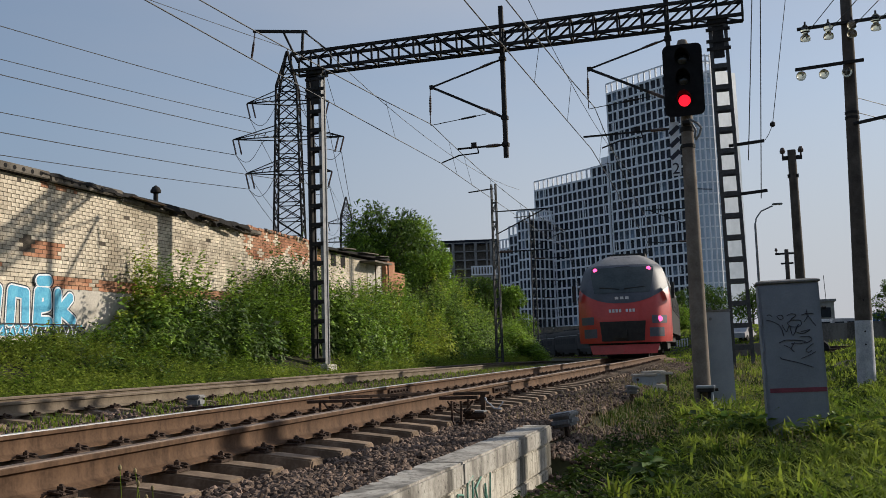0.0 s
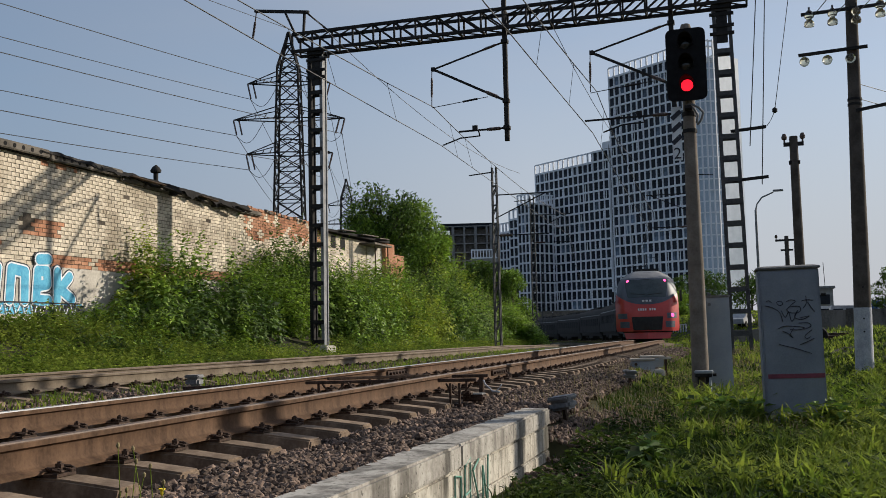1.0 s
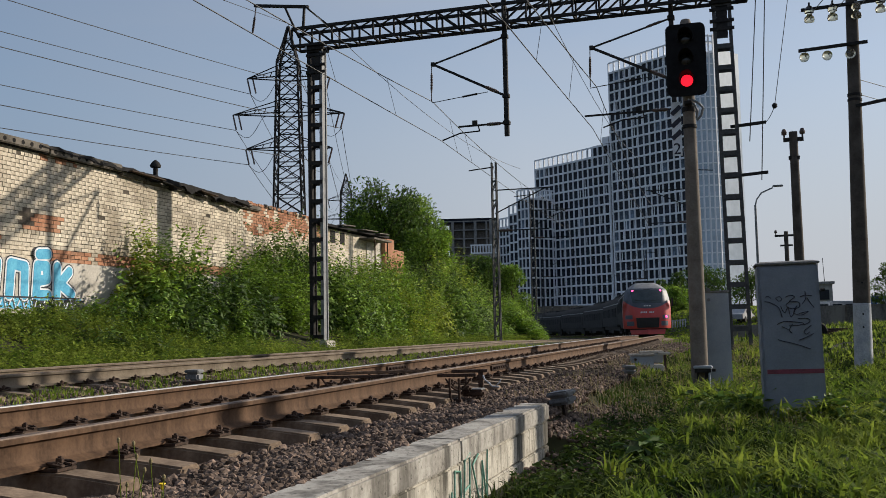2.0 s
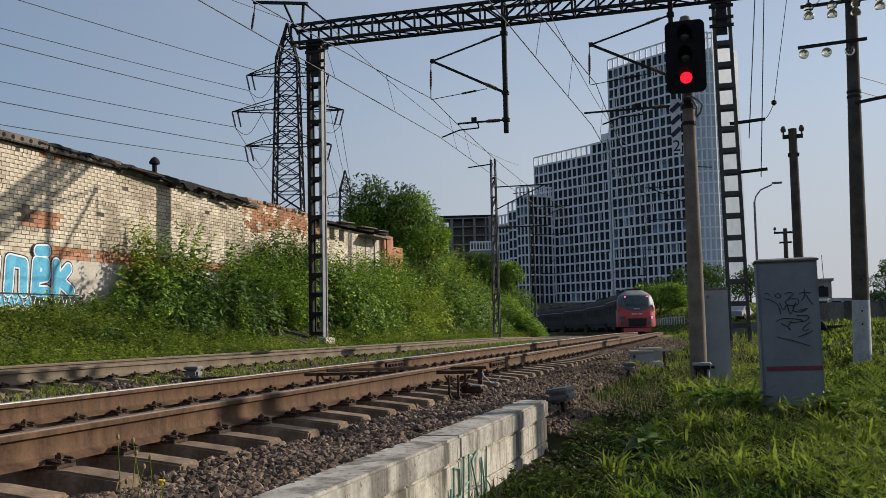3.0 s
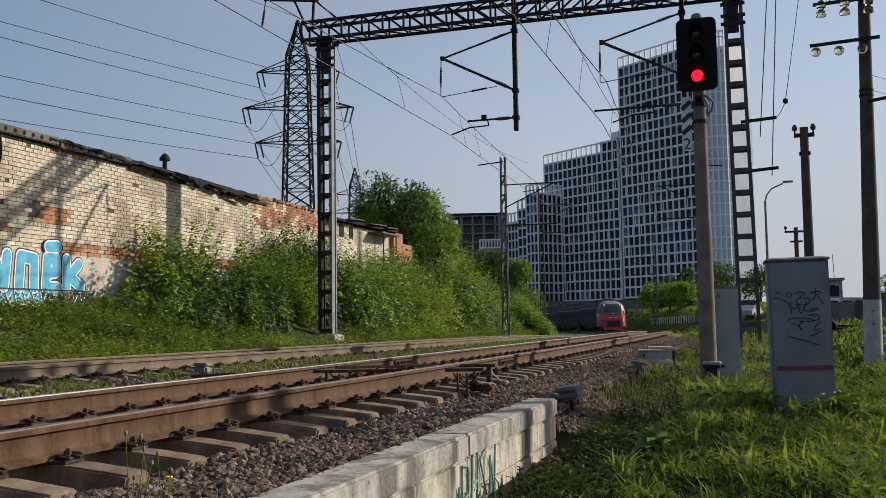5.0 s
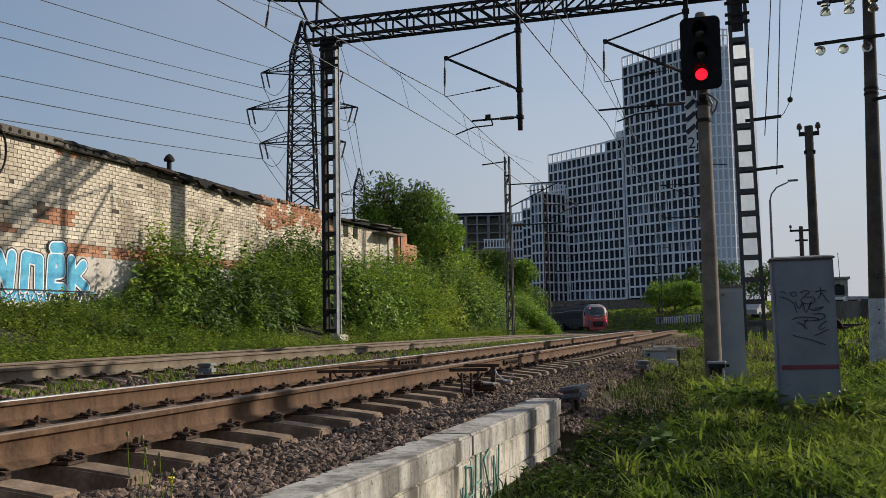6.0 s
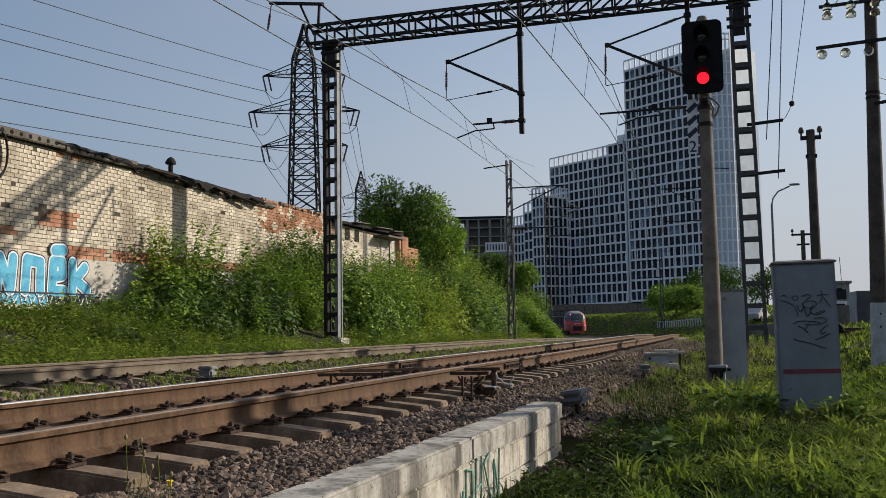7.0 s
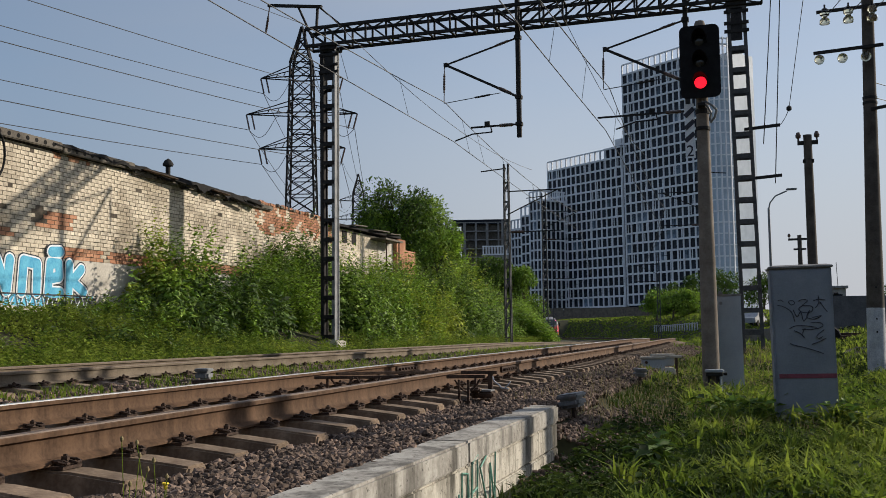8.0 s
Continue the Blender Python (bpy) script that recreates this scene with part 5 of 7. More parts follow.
def far_towers():
    label = "unfinished dark apartment tower behind a pale facade grid"
    highrise("apartment_tower", (-67.15, 325.7), 35.0, 18, 7.0, 54.0, 2.3, 3.15, label, fill=0.12)
    t = highrise("apartment_tower", (-38.1, 303.5), 32.0, 20, 7.3, 79.5, 2.3, 3.2, "tall apartment tower with a pale facade grid and glazed corner", fill=0.2)
    # glazed corner, bowed outwards
    g, d = Build(), Build()
    pts = [(32.0 + 5.5 * math.sin(radians(a)), 5.5 - 5.5 * math.cos(radians(a))) for a in range(0, 91, 15)]
    for (xa, ya), (xb, yb) in zip(pts[:-1], pts[1:]):
        d.add([(xa, ya, 7), (xb, yb, 7), (xb, yb, 76), (xa, ya, 76)], [(0, 1, 2, 3)])
        g.beam((xb, yb, 7), (xb, yb, 83), 0.4)
        for j in range(24):
            g.beam((xa, ya, 7.3 + 3.2 * j), (xb, yb, 7.3 + 3.2 * j), 0.3, 0.4)
        g.beam((xa, ya, 82.6), (xb, yb, 82.6), 0.3, 0.4)
    d.box((34, 10.5, 40), (6.5, 10, 78))
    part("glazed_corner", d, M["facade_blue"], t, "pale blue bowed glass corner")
    part("corner_mullions", g, M["facade_white"], t)
    lab = "lower stepped apartment block with a pale facade grid"
    highrise("apartment_block", (-71.4, 315.5), 5.6, 12, 6.5, 42.5, 1.9, 3.15, lab)
    highrise("apartment_block", (-75.0, 318.2), 4.4, 12, 6.5, 38.0, 1.9, 3.15, lab, side=False)
    highrise("apartment_block", (-79.3, 321.5), 5.3, 12, 6.5, 34.0, 1.9, 3.15, lab, side=False)
    # link between the two towers
    s = thing("stair_core", pose(-42.6, 309.0, 0, 0, 0, FACE), "dark unclad stair core between the towers", "building")
    part("wall", Build().box((0, 6, 28), (8, 12, 60)), M["facade_dark"], s)
    part("plant_room", Build().box((0.5, 6, 59), (5, 6, 4)), M["facade_white"], s)


far_towers()


def raw_frame():
    t = thing("concrete_frame_building", pose(-99.5, 318.0, 0, 0, 0, 14), "grey unfinished concrete frame building with open floors", "building")
    length, depth, n = 20.0, 12, 13
    for j in range(n):
        b = Build().box((length / 2, depth / 2, 3.0 * j + 1), (length, depth, 0.35))
        part("floor_slab", b, M["raw_concrete"], t)
    for k in range(6):
        for y in (0.3, depth - 0.3):
            part("column", Build().box((0.3 + (length - 0.6) * k / 5, y, 18.5), (0.9 if k % 2 else 0.6, 0.6, 37)), M["raw_concrete"], t)
    part("core", Build().box((length * 0.55, depth / 2, 18.5), (length * 0.8, depth - 3, 38)), M["slab"], t)
    part("gable_wall", Build().box((length - 1.6, 0.0, 18.5), (3.2, 0.3, 38)), M["raw_concrete"], t)
    part("parapet", Build().box((length / 2, 0.2, 37.2), (length, 0.3, 1.6)), M["facade_dark"], t)


def railed_wing():
    t = thing("unfinished_wing", pose(-78.0, 279.0, 0, 0, 0, 14), "grey concrete wing with a white slatted top storey", "building")
    part("wall", Build().box((4.2, 3.0, 11.2), (8.4, 6.0, 22.4)), M["raw_concrete"], t)
    part("top_rail", Build().box((4.2, 0, 25.0), (8.4, 0.3, 0.4)), M["facade_white"], t)
    part("foot_rail", Build().box((4.2, 0, 22.6), (8.4, 0.3, 0.4)), M["facade_white"], t)
    for k in range(10):
        part("slat", Build().box((0.25 + 0.88 * k, 0, 23.8), (0.35, 0.25, 2.1)), M["facade_white"], t)


raw_frame()
railed_wing()


def far_fence():
    t = thing("site_fence", (0, 0, 0), "grey concrete site fence below the towers", "fence")
    a, b = Vector((-58.0, 252.0, 0)), Vector((-27.0, 263.0, 0))
    n = 14
    for k in range(n):
        p, q = a.lerp(b, k / n), a.lerp(b, (k + 0.97) / n)
        part("fence_panel", Build().beam((p.x, p.y, 3.6), (q.x, q.y, 3.6 + rnd.uniform(-0.1, 0.1)), 0.12, 4.2), M["slab"], t)
    r = thing("rail_fence", (0, 0, 0), "low white railing on the grass slope", "fence")
    for k in range(20):
        x, y = -15.4 + 0.41 * k, 153 - 1.21 * k
        z = ground_z(x, y)
        part("post", Build().box((x, y, z + 0.5), (0.14, 0.14, 1.1)), M["limewash"], r)
        if k < 19:
            z2 = ground_z(x + 0.41, y - 1.21)
            part("rail", Build().beam((x, y, z + 0.95), (x + 0.41, y - 1.21, z2 + 0.95), 0.08), M["limewash"], r)


far_fence()


# ---- high-voltage pylon and its lines ----
def pylon(x, y, h, label, scale=1.0):
    t = thing("power_pylon", pose(x, y, 0, 0, 0, 18), label, "pylon", "pylons")
    k = h / 35.0

    def half(z):
        z /= k
        return k * (1.87 - 0.024 * z) if z < 30.3 else k * max(0.05, 1.14 * (34.6 - z) / 4.3)

    legs = Build()
    zs = [0, 3, 6, 8.8, 11.2, 13.4, 15.4, 17.2, 19, 20.7, 22.6, 24.6, 26.6, 28.7, 30.3, 31.8, 33.2, 34.6]
    for sx in (-1, 1):
        for sy in (-1, 1):
            for a, b in zip(zs[:-1], zs[1:]):
                a, b = a * k, b * k
                legs.beam((sx * half(a), sy * half(a), a), (sx * half(b), sy * half(b), b), 0.2 * k)
    part("frame", legs, M["dark_steel"], t)
    br = Build()
    for a, b in zip(zs[:-1], zs[1:]):
        a, b = a * k, b * k
        p, q = half(a), half(b)
        for s in (-1, 1):
            br.beam((-p, s * p, a), (q, s * q, b), 0.1 * k).beam((p, s * p, a), (-q, s * q, b), 0.1 * k)
            br.beam((s * p, -p, a), (s * q, q, b), 0.1 * k).beam((s * p, p, a), (s * q, -q, b), 0.1 * k)
            br.beam((-q, s * q, b), (q, s * q, b), 0.1 * k)
    part("bracing", br, M["dark_steel"], t)
    tips = []
    for z, reach in ((28.7, 4.6), (24.6, 6.2), (20.7, 4.8)):
        for s in (-1, 1):
            b = Build()
            z_, r_ = z * k, reach * k
            for sy in (-1, 1):
                b.beam((0, sy * half(z_), z_), (s * r_, 0, z_ + 0.05), 0.11 * k).beam((0, sy * half(z_), z_ + 1.6 * k), (s * r_, 0, z_ + 0.05), 0.09 * k)
            for i in range(4):
                f = 0.25 + 0.18 * i
                b.beam((s * r_ * f, -half(z_) * (1 - f), z_), (s * r_ * f, half(z_) * (1 - f), z_ + 1.5 * k * (1 - f)), 0.07 * k)
            arm = part("arm", b, M["dark_steel"], t)
            i = Build()
            for off in (0.0, -0.6):
                i.cyl((s * (r_ + off * k), 0, z_), (s * (r_ + off * k - 0.4 * k), -0.3, z_ - 1.7 * k), 0.1 * k, n=6)
            part("insulator_string", i, M["brown_porcelain"], arm)
            # slack jumper slung below the arm
            loop = [(s * (r_ - 0.3 * k - 3.4 * k * f), -0.2, z_ - 1.7 * k - 1.5 * k * math.sin(math.pi * min(1.0, f * 1.15)) + 1.5 * k * f) for f in steps(0, 1, 9)]
            part("jumper", Build().tube(loop, 0.03 * k, 4), M["wire"], arm)
            tips.append((s * r_ - s * 0.3 * k, 0, z_ - 1.7 * k))
    m = pose(x, y, 0, 0, 0, 18)
    return [m @ Vector(p) for p in tips] + [m @ Vector((0, 0, h))]


tips = pylon(-48.75, 98.8, 35.7, "tall dark lattice power pylon behind the brick building")
pylon(-127.8, 302.0, 54.0, "far lattice power pylon beyond the trees")
for p in tips:
    q = p + Vector((-34, -190, 2))
    wire("power_line", sag(p, q, 3.2, 26), "dark power line from the pylon across the sky", 0.035, "power lines")
    q = p + Vector((-79, 203, 14))
    wire("power_line", sag(p, q, 5, 16), "dark power line running on behind the trees", 0.035, "power lines")


# ---- wires on the pole side ----
def pole_wires():
    lab = "thin dark wire between the poles"
    for dx, z in ((-0.8, 6.4), (-0.37, 6.42), (0.06, 6.45), (0.5, 6.5)):
        wire("pole_wire", sag((2.15 + dx, 20.1, z), (7 + dx, -14.0, 6.6), 0.6, 8), lab, 0.008, "pole wires")
    for z0, z1 in ((4.9, 3.0), (5.2, 3.6)):
        wire("pole_wire", sag((2.3, 20.3, z0), (34.0, 60.0, z1 + 3), 1.0, 8), lab, 0.008, "pole wires")
    for xa, za, xb in ((0.3, 5.5, 0.95), (0.57, 4.4, 1.1)):
        wire("feeder_wire", sag((xa, 28.0, za), (xb, 28.0, 13.5), 0.03, 6), "upright feeder wire beside the gantry mast", 0.014, "feeder wires")
    for z in (5.95, 4.55):
        b = part("feeder_bracket", Build().beam((-0.2, 28.0, z), (0.75, 28.0, z + 0.06), 0.08), M["dark_steel"], None)
        tagged(b, "short dark bracket on the gantry mast", "bracket", "feeder brackets")
    wire("feeder_wire", sag((1.0, 28.0, 6.45), (0.68, 28.0, 5.98), 0.1, 6), "loose thin dark jumper wire beside the mast", 0.01, "feeder wires")
    wire("feeder_wire", sag((2.05, 28.0, 13.0), (1.0, 28.0, 6.45), 0.0, 3), "loose thin dark jumper wire beside the mast", 0.01, "feeder wires")
    w = part("wire_weight", Build().turned([(0.02, -0.08), (0.07, -0.04), (0.07, 0.04), (0.02, 0.08)], (1.0, 28.0, 6.45), n=12), M["dark_steel"], None)
    tagged(w, "small dark round fitting hung on a wire", "wire fitting")


pole_wires()


# ---- low things past the cabinets ----
def roadside():
    b = thing("low_wall", (0, 0, 0), "low dirty concrete wall beside the road", "wall")
    for k in range(9):
        x = 2.6 + 3.0 * k
        part("wall_slab", Build().box((x + 1.5, 62.0 + 0.3 * k, 0.38), (2.96, 0.2, 1.95 + 0.05 * (k % 3))), M["stained_slab"], b, bevel=0.03)
        part("wall_post", Build().box((x, 61.9 + 0.3 * k, 0.35), (0.22, 0.3, 2.0)), M["slab"], b, bevel=0.03)
    s = thing("site_hut", (5.4, 97.0, -0.3), "small pale flat-roofed building behind the wall", "hut")
    part("wall", Build().box((0, 0, 2.0), (4.4, 4.0, 4.2)), M["raw_concrete"], s)
    part("roof", Build().box((0, 0, 4.2), (4.8, 4.4, 0.22)), M["cabinet_cap"], s)
    for x in (-1.4, 0.0, 1.4):
        part("window", Build().box((x, -2.02, 3.1), (1.0, 0.06, 0.9)), M["pane"], s)
    part("antenna", Build().cyl((1.7, 0, 4.2), (1.62, 0, 6.6), 0.03, n=6), M["dark_steel"], s)
    # parked vans whose roofs show over the wall
    for x, y, m in ((4.2, 68.5, "car_white"), (6.6, 69.5, "truck_grey")):
        v = thing("parked_van", pose(x, y, -0.3, 0, 0, 8), "pale van parked behind the concrete wall", "van", "parked vans")
        prof = [(-1.5, 0.35), (1.6, 0.35), (1.65, 0.95), (1.2, 1.15), (0.8, 2.0), (-1.4, 2.05), (-1.52, 1.2)]
        n = len(prof)
        part("body", Build().add([(a, -0.85, c) for a, c in prof] + [(a, 0.85, c) for a, c in prof], [tuple(range(n)), tuple(range(2 * n - 1, n - 1, -1))] + [(i, (i + 1) % n, n + (i + 1) % n, n + i) for i in range(n)]), M[m], v, bevel=0.06)
        for wx in (-1.0, -0.2, 0.5):
            part("window", Build().box((wx, -0.86, 1.6), (0.6, 0.03, 0.45)), M["pane"], v)
        for wx in (-0.95, 1.05):
            part("wheel", Build().cyl((wx, -0.88, 0.32), (wx, -0.68, 0.32), 0.32, n=14), M["rubber"], v)
    g = thing("blue_banner", (9.6, 75.0, -0.3), "blue banner with pale bars on a frame", "banner")
    part("sheet", Build().box((0.4, 0, 2.05), (3.0, 0.06, 0.75)), M["banner_blue"], g)
    for k in range(5):
        part("bar", Build().box((-0.6 + 0.36 * k, -0.035, 1.98), (0.22, 0.01, 0.3)), M["paint_white"], g)
    for x in (-0.9, 1.7):
        part("post", Build().box((x, 0.06, 1.2), (0.08, 0.06, 2.5)), M["grey_steel"], g)
    road = Build().add([(4.0, 40, -0.1), (60, 40, -0.1), (60, 61.5, -0.2), (4.0, 61.0, -0.2)], [(0, 1, 2, 3)])
    tagged(part("road", road, M["asphalt"], None), "worn grey asphalt yard in front of the wall", "road", kind="structure")
    kb = thing("kerb_wall", (0, 0, 0), "low dark block wall behind the gantry mast", "wall")
    for k in range(6):
        part("block", Build().box((-1.2 + 0.75 * k, 45.0, 0.08), (0.73, 0.3, 0.56)), M["stained_slab"], kb, bevel=0.03)
    # stack of old tarred timbers
    st = thing("timber_stack", pose(2.6, 34.5, -0.25, 0, 0, -6), "stack of dark tarred timbers in the weeds", "timber")
    for k, (dx, dz) in enumerate(((0.0, 0.0), (0.1, 0.2), (-0.1, 0.38))):
        part("timber", Build().box((0.35 + dx, 0.1 * k, dz), (1.6 - 0.3 * k, 0.26, 0.18), 0.08 * k), M["iron"], st, bevel=0.02)
    ty = thing("old_tyre", pose(2.2, 34.2, 0.02, 8, 0, 0), "old black tyre leaning on the timbers", "tyre")
    part("tread", Build().turned([(0.2, -0.09), (0.3, -0.1), (0.33, -0.05), (0.33, 0.05), (0.3, 0.1), (0.2, 0.09), (0.2, -0.09)], (0, 0, 0.1), "y", 20), M["rubber"], ty)
    r = thing("scrap_pile", (0, 0, 0), "dark heap of old beams, bent rods and rubble", "rubble", kind="stuff")
    q = Build()
    g = random.Random(3)
    for k in range(60):
        x, y = g.uniform(2.4, 6.5), g.uniform(33, 38)
        q.beam((x, y, g.uniform(-0.3, 0.12)), (x + g.uniform(-1.4, 1.4), y + g.uniform(-0.8, 0.8), g.uniform(-0.3, 0.14)), g.uniform(0.03, 0.22))
    for k in range(9):
        x, y = g.uniform(3.0, 6.0), g.uniform(33, 36)
        q.tube([(x, y, 0.0), (x + 0.15, y, 0.3), (x + 0.4, y + 0.1, g.uniform(0.3, 0.5)), (x + 0.7, y, g.uniform(0.1, 0.3))], 0.02, 5)
    part("scrap", q, M["iron"], r)
    for k, (x, y, m) in enumerate(((-0.5, 112.0, "truck_grey"), (2.6, 110.5, "truck_grey"))):
        car(x, y, m)


def rear_walls():
    """Unseen plain walls added behind the viewer to dim skylight on surfaces facing it."""
    for name, c, size in (("skylight_block_behind", (-2.0, -16.0, 4.0), (60.0, 0.4, 10.0)), ("skylight_block_side", (24.0, -8.0, 4.0), (0.4, 16.0, 10.0))):
        tagged(part(name, Build().box(c, size), M["slab"], None), "unseen plain grey wall added behind to dim the skylight", "wall", kind="structure")


rear_walls()


def car(x, y, paint):
    z = ground_z(x, y)
    t = thing("parked_car", pose(x, y, z, 0, 0, 72), "pale parked car beside the road", "car", "parked cars")
    body = Build()
    prof = [(-2.1, 0.3), (2.1, 0.3), (2.15, 0.7), (1.3, 0.88), (0.7, 1.4), (-0.9, 1.42), (-1.7, 0.95), (-2.15, 0.85)]
    n = len(prof)
    body.add([(a, -0.82, b) for a, b in prof] + [(a, 0.82, b) for a, b in prof], [tuple(range(n)), tuple(range(2 * n - 1, n - 1, -1))] + [(i, (i + 1) % n, n + (i + 1) % n, n + i) for i in range(n)])
    part("body", body, M[paint], t, bevel=0.05)
    part("glazing", Build().box((-0.1, 0, 1.14), (1.6, 1.66, 0.34)), M["pane"], t)
    for sx in (-1.3, 1.3):
        for sy in (-0.78, 0.78):
            w = part("wheel", Build().cyl((sx, sy - 0.1, 0.3), (sx, sy + 0.1, 0.3), 0.3, n=14), M["rubber"], t)


roadside()


# ---- train ----
def half_width(z):
    return 1.74 - 0.5 * max(0.0, (0.9 - z) / 0.7) ** 2 * 0.5 - 0.28 * max(0.0, (z - 2.0) / 1.6) ** 2 - 0.55 * max(0.0, (z - 3.35) / 0.7) ** 2


def face_depth(z):
    return 0.05 + 0.12 * max(0.0, (z - 1.3) / 1.0) ** 1.5 + 0.26 * max(0.0, (z - 2.3) / 1.0) ** 1.3 + 0.9 * max(0.0, (z - 3.45) / 0.6) ** 1.6


def face_point(u, z, out=0.0):
    w = half_width(z)
    x = u * w
    return (x, face_depth(z) + 0.36 * (abs(x) / 1.5) ** 2.2 + 0.35 * max(0.0, abs(u) - 0.72) ** 1.5 * 9 - out, z)


def face_patch(us, zs, out):
    b = Build()
    n = len(us)
    for z in zs:
        for u in us:
            b.v.append(face_point(u, z, out))
    b.f = [(j * n + i, j * n + i + 1, (j + 1) * n + i + 1, (j + 1) * n + i) for j in range(len(zs) - 1) for i in range(n - 1)]
    return b


def bogie(parent, y):
    t = part("bogie", Build().box((0, y, 0.5), (2.3, 2.9, 0.4)).box((1.05, y, 0.6), (0.2, 2.6, 0.3)).box((-1.05, y, 0.6), (0.2, 2.6, 0.3)), M["train_black"], parent)
    for dy in (-1.2, 1.2):
        part("wheelset", Build().cyl((-0.8, y + dy, 0.46), (0.8, y + dy, 0.46), 0.46, n=18), M["train_black"], t)


def car_shell(t, y0, y1, paint):
    """The straight part of a car's body, from y0 to y1."""
    zs = steps(0.95, 3.35, 8) + [3.6, 3.8, 3.95, 4.05]
    prof = [(half_width(z), z) for z in zs] + [(-half_width(z), z) for z in reversed(zs)]
    n = len(prof)
    b = Build().add([(x, y0, z) for x, z in prof] + [(x, y1, z) for x, z in prof], [(i, (i + 1) % n, n + (i + 1) % n, n + i) for i in range(n)] + [tuple(range(n)), tuple(range(2 * n - 1, n - 1, -1))])
    part("body", b, M[paint], t, smooth=True)
    part("underframe", Build().box((0, (y0 + y1) / 2, 0.8), (2.9, y1 - y0 - 0.6, 0.4)).box((0.9, 0, 0.55), (0.9, 5, 0.5)).box((-0.9, 1, 0.55), (0.9, 4, 0.5)), M["train_black"], t)
    pane = Build().box((0, 0, 0), (0.03, 1.25, 0.85)).mesh("window")
    k = 0
    y = y0 + 2.4
    while y < y1 - 1.2:
        for s in (-1, 1):
            o = part("window", pane, M["train_window"], t)
            o.matrix_basis = pose(s * (half_width(2.35) + 0.004), y, 2.35, 0, s * -2.5, 0)
        y += 1.9
        k += 1
    g = random.Random(5)
    for k in range(6):
        r = Build().box((g.uniform(-0.3, 0.3), y0 + 2 + (y1 - y0 - 4) * k / 5, 4.15), (g.uniform(0.8, 1.6), g.uniform(1.0, 2.4), 0.28))
        part("roof_gear", r, M["train_black"], t)
    part("stripe", Build().box((0, (y0 + y1) / 2, 3.18), (2 * half_width(3.18) + 0.012, y1 - y0 - 0.4, 0.12)), M["grey_steel"], t, "grey stripe below the roof")


def tail_car():
    t = thing("train_tail_car", (0, 0, 0), "red and grey electric train end car with red tail lights", "train car", "cars of the train")
    y0 = -10.9
    us = steps(-1, 1, 24)
    zs = steps(0.62, 3.45, 18) + [3.6, 3.75, 3.88, 3.98, 4.05]
    part("front_shell", face_patch(us, zs, 0.0), M["train_red"], t, "glossy red front shell", smooth=True).matrix_basis = pose(0, y0, 0)
    # cheeks that join the front to the straight body
    for s in (-1, 1):
        b = Build()
        for z in zs:
            p = face_point(s, z)
            b.v += [p, (s * half_width(z), 3.0, z)]
        quads = [(2 * i, 2 * i + 1, 2 * i + 3, 2 * i + 2) for i in range(len(zs) - 1)]
        cut = [i for i, z in enumerate(zs) if z < 2.7][-1]
        low, high = Build(), Build()
        low.v, low.f = b.v[:2 * cut + 2], quads[:cut]
        high.v, high.f = b.v[2 * cut:], [tuple(i - 2 * cut for i in q) for q in quads[cut:]]
        part("cheek", low, M["train_red"], t).matrix_basis = pose(0, y0, 0)
        part("upper_cheek", high, M["train_mask"], t, "dark blue-grey side of the nose").matrix_basis = pose(0, y0, 0)
    roof = Build()
    n = len(us)
    for y in (0, 1):
        for u in us:
            p = face_point(u, 4.05)
            roof.v.append(p if y == 0 else (p[0], 3.0, 4.07))
    roof.f = [(i, i + 1, n + i + 1, n + i) for i in range(n - 1)]
    part("roof_front", roof, M["train_roof"], t).matrix_basis = pose(0, y0, 0)

    def stick(name, b, m, label="", smooth=True):
        o = part(name, b, M[m], t, label, smooth=smooth)
        o.matrix_basis = pose(0, y0, 0)
        return o

    stick("roof_fairing", face_patch(us, [3.6, 3.68, 3.75, 3.88, 3.98, 4.05], 0.014), "train_roof", "pale grey roof fairing")
    m = Build()
    k = len(us)
    for v in steps(0, 1, 14):
        for u in us:
            low = 2.1 + 0.62 * abs(u) ** 2.4
            m.v.append(face_point(u, low + (3.62 - low) * v, 0.012))
    m.f = [(j * k + i, j * k + i + 1, (j + 1) * k + i + 1, (j + 1) * k + i) for j in range(14) for i in range(k - 1)]
    stick("mask", m, "train_mask", "dark blue-grey front mask")
    g = Build()
    gz = steps(2.5, 3.5, 8)
    for z in gz:
        lim = 0.62 + 0.16 * (z - 2.6) / 0.84
        for u in steps(-lim, lim, 14):
            g.v.append(face_point(u, z, 0.03))
    g.f = [(j * 15 + i, j * 15 + i + 1, (j + 1) * 15 + i + 1, (j + 1) * 15 + i) for j in range(8) for i in range(14)]
    screen = stick("windscreen", g, "train_glass", "wide dark windscreen")
    for s in (-1, 1):
        part("wiper", Build().beam(face_point(s * 0.05, 2.64, 0.05), face_point(s * 0.5, 2.72, 0.05), 0.03), M["train_black"], screen)
    part("frame_edge", Build().beam(face_point(-0.76, 3.51, 0.03), face_point(0, 3.51, 0.035), 0.03).beam(face_point(0, 3.51, 0.035), face_point(0.76, 3.51, 0.03), 0.03), M["train_black"], screen)
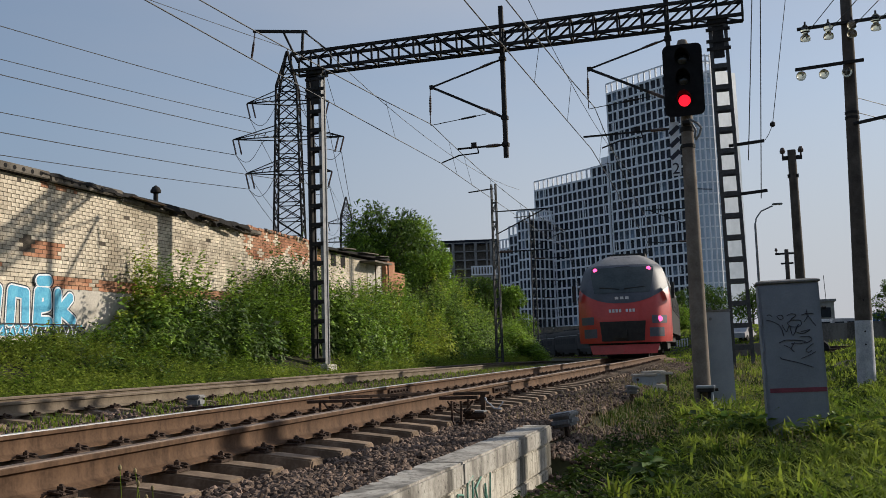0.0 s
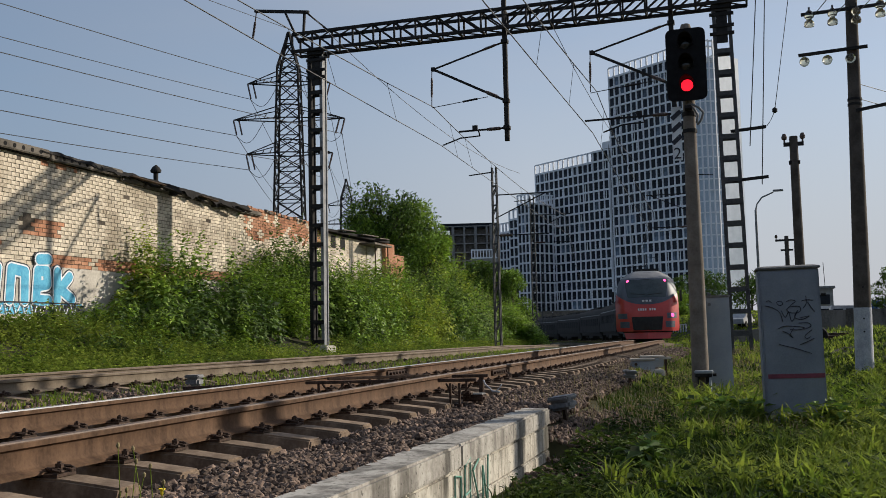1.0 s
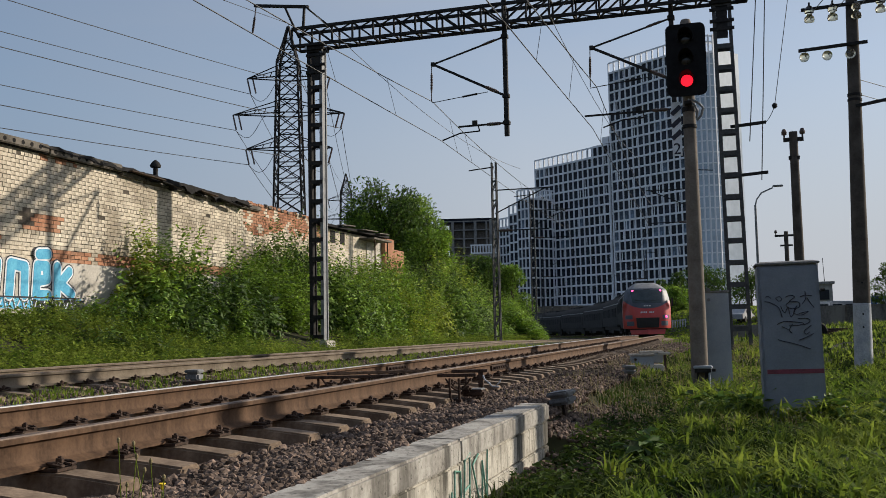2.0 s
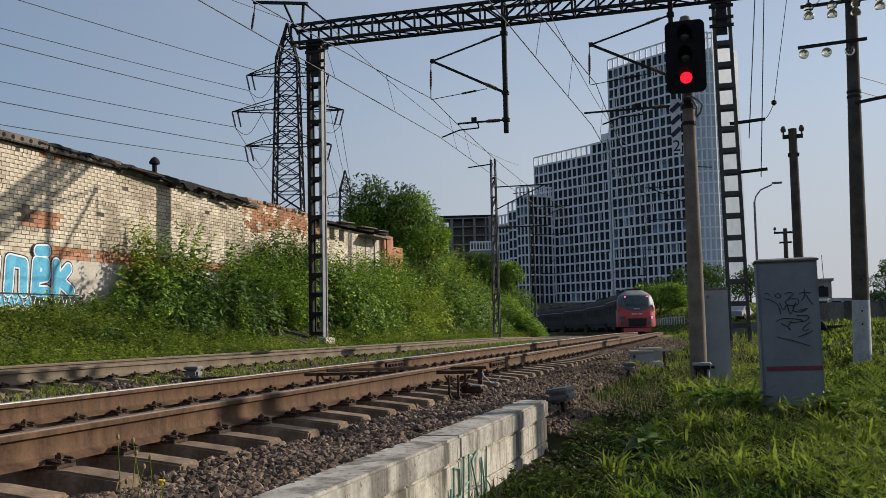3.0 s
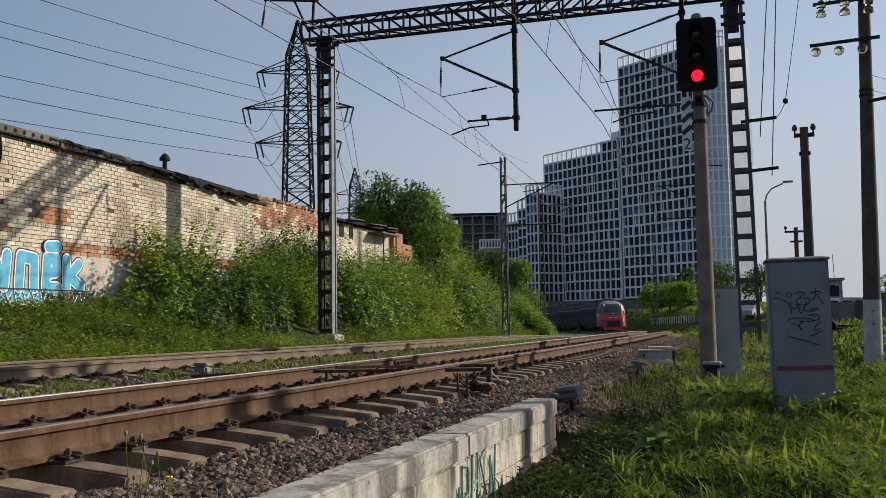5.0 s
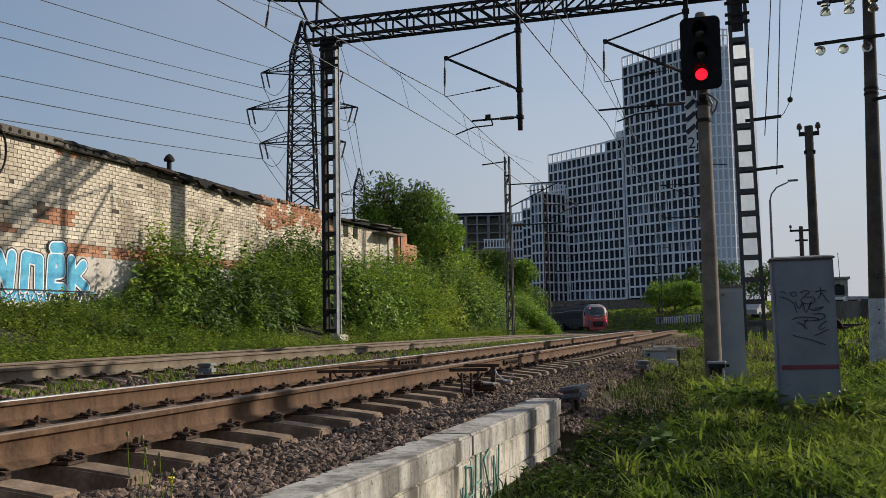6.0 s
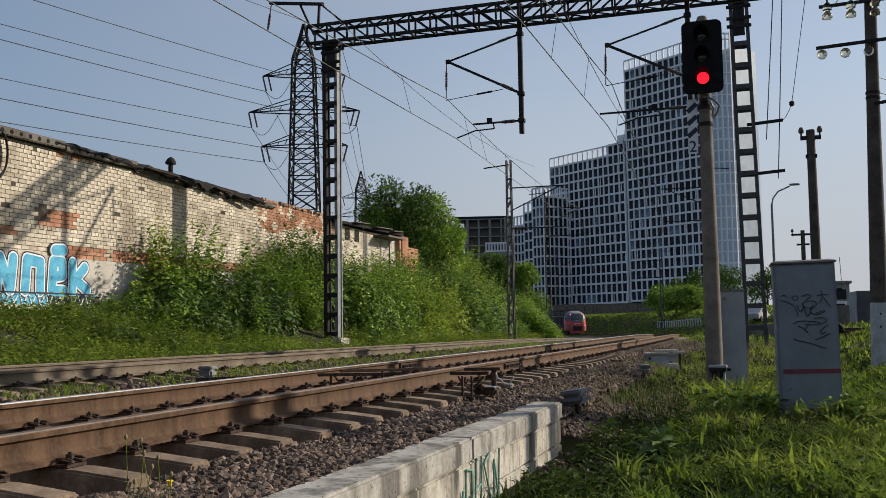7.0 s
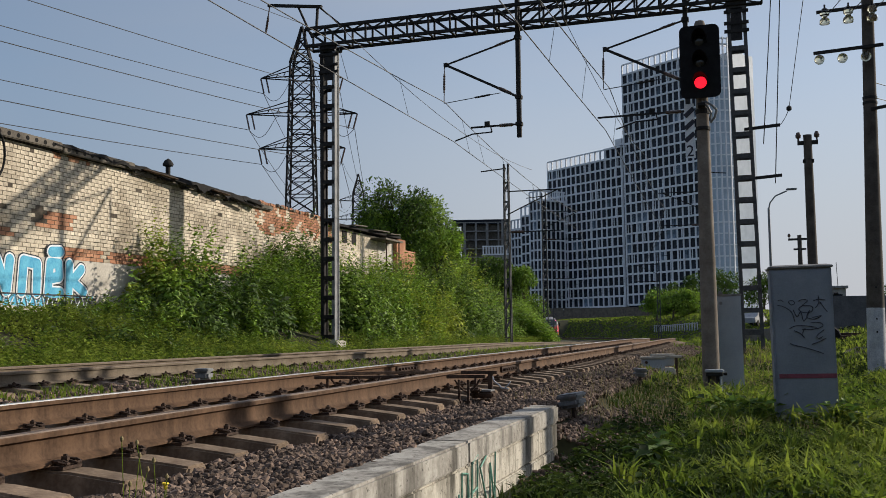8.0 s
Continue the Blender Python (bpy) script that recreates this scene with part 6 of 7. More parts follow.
    stick("coupler_recess", Build().add([(-0.78, -0.005, 0.68), (0.78, -0.005, 0.68), (0.85, 0.0, 1.42), (-0.85, 0.0, 1.42), (-0.7, 0.3, 0.75), (0.7, 0.3, 0.75), (0.7, 0.3, 1.35), (-0.7, 0.3, 1.35)],
                                        [(0, 1, 2, 3), (0, 4, 5, 1), (1, 5, 6, 2), (2, 6, 7, 3), (3, 7, 4, 0)]), "train_black", "black coupler opening", False)
    stick("coupler", Build().box((0, -0.05, 0.95), (0.3, 0.4, 0.3)), "train_black", "", False)
    plough = Build().add([(-1.2, 0.42, 0.2), (0, 0.1, 0.2), (1.2, 0.42, 0.2), (1.3, 0.5, 0.55), (0, 0.15, 0.55), (-1.3, 0.5, 0.55), (-1.1, 0.9, 0.2), (1.1, 0.9, 0.2), (1.2, 0.9, 0.55), (-1.2, 0.9, 0.55)],
                          [(0, 1, 4, 5), (1, 2, 3, 4), (0, 6, 7, 2, 1), (5, 4, 3, 8, 9), (2, 7, 8, 3), (0, 5, 9, 6), (6, 9, 8, 7)])
    # black box added to draw the dark gap above the plough
    stick("gap_filler", Build().box((0, 0.75, 0.6), (2.7, 0.5, 0.12)), "train_black", "dark gap between front and plough, filled in black", False)
    stick("plough", plough, "train_red", "red snow plough below the front", False)
    for s in (-1, 1):
        lamp = stick("headlight", face_patch([s * a for a in steps(0.62, 0.92, 4)], steps(1.32, 1.62, 3), 0.015), "train_mask", "dark headlight housing")
        stick("grille", face_patch([s * a for a in steps(0.56, 0.86, 4)], steps(0.82, 1.16, 3), 0.012), "train_mask")
        p = face_point(s * 0.86 * 0.9, 1.48, 0.04)
        if s > 0:
            part("tail_light", Build().turned([(0.11, 0.05), (0.1, 0.0), (0.03, -0.015)], p, "y", 16), M["tail_lamp"], lamp, "glowing red tail light")
        p = face_point(s * 0.665, 3.42, 0.05)
        stick("marker_light", Build().turned([(0.085, 0.04), (0.075, 0.0), (0.02, -0.01)], p, "y", 14), "tail_lamp", "glowing red marker light")
        stick("mirror", Build().box((s * 1.86, 0.9, 2.55), (0.12, 0.3, 0.62)), "train_black", "black side mirror", False)
    for k in range(8):
        if k == 4:
            continue
        p = face_point(-0.26 + 0.072 * k, 1.82, 0.02)
        stick("number_bar", Build().box(p, (0.085, 0.012, 0.12)), "lettering", "", False)
    for k in range(3):
        p = face_point(-0.11 + 0.11 * k, 2.3, 0.03)
        stick("emblem_bar", Build().box(p, (0.13, 0.012, 0.1)), "lettering", "", False)
    stick("hatch", Build().add([face_point(-0.35, 3.6, 0.03), face_point(0.3, 3.6, 0.03), face_point(0.3, 3.95, 0.03), face_point(-0.35, 3.95, 0.03)], [(0, 1, 2, 3)]), "train_mask", "", False)
    car_shell(t, y0 + 2.9, 10.9, "train_grey")
    for y in (-7.4, 7.4):
        bogie(t, y)
    return t


def middle_car():
    t = thing("train_car", (0, 0, 0), "grey electric train car with a pale stripe and dark windows", "train car", "cars of the train")
    car_shell(t, -10.7, 10.7, "train_grey")
    part("gangway", Build().box((0, -10.95, 2.2), (1.3, 0.5, 2.4)), M["rubber"], t)
    for y in (-7.4, 7.4):
        bogie(t, y)
    return t


TAIL = tail_car()
MIDDLE = [middle_car()]
for i in range(7):
    MIDDLE.append(copy_thing(MIDDLE[0], pose(0, 0, 0)))


def box_truck():
    t = thing("box_truck", (0, 0, 0), "dark box truck backing along the road behind the poles", "truck")
    part("cargo_box", Build().box((0.6, 0, 1.5), (5.2, 2.2, 1.75)), M["truck_dark"], t, bevel=0.04)
    part("cab", Build().box((4.1, 0, 1.35), (1.7, 2.2, 1.7)), M["truck_grey"], t, bevel=0.12)
    part("rear_door", Build().box((-2.03, 0, 1.5), (0.06, 2.16, 1.7)), M["truck_grey"], t)
    part("chassis", Build().box((1.6, 0, 0.62), (6.6, 0.9, 0.2)), M["train_black"], t)
    part("cab_window", Build().box((4.3, 0, 1.75), (0.9, 2.24, 0.6)), M["pane"], t)
    for x in (-0.6, 4.0):
        for s in (-1, 1):
            part("wheel", Build().cyl((x, s * 1.0 - 0.14, 0.4), (x, s * 1.0 + 0.14, 0.4), 0.4, n=16), M["rubber"], t)
    return t


TRUCK = box_truck()


def motions():
    # the train draws away round the bend
    for k, ob in enumerate([TAIL] + MIDDLE):
        rows = []
        for i in range(33):
            sec = i * 0.25
            s = 7.8 + 17.755 * sec + 0.138 * sec * sec + 10.4 + 21.9 * k
            p, a = along(s, -0.2)
            rows.append((sec, pose(p.x, p.y, p.z, 0, 0, math.degrees(a))))
        walk(ob, rows)
    # a truck comes in along the road
    walk(TRUCK, [(sec, pose(6.0 + (7.5 - sec) * 1.5, 57.5, -0.35, 0, 0, 4)) for sec in (0, 1, 2, 3, 4, 5, 6, 7, 8)])


# ---- crushed stone ----
def stones(name, count, x0, x1, y0, y1, size, label, lift=0.0, power=1.0, skip=None):
    """Loose angular stones, thicker towards y0."""
    t = (1 + 5 ** 0.5) / 2
    ico = np.array([(-1, t, 0), (1, t, 0), (-1, -t, 0), (1, -t, 0), (0, -1, t), (0, 1, t), (0, -1, -t), (0, 1, -t), (t, 0, -1), (t, 0, 1), (-t, 0, -1), (-t, 0, 1)]) / 1.9
    tri = np.array([(0, 11, 5), (0, 5, 1), (0, 1, 7), (0, 7, 10), (0, 10, 11), (1, 5, 9), (5, 11, 4), (11, 10, 2), (10, 7, 6), (7, 1, 8),
                    (3, 9, 4), (3, 4, 2), (3, 2, 6), (3, 6, 8), (3, 8, 9), (4, 9, 5), (2, 4, 11), (6, 2, 10), (8, 6, 7), (9, 8, 1)])
    xs = rng.uniform(x0, x1, count)
    ys = y0 + (y1 - y0) * rng.random(count) ** power
    keep = []
    for x, y in zip(xs, ys):
        if skip is None or not skip(x, y):
            keep.append((x - bend(y), y, ground_z(x - bend(y), y) + lift + (0.045 * smooth(-3.3, -2.95, x) if -3.4 < x < -1.9 else 0.0) + rng.uniform(-0.012, 0.02)))
    p = np.array(keep)
    n = len(p)
    s = rng.uniform(size[0], size[1], (n, 1, 1)) * rng.uniform(0.6, 1.35, (n, 1, 3))
    v = ico[None] * rng.uniform(0.8, 1.12, (n, 12, 1)) * s
    a, b = rng.uniform(0, 6.28, n), rng.uniform(0, 6.28, n)
    ca, sa, cb, sb = np.cos(a)[:, None], np.sin(a)[:, None], np.cos(b)[:, None], np.sin(b)[:, None]
    x, y, z = v[..., 0], v[..., 1], v[..., 2]
    x, y = x * ca - y * sa, x * sa + y * ca
    y, z = y * cb - z * sb, y * sb + z * cb
    v = np.stack([x, y, z], -1) + p[:, None]
    f = (tri[None] + (np.arange(n) * 12)[:, None, None]).reshape(-1, 3)
    ob = part(name, raw_mesh(name, v.reshape(-1, 3), f), M["stone"], None)
    return tagged(ob, label, "gravel", kind="stuff")


def under_sleeper(x, y):
    """True on the top of a sleeper of the main track."""
    k = (y - SLEEPER_Y) / 0.543
    return -5.68 < x < -3.0 and abs(k - round(k)) < 0.2


def ballast_bed():
    b = Build()
    prof = [(-2.1, -0.6), (2.2, -0.6), (2.3, -0.36), (1.5, -0.355), (0.75, -0.35), (-0.75, -0.35), (-1.45, -0.33), (-2.1, -0.34)]
    b.sweep(prof, [along(-34 + 2.0 * i) for i in range(60)])
    tagged(part("ballast_bed", b, M["ballast"], None), "bed of dirty brown crushed stone under the sleepers", "ground", kind="structure")


ballast_bed()
stones("ballast_near", 20000, -3.6, -1.98, 3.3, 13.0, (0.016, 0.034), "dirty brown crushed stone beside the sleepers", 0.012, 1.3, under_sleeper)
stones("ballast_far", 9000, -3.6, -1.9, 13.0, 40.0, (0.022, 0.042), "dirty brown crushed stone along the track", 0.012, 1.4, under_sleeper)
stones("ballast_inside", 7000, -5.9, -3.6, 4.0, 26.0, (0.02, 0.04), "dirty brown crushed stone between the rails", 0.012, 1.4, under_sleeper)
stones("ballast_between", 7000, -8.7, -5.6, 8.5, 32.0, (0.02, 0.045), "dark crushed stone between the two tracks", 0.0, 1.3)
stones("spill_end", 1100, -2.3, -1.68, 8.8, 12.0, (0.016, 0.036), "stones spilled round the end of the low wall", 0.0, 1.2)
stones("spill", 1500, -1.74, -0.85, 7.2, 13.5, (0.014, 0.036), "stones spilled at the end of the low wall", 0.0, 1.2)


# ---- leaves and grass ----
def leaf_mesh(name, base, along_v, across, length, width, fold=0.15):
    """Pointed leaves of two quads each; arrays of base points, directions, side directions and sizes."""
    n = len(base)
    l, w = length[:, None], width[:, None]
    up = np.cross(across, along_v)
    p0 = base
    p1 = base + along_v * l * 0.5 + across * w * 0.5 + up * l * fold * 0.4
    p2 = base + along_v * l - up * l * fold
    p3 = base + along_v * l * 0.5 - across * w * 0.5 + up * l * fold * 0.4
    v = np.stack([p0, p1, p2, p3], 1).reshape(-1, 3)
    f = (np.array([[0, 1, 2, 3]]) + (np.arange(n) * 4)[:, None])
    return raw_mesh(name, v, f)


def unit(a):
    return a / np.maximum(np.linalg.norm(a, axis=1, keepdims=True), 1e-6)


def cross_dirs(d):
    return unit(np.cross(d, np.array([[0.05, 0.03, 1.0]]) + rng.normal(0, 0.35, d.shape)))


def bank_height(e, y):
    """Height of the growth on the bank above the soil."""
    h = 0.5 + 0.5 * smooth(19.5, 21.5, y) + 1.25 * smooth(21.0, 24.0, y) + 0.5 * smooth(27, 36, y) + 0.5 * smooth(40, 46, y) - 1.3 * smooth(53, 59, y) - 1.5 * smooth(57, 63, y)
    h *= 0.28 + 0.72 * smooth(11.2, 14.0, -e)
    h *= 1 + 0.46 * lump(e, y, 1.5, 2.0) + 0.3 * lump(e, y, 0.7, 5.0)
    return max(h, 0.15)


def shoots(name, places, leaf, material, label, droop=0.35, gap=0.075):
    """Upright stems set with leaves all the way up."""
    base, dirs, ln, stem = [], [], [], Build()
    for x, y, z, h, *out in places:
        lean = rng.normal(0, 0.12, 2) + (out if out else 0.0)
        m = max(4, int(h / gap))
        for i in range(m):
            f = (i + rng.random()) / m
            if f < 0.12 and rng.random() < 0.5:
                continue
            a = i * 2.4 + rng.random() * 1.2
            base.append((x + lean[0] * h * f * f, y + lean[1] * h * f * f, z + h * f))
            dirs.append((math.cos(a), math.sin(a), 0.25 - (0.5 + 2 * droop) * rng.random() + 0.35 * f))
            ln.append(leaf * (1.25 - 0.55 * f) * rng.uniform(0.6, 1.25))
    base, dirs, ln = np.array(base), unit(np.array(dirs)), np.array(ln)
    me = leaf_mesh(name, base, dirs, cross_dirs(dirs), ln, ln * rng.uniform(0.4, 0.7, len(ln)))
    return tagged(part(name, me, M[material], None), label, "shrubs", kind="stuff")


def clear_of_mast(places):
    """Leaves the gantry's footing free of growth."""
    return [p for p in places if not (abs(p[0] + 12.3) < 1.0 and 24.6 < p[1] < 28.6 and p[3] > 0.3)]


def bank_growth():
    near, kinds = [], {"leaf": [], "leaf_dark": [], "leaf_grey": [], "leaf_gold": []}
    for i in range(360):
        y = 9 + 51 * rng.random() ** 1.1
        e = -11.3 - 4.9 * rng.random() ** 0.8
        # hollows in the growth, where the shade lies deep
        if lump(e, y, 2.3, 17.0) < -0.12 and e < -12.0 and y > 23:
            continue
        top = bank_height(e, y) * rng.uniform(0.62, 1.25) * (1 + 0.35 * lump(e, y, 3.2, 41.0))
        rad = rng.uniform(0.22, 0.5) * (0.5 + 0.35 * top)
        pick = lump(e, y, 3.0, 23.0) + 0.4 * rng.normal() - 0.25 + 0.5 * smooth(29, 37, y)
        group = kinds["leaf_dark" if pick < -0.2 else "leaf_grey" if pick < -0.1 else "leaf_gold" if pick > 0.7 else "leaf"]
        for k in range(int(8 + 7 * top)):
            a, r = rng.uniform(0, 6.28), rng.random() ** 0.6
            cx, cy = e - bend(y) + rad * r * math.cos(a), y + rad * r * math.sin(a)
            h = top * (1.0 - 0.55 * r * r) * rng.uniform(0.75, 1.08)
            group.append((cx, cy, ground_z(cx, cy), h, 0.35 * r * math.cos(a), 0.35 * r * math.sin(a)))
    shoots("bank_shrubs", clear_of_mast(kinds["leaf"]), 0.145, "leaf", "dense green weeds and shrubs covering the bank", gap=0.055)
    shoots("bank_shrubs_pale", clear_of_mast(kinds["leaf_gold"]), 0.15, "leaf_gold", "yellow-green leafy shrubs on the bank", gap=0.055)
    shoots("bank_nettles", clear_of_mast(kinds["leaf_dark"]), 0.15, "leaf_dark", "dark drooping nettles on the bank", droop=0.5, gap=0.06)
    shoots("bank_wormwood", clear_of_mast(kinds["leaf_grey"]), 0.09, "leaf_grey", "fine-leaved grey-green stalks on the bank", droop=0.1, gap=0.032)
    # low rank growth at the near end, below the painted plinth
    for i in range(3600):
        y = 15.5 + 8 * rng.random()
        e = -12.6 - 3.6 * rng.random()
        near.append((e, y, ground_z(e, y), rng.uniform(0.12, 0.34) + 0.25 * (rng.random() < 0.12)))
    for i in range(10000):
        y = 8.5 + 52 * rng.random() ** 1.4
        e = -10.75 - 2.3 * rng.random()
        x = e - bend(y)
        near.append((x, y, ground_z(x, y), rng.uniform(0.15, 0.5)))
    shoots("bank_edge_weeds", clear_of_mast(near), 0.1, "grass", "low bright weeds along the edge of the track", gap=0.05)
    # taller single shrubs against the wall
    tuft = []
    for cx, cy, hh in ((-15.6, 23.4, 2.55), (-15.4, 24.3, 2.7), (-15.5, 28.3, 2.7), (-15.2, 29.5, 2.5), (-14.2, 33.5, 2.9), (-13.8, 36.5, 3.2), (-14.5, 40.0, 3.2), (-14, 44, 3.2), (-13.4, 48.0, 3.0)):
        for k in range(26):
            x, y = cx + rng.normal(0, 0.4), cy + rng.normal(0, 0.55)
            tuft.append((x, y, ground_z(x, y), hh * rng.uniform(0.55, 1.05)))
    shoots("wall_shrubs", tuft, 0.2, "leaf", "taller leafy shrubs in front of the brick wall", droop=0.45, gap=0.06)
    # growth at the end of the bank, sloping down to the bend
    end = []
    for k in range(1500):
        y = rng.uniform(54, 63)
        f = rng.random() ** 0.8
        x = -11.75 - 0.21 * (y - 59.4) - 2.6 * f
        h = min(0.45 + 2.3 * f, 2.3) * rng.uniform(0.6, 1.1)
        end.append((x, y, ground_z(x, y), h))
    shoots("bend_shrubs", end, 0.19, "leaf", "green weeds and shrubs at the end of the bank", gap=0.1)


bank_growth()


def shrub_domes(name, rows, leaf, material, label):
    """Rounded shrubs: leaves lie like thatch on uneven domes, with a looser fringe above; rows of x, y, z, radius, height."""
    base, dirs, side, ln = [], [], [], []
    for x, y, z, rad, h in rows:
        n = int(520 * rad * (rad + h) / (leaf / 0.14) ** 2)
        d = unit(rng.normal(0, 1, (n, 3)) * np.array([[1, 1, 0.9]]))
        d[:, 2] = np.abs(d[:, 2]) - 0.12
        bump = np.array([1 + 0.28 * lump(3 * p[0] + x, 3 * p[1] + y, 1.1, 3 * p[2]) for p in d])[:, None]
        loose = 1 + 0.16 * rng.normal(0, 1, (n, 1)) * (rng.random((n, 1)) < 0.5) - 0.25 * rng.random((n, 1)) ** 2
        base.append(np.array([[x, y, z]]) + d * np.array([[rad, rad, h]]) * bump * loose)
        out = unit(d + rng.normal(0, 0.38, (n, 3)))
        down = unit(np.cross(np.cross(out, np.array([[0.0, 0.02, -1.0]]) + rng.normal(0, 0.45, (n, 3))), out))
        side.append(unit(np.cross(out, down)))
        dirs.append(unit(down + 0.35 * out))
        ln.append(leaf * rng.uniform(0.55, 1.3, n))
    base, dirs, side, ln = (np.concatenate(a) for a in (base, dirs, side, ln))
    me = leaf_mesh(name, base, dirs, side, ln, ln * rng.uniform(0.5, 0.8, len(ln)))
    return tagged(part(name, me, M[material], None), label, "shrubs", kind="stuff")


def bank_domes():
    sets = {"leaf": [], "leaf_dark": [], "leaf_gold": []}
    for i in range(430):
        y = 17.5 + 42 * rng.random() ** 1.05
        e = -11.9 - 4.2 * rng.random() ** 0.9
        if lump(e, y, 2.3, 17.0) < -0.06 or (abs(e + 12.6) < 1.2 and 24.8 < y < 28.8) or (y < 21.5 and e < -13.5):
            continue
        h = bank_height(e, y) * rng.uniform(0.55, 1.05) * (1 + 0.35 * lump(e, y, 3.2, 41.0))
        pick = lump(e, y, 3.0, 23.0) + 0.4 * rng.normal() - 0.2 + 0.55 * smooth(29, 37, y)
        x = e - bend(y)
        sets["leaf_dark" if pick < -0.12 else "leaf_gold" if pick > 0.6 else "leaf"].append((x, y, ground_z(x, y) - 0.05, rng.uniform(0.35, 0.85) * (0.55 + 0.3 * h), h))
    shrub_domes("bank_bushes", sets["leaf"], 0.17, "leaf", "rounded leafy green bushes on the bank")
    shrub_domes("bank_bushes_pale", sets["leaf_gold"], 0.17, "leaf_gold", "rounded yellow-green bushes on the bank")
    shrub_domes("bank_bushes_dark", sets["leaf_dark"], 0.18, "leaf_dark", "rounded dark green bushes on the bank")


bank_domes()


def blades(name, pts, h, w, material, label, category="grass", spread=0.5):
    """Bent blades of two quads each."""
    n = len(pts)
    a = rng.uniform(0, 6.28, n)
    d = np.stack([np.cos(a), np.sin(a), np.zeros(n)], 1)
    s = np.stack([-np.sin(a), np.cos(a), np.zeros(n)], 1) * w[:, None] * 0.5
    hz = np.stack([np.zeros(n), np.zeros(n), h], 1)
    out = d * (h * rng.uniform(0.1, spread, n))[:, None]
    mid, tip = pts + hz * 0.6 + out * 0.4, pts + hz * rng.uniform(0.75, 1.0, n)[:, None] + out * 1.5
    v = np.stack([pts - s, pts + s, mid + s * 0.9, mid - s * 0.9, tip + s * 0.15, tip - s * 0.15], 1).reshape(-1, 3)
    f = np.array([[0, 1, 2, 3], [3, 2, 4, 5]])[None] + (np.arange(n) * 6)[:, None, None]
    return tagged(part(name, raw_mesh(name, v, f.reshape(-1, 4)), M[material], None), label, category, kind="stuff")


def on_ground(xs, ys):
    return np.array([(x, y, ground_z(x, y) - 0.01) for x, y in zip(xs, ys)])


def meadow():
    rows = ((26000, -1.72, 3.2, 5.2, 11.0, 0.06, 0.2, 0.01), (26000, -1.9, 5.0, 11.0, 18.0, 0.07, 0.2, 0.016), (30000, -2.2, 7.0, 18.0, 36.0, 0.1, 0.24, 0.028), (6000, -3.2, 14.0, 36.0, 75.0, 0.2, 0.45, 0.035))
    for k, (n, x0, x1, y0, y1, h0, h1, w) in enumerate(rows):
        xs, ys = rng.uniform(x0, x1, n), rng.uniform(y0, y1, n)
        keep = np.array([lump(x, y, 0.9, 4.0) + 0.5 * lump(x, y, 0.3, 6.0) > -0.35 and not (-2.2 < x < -0.95 + 0.2 * lump(x, y, 0.5, 2.0) and 7.3 < y < 12.3 and rng.random() < 0.93) and not (x < -0.3 and rng.random() < 0.4 * smooth(0.0, -1.2, x) * (1 - smooth(12, 16, y))) and not (y < 8.95 and x < -1.7) for x, y in zip(xs, ys)])
        p = on_ground(xs[keep], ys[keep])
        m = len(p)
        thick = np.array([0.65 + 0.5 * lump(x, y, 1.4, 8.0) for x, y, z in p])
        hs, ws = rng.uniform(h0, h1, m) * np.clip(thick, 0.35, 1.2), np.full(m, w) * rng.uniform(0.6, 1.5, m)
        # shaded patches of the grass are painted by a darker blade colour
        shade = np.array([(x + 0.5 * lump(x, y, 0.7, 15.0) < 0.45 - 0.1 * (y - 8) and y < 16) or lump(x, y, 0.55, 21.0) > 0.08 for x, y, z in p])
        for mask, m_, label in ((~shade, "grass", "uneven sunlit grass and weeds beside the cabinets"), (shade, "weed_shaded", "low weeds with shade painted into their colour")):
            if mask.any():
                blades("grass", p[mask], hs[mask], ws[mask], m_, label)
    n = 5000
    xs, ys = rng.uniform(-2.6, 1.0, n), 10 + 20 * rng.random(n)
    p = on_ground(xs, ys)
    blades("dry_grass", p, rng.uniform(0.1, 0.3, n), np.full(n, 0.006), "dry_grass", "thin dry grass stems among the stones")
    # between the tracks
    n = 9000
    ys = 8.5 + 28 * rng.random(n) ** 1.2
    es = rng.uniform(-8.75, -6.2, n)
    keep = np.array([lump(e, y, 0.8, 3.0) > -0.05 + 0.35 * smooth(-7.0, -6.2, e) for e, y in zip(es, ys)])
    p = on_ground(es[keep] - np.array([bend(y) for y in ys[keep]]), ys[keep])
    m = len(p)
    blades("track_weeds", p, rng.uniform(0.05, 0.17, m), rng.uniform(0.008, 0.02, m), "grass", "short weeds between the two tracks")
    # slope beyond the bend
    n = 34000
    ys = 70 + 160 * rng.random(n)
    es = rng.uniform(2.2, 34, n)
    p = on_ground(es - np.array([bend(y) for y in ys]), ys)
    blades("slope_grass", p, rng.uniform(0.1, 0.26, n), rng.uniform(0.15, 0.4, n), "grass", "sunlit grass on the slope beyond the bend")


meadow()


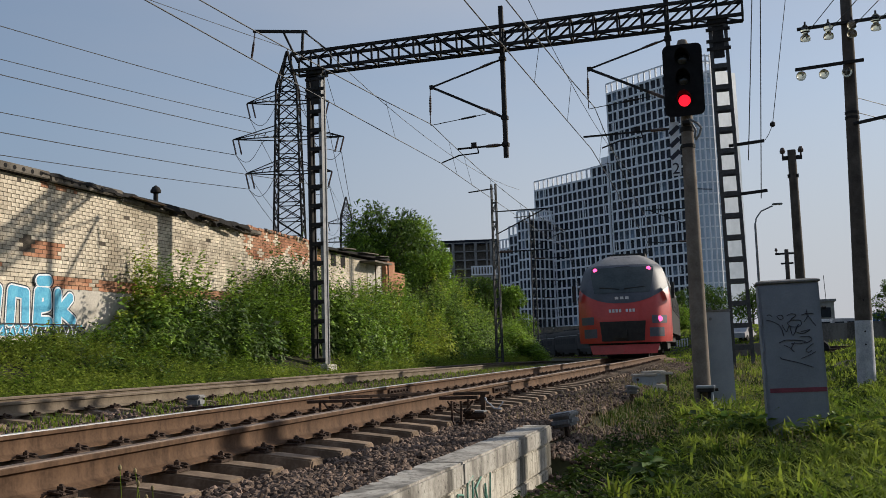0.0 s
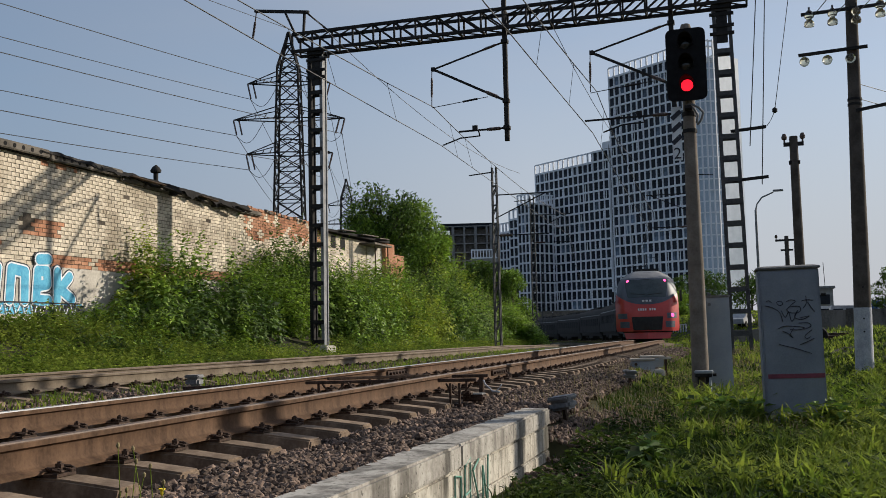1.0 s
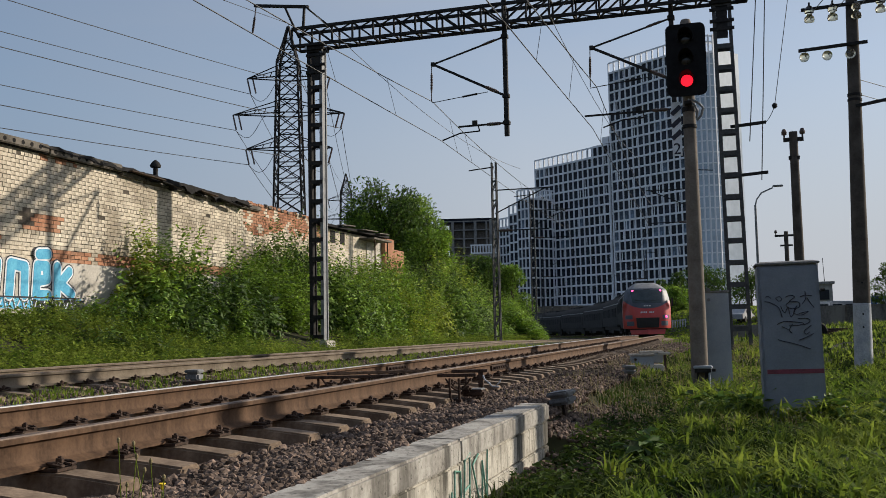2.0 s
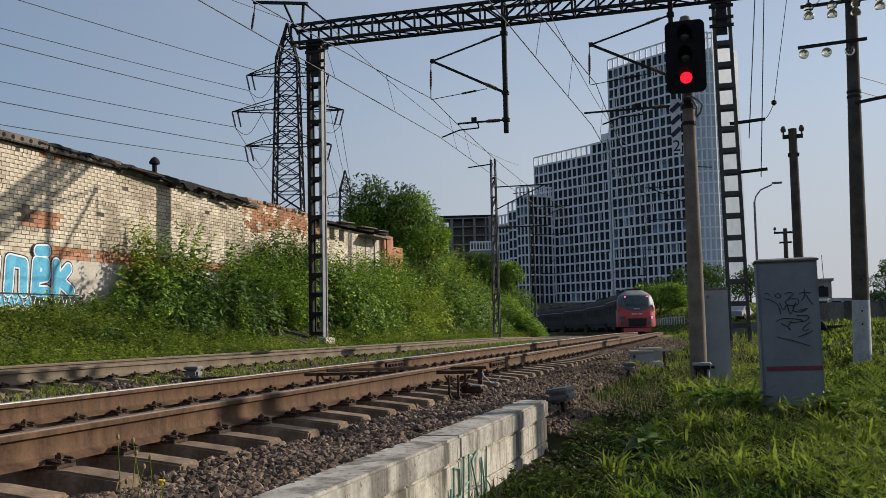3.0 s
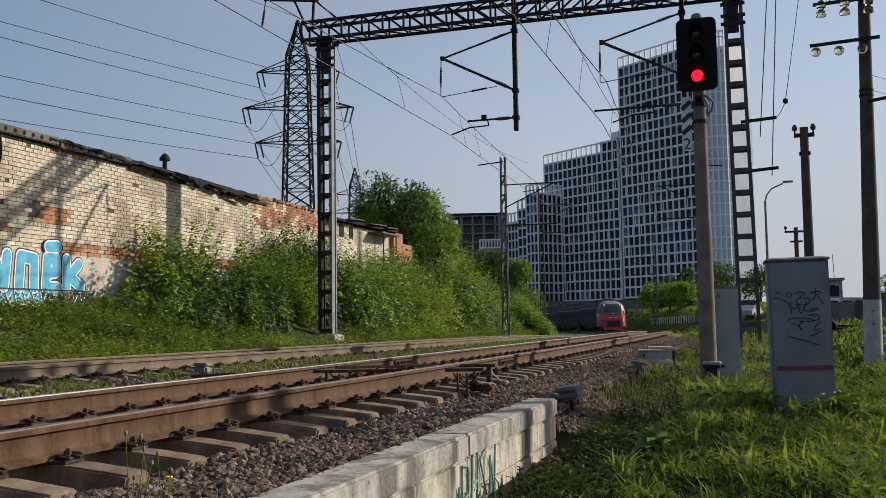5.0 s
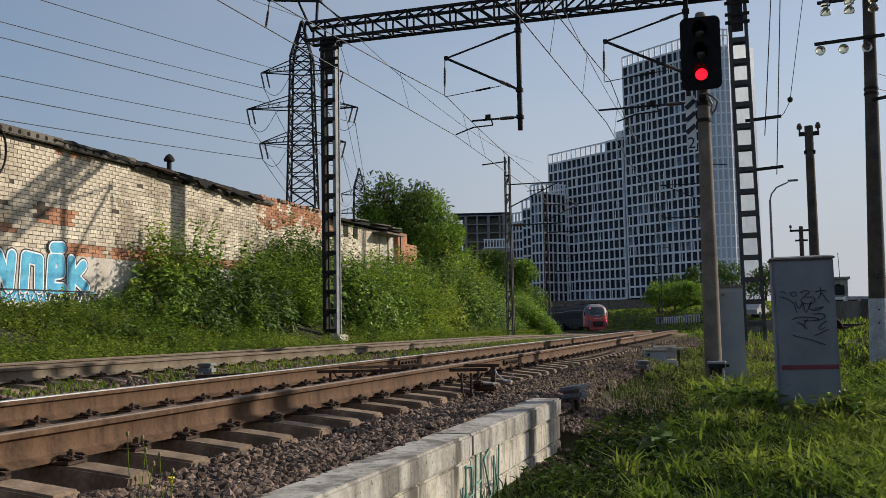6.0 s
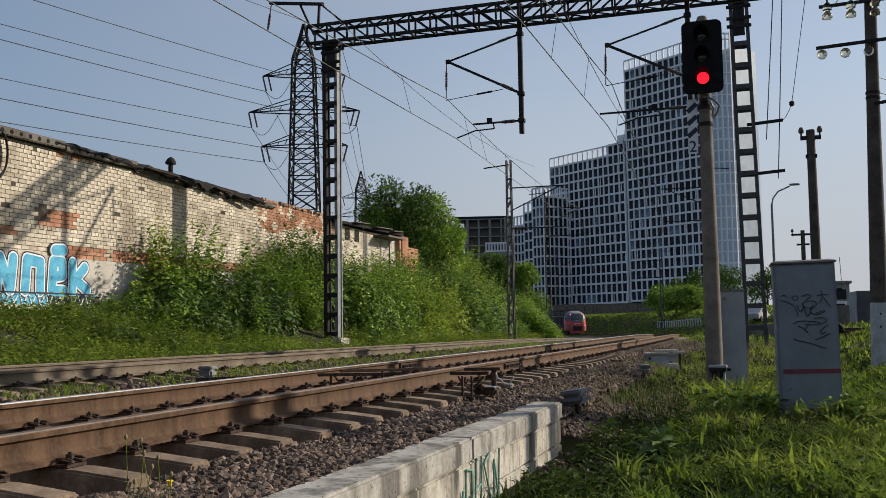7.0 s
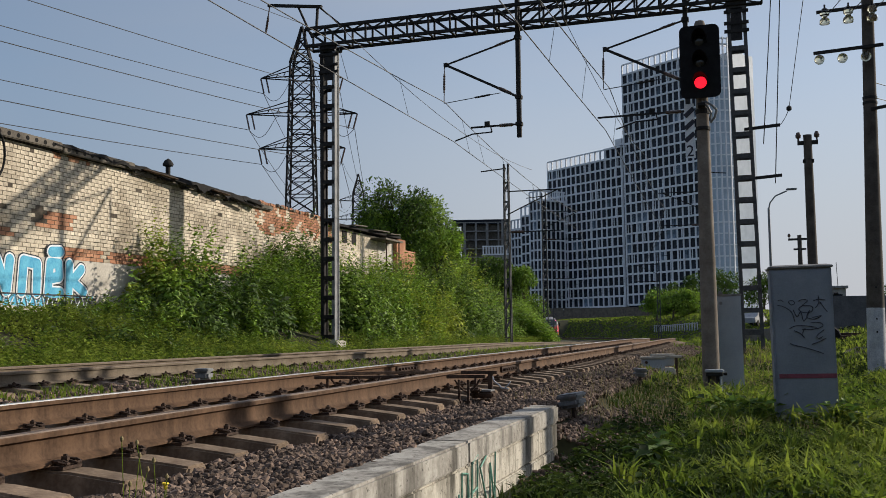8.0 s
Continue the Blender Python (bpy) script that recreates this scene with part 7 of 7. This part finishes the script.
def broad_weeds():
    """Clumps of long bent leaves in the grass."""
    spots = [(-1.1 + 3.6 * rng.random() ** 0.7, 5.8 + 9 * rng.random() ** 1.2, rng.uniform(0.1, 0.26)) for i in range(900)]
    spots += [(0.75 + rng.normal(0, 0.14), 11.5 + rng.normal(0, 0.16), 0.3) for i in range(9)] + [(-0.1 + rng.normal(0, 0.15), 12.2 + rng.normal(0, 0.3), 0.3) for i in range(10)]
    spots += [(-0.55 + rng.normal(0, 0.2), 14.5 + rng.normal(0, 0.6), 0.36) for i in range(12)] + [(rng.uniform(1.0, 4.5), rng.uniform(13, 19), 0.24) for i in range(200)]
    pts, hs = [], []
    for x, y, h in spots:
        if (x < -1.6 and y < 9) or (x < -0.95 and 7.3 < y < 11.6):
            continue
        z = ground_z(x, y)
        for k in range(int(rng.integers(12, 24))):
            pts.append((x + rng.normal(0, 0.035), y + rng.normal(0, 0.035), z))
            hs.append(h * rng.uniform(0.6, 1.15))
    hs = np.array(hs)
    blades("broad_weeds", np.array(pts), hs, hs * rng.uniform(0.06, 0.12, len(hs)), "grass", "broad-leaved weeds growing among the grass", "weeds", 0.95)
    low = []
    for i in range(4200):
        x, y = -1.6 + 6.2 * rng.random() ** 0.85, 5.6 + 16 * rng.random() ** 1.15
        if (y < 9 and x < -1.65) or lump(x, y, 0.8, 12.0) < -0.25 or (x < -0.98 and 7.3 < y < 11.8 and rng.random() < 0.6):
            continue
        low.append((x, y, ground_z(x, y), rng.uniform(0.07, 0.24)))
    # these weeds get the darker colour that stands in for shade
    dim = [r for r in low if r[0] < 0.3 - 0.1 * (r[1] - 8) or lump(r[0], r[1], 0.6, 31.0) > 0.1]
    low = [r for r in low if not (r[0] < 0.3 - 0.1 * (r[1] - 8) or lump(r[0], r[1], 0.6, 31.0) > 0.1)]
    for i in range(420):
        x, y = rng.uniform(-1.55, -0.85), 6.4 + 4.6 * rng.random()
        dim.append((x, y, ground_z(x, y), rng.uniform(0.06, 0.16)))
    shoots("meadow_weeds_dark", dim, 0.085, "weed_shaded", "small-leaved weeds among the grass, coloured dark as shade", gap=0.022)
    shoots("meadow_weeds", low, 0.075, "grass", "small leafy weeds among the grass", gap=0.022)


broad_weeds()


def dock_plants():
    """Broad dark leaves in low rosettes round the cabinets' feet."""
    pts = []
    for cx, cy, n in ((0.92, 11.5, 26), (0.55, 11.4, 16), (-0.12, 11.9, 22), (-0.35, 12.3, 18), (1.5, 11.2, 16), (-0.95, 8.2, 14)):
        for k in range(n):
            x, y = cx + rng.normal(0, 0.13), cy + rng.normal(0, 0.12)
            pts.append((x, y, ground_z(x, y), rng.uniform(0.14, 0.36), rng.normal(0, 0.5), rng.normal(0, 0.5)))
    shoots("dock_plants", pts, 0.17, "leaf_dark", "dark broad-leaved weeds round the cabinet feet", droop=0.2, gap=0.04)


dock_plants()


def hawkweed(x, y, h, stems):
    t = thing("wild_flower", (x, y, -0.32), "thin wild flower stems with closed buds and one yellow bloom", "flower", "wild flowers by the track")
    for k in range(stems):
        a, b = rng.uniform(-0.09, 0.09), rng.uniform(-0.05, 0.05)
        top = (a * 1.3, b, h * (0.62 + 0.38 * k / max(1, stems - 1)))
        part("stem", Build().tube([(a * 0.2, 0, 0), (a * 0.8, b * 0.5, top[2] * 0.55), top], 0.0016, 5), M["grass"], t)
        yellow = k == 0 and x > -2.1
        b_ = Build().turned([(0.002, -0.01), (0.0065, -0.004), (0.006, 0.005), (0.008, 0.01) if yellow else (0.002, 0.011)], top, n=9)
        part("bloom" if yellow else "bud", b_, M["flower" if yellow else "dry_grass"], t, "yellow bloom" if yellow else "")
        if yellow:
            part("petals", Build().turned([(0.002, 0.0), (0.013, 0.006), (0.012, 0.01), (0.004, 0.008)], (top[0], top[1], top[2] + 0.006), n=12), M["flower"], t)


hawkweed(-2.17, 3.0, 0.44, 4)
hawkweed(-2.05, 3.03, 0.42, 4)


# ---- trees ----
def tree(x, y, h, r, label, leaf=0.17, count=6500, material="leaf", clumps=26, z0=None):
    z = ground_z(x, y) if z0 is None else z0
    t = thing("tree", (x, y, z), label, "tree", "trees beyond the bank")
    g = random.Random(int(x * 13 + y * 7))
    trunk = Build()
    top = Vector((g.uniform(-0.3, 0.3), g.uniform(-0.3, 0.3), h * 0.6))
    trunk.cyl((0, 0, -0.3), top, 0.05 * r + 0.06, 0.06, 9)
    centres = []
    for k in range(clumps):
        a, f = g.uniform(0, 6.28), g.random()
        zz = h * (0.28 + 0.66 * f)
        rr = r * (1.0 - 0.75 * abs(f - 0.35)) * g.uniform(0.35, 1.0)
        c = Vector((rr * math.cos(a), rr * math.sin(a), zz))
        centres.append((c, r * g.uniform(0.2, 0.42)))
        start = top * min(1.0, max(0.25, (zz / h - 0.15) / 0.6))
        trunk.cyl(start, c, 0.05, 0.015, 6)
    part("trunk", trunk, M["bark"], t, smooth=True)
    per = count // clumps
    base, dirs = [], []
    for c, cr in centres:
        d = unit(rng.normal(0, 1, (per, 3)))
        rad = cr * (0.45 + 0.65 * rng.random((per, 1)) ** 0.6)
        base.append(np.array(c)[None] + d * rad * np.array([[1, 1, 0.8]]))
        dirs.append(unit(d + rng.normal(0, 0.6, (per, 3)) - np.array([[0, 0, 0.25]])))
    base, dirs = np.concatenate(base), np.concatenate(dirs)
    ln = leaf * rng.uniform(0.6, 1.3, len(base))
    crown = part("crown", leaf_mesh("crown", base, dirs, cross_dirs(dirs), ln, ln * rng.uniform(0.35, 0.6, len(ln))), M[material], t)


def trees():
    for x, y, h, r in ((-20.9, 52.5, 7.2, 1.9), (-19.9, 53.0, 8.6, 2.6), (-19.4, 55.0, 7.8, 2.6), (-18.2, 55.0, 6.2, 2.0), (-17.2, 52.0, 5.2, 1.7)):
        tree(x, y, h, r, "leafy green tree behind the brick building", 0.22, 9500, "leaf_dark" if h > 8.3 else "leaf", 40)
    tree(-18.3, 67.5, 6.0, 1.9, "dense dark green tree behind the bank", 0.2, 9000, "leaf_dark", 30)
    tree(-16.2, 68.5, 5.6, 1.6, "bushy green tree beside the bend of the line", 0.2, 8000, "leaf", 28)
    for x, y, h, r in ((-23.0, 78.0, 5.8, 2.4), (-21.0, 80.0, 6.6, 2.6), (-22.2, 84.0, 5.2, 2.2)):
        tree(x, y, h, r, "dark green tree beside the bend of the line", 0.25, 4500, "leaf", 26)
    for x, y, h, r in ((-15.5, 158.0, 4.2, 2.6), (-12.8, 156.0, 4.8, 2.8), (-10.2, 155.0, 4.2, 2.2)):
        tree(x, y, h, r, "round green tree on the slope below the towers", 0.4, 3000, "leaf", 22, 1.7)
    for x, y, h, r in ((-13.0, 196.0, 8.5, 4.0), (-6.0, 190.0, 9.5, 4.5), (1.0, 185.0, 9.0, 4.5), (6.0, 180.0, 7.5, 3.5), (-20.0, 212.0, 6.5, 3.0)):
        tree(x, y, h, r, "dark tree in front of the towers", 0.55, 2600, "leaf_dark", 22, 2.0)
    tree(8.3, 62.6, 3.8, 1.25, "dark leafy tree beside the road wall", 0.16, 4500, "leaf_dark", 26)
    tree(-68, 290, 9, 4, "far green tree at the foot of the towers", 0.7, 1500, "leaf_dark", 18)


trees()


# ---- bricks, last ----
BRICK_L, BRICK_H = 0.255, 0.088
one_white = Build().box((0, 0, 0), (0.04, BRICK_L, BRICK_H)).mesh("brick")
one_white.materials.append(M["white_brick"])


def brick_kind(y, z):
    """Which brick stands there, or None where one has fallen out."""
    if 19.05 < y < 19.35 and 3.2 < z < 3.58:
        return None
    if 19.1 < y < 20.35 + 0.2 * lump(y, z, 0.3) and 3.12 < z < 3.55 and not (z > 3.48 and y < 19.4):
        return "red"
    if z < 2.62:
        return "red" if y > 20.0 and z > 2.35 and lump(y, z, 0.5, 2.0) > -0.3 else "white"
    if y > 29.85:
        return "red" if z > 4.12 + 0.5 * lump(y, 0, 2.0) and lump(y, z, 0.5, 3.0) > -0.2 else "white"
    if 16.8 < y < 18.3 and z < 2.95 and lump(y, z, 0.4, 1.0) > -0.1:
        return "red"
    if z > 4.86 and 19.4 < y < 21.0 and lump(y, z, 0.3, 7.0) > 0.0:
        return "red"
    return None if rnd.random() < 0.004 else "white"


def brickwork():
    verts = {"white": [], "red": []}
    picked = 0

    def lay(y0, y1, z0, z1, wall_x, force=None):
        nonlocal picked
        row, z = 0, z0
        while z < z1:
            y = y0 - (0.1345 if row % 2 else 0.0)
            header = row % 9 == 6
            while y < y1:
                length = (0.12 if header else BRICK_L) * 1.0
                kind = force or brick_kind(y + length / 2, z + 0.05)
                if kind:
                    jx = rnd.uniform(-0.0025, 0.0025)
                    if kind == "white" and not header and not force and picked < 300 and 18.4 < y < 22.2 and z > 2.9:
                        o = part("brick", one_white, M["white_brick"], brick_house)
                        o.matrix_basis = pose(wall_x - 0.014 + jx, y + length / 2, z + BRICK_H / 2, rnd.uniform(-0.2, 0.2), 0, 0)
                        picked += 1
                    else:
                        f = wall_x + 0.006 + jx
                        b = wall_x - 0.03
                        d = rnd.uniform(-0.004, 0.004)
                        verts[kind].append([(f, y, z + d), (f, y + length, z + d), (f, y + length, z + BRICK_H + d), (f, y, z + BRICK_H + d),
                                            (b, y, z + d), (b, y + length, z + d), (b, y + length, z + BRICK_H + d), (b, y, z + BRICK_H + d)])
                y += length + 0.017
            z += BRICK_H + 0.016
            row += 1

    lay(13.5, 36.2, 2.36, 5.0, WX)
    lay(36.4, 40.9, 1.6, 4.68, WX + 0.1, "white")
    for kind in ("white", "red"):
        v = np.array(verts[kind]).reshape(-1, 3)
        n = len(verts[kind])
        f = (np.array([[0, 1, 2, 3], [0, 4, 5, 1], [3, 2, 6, 7], [0, 3, 7, 4], [1, 5, 6, 2]])[None] + (np.arange(n) * 8)[:, None, None]).reshape(-1, 4)
        ob = part("brickwork", raw_mesh("brickwork", v, f), M[kind + "_brick"], brick_house, "weathered %s brickwork" % kind)
        tagged(ob, kind="stuff")


brickwork()


motions()
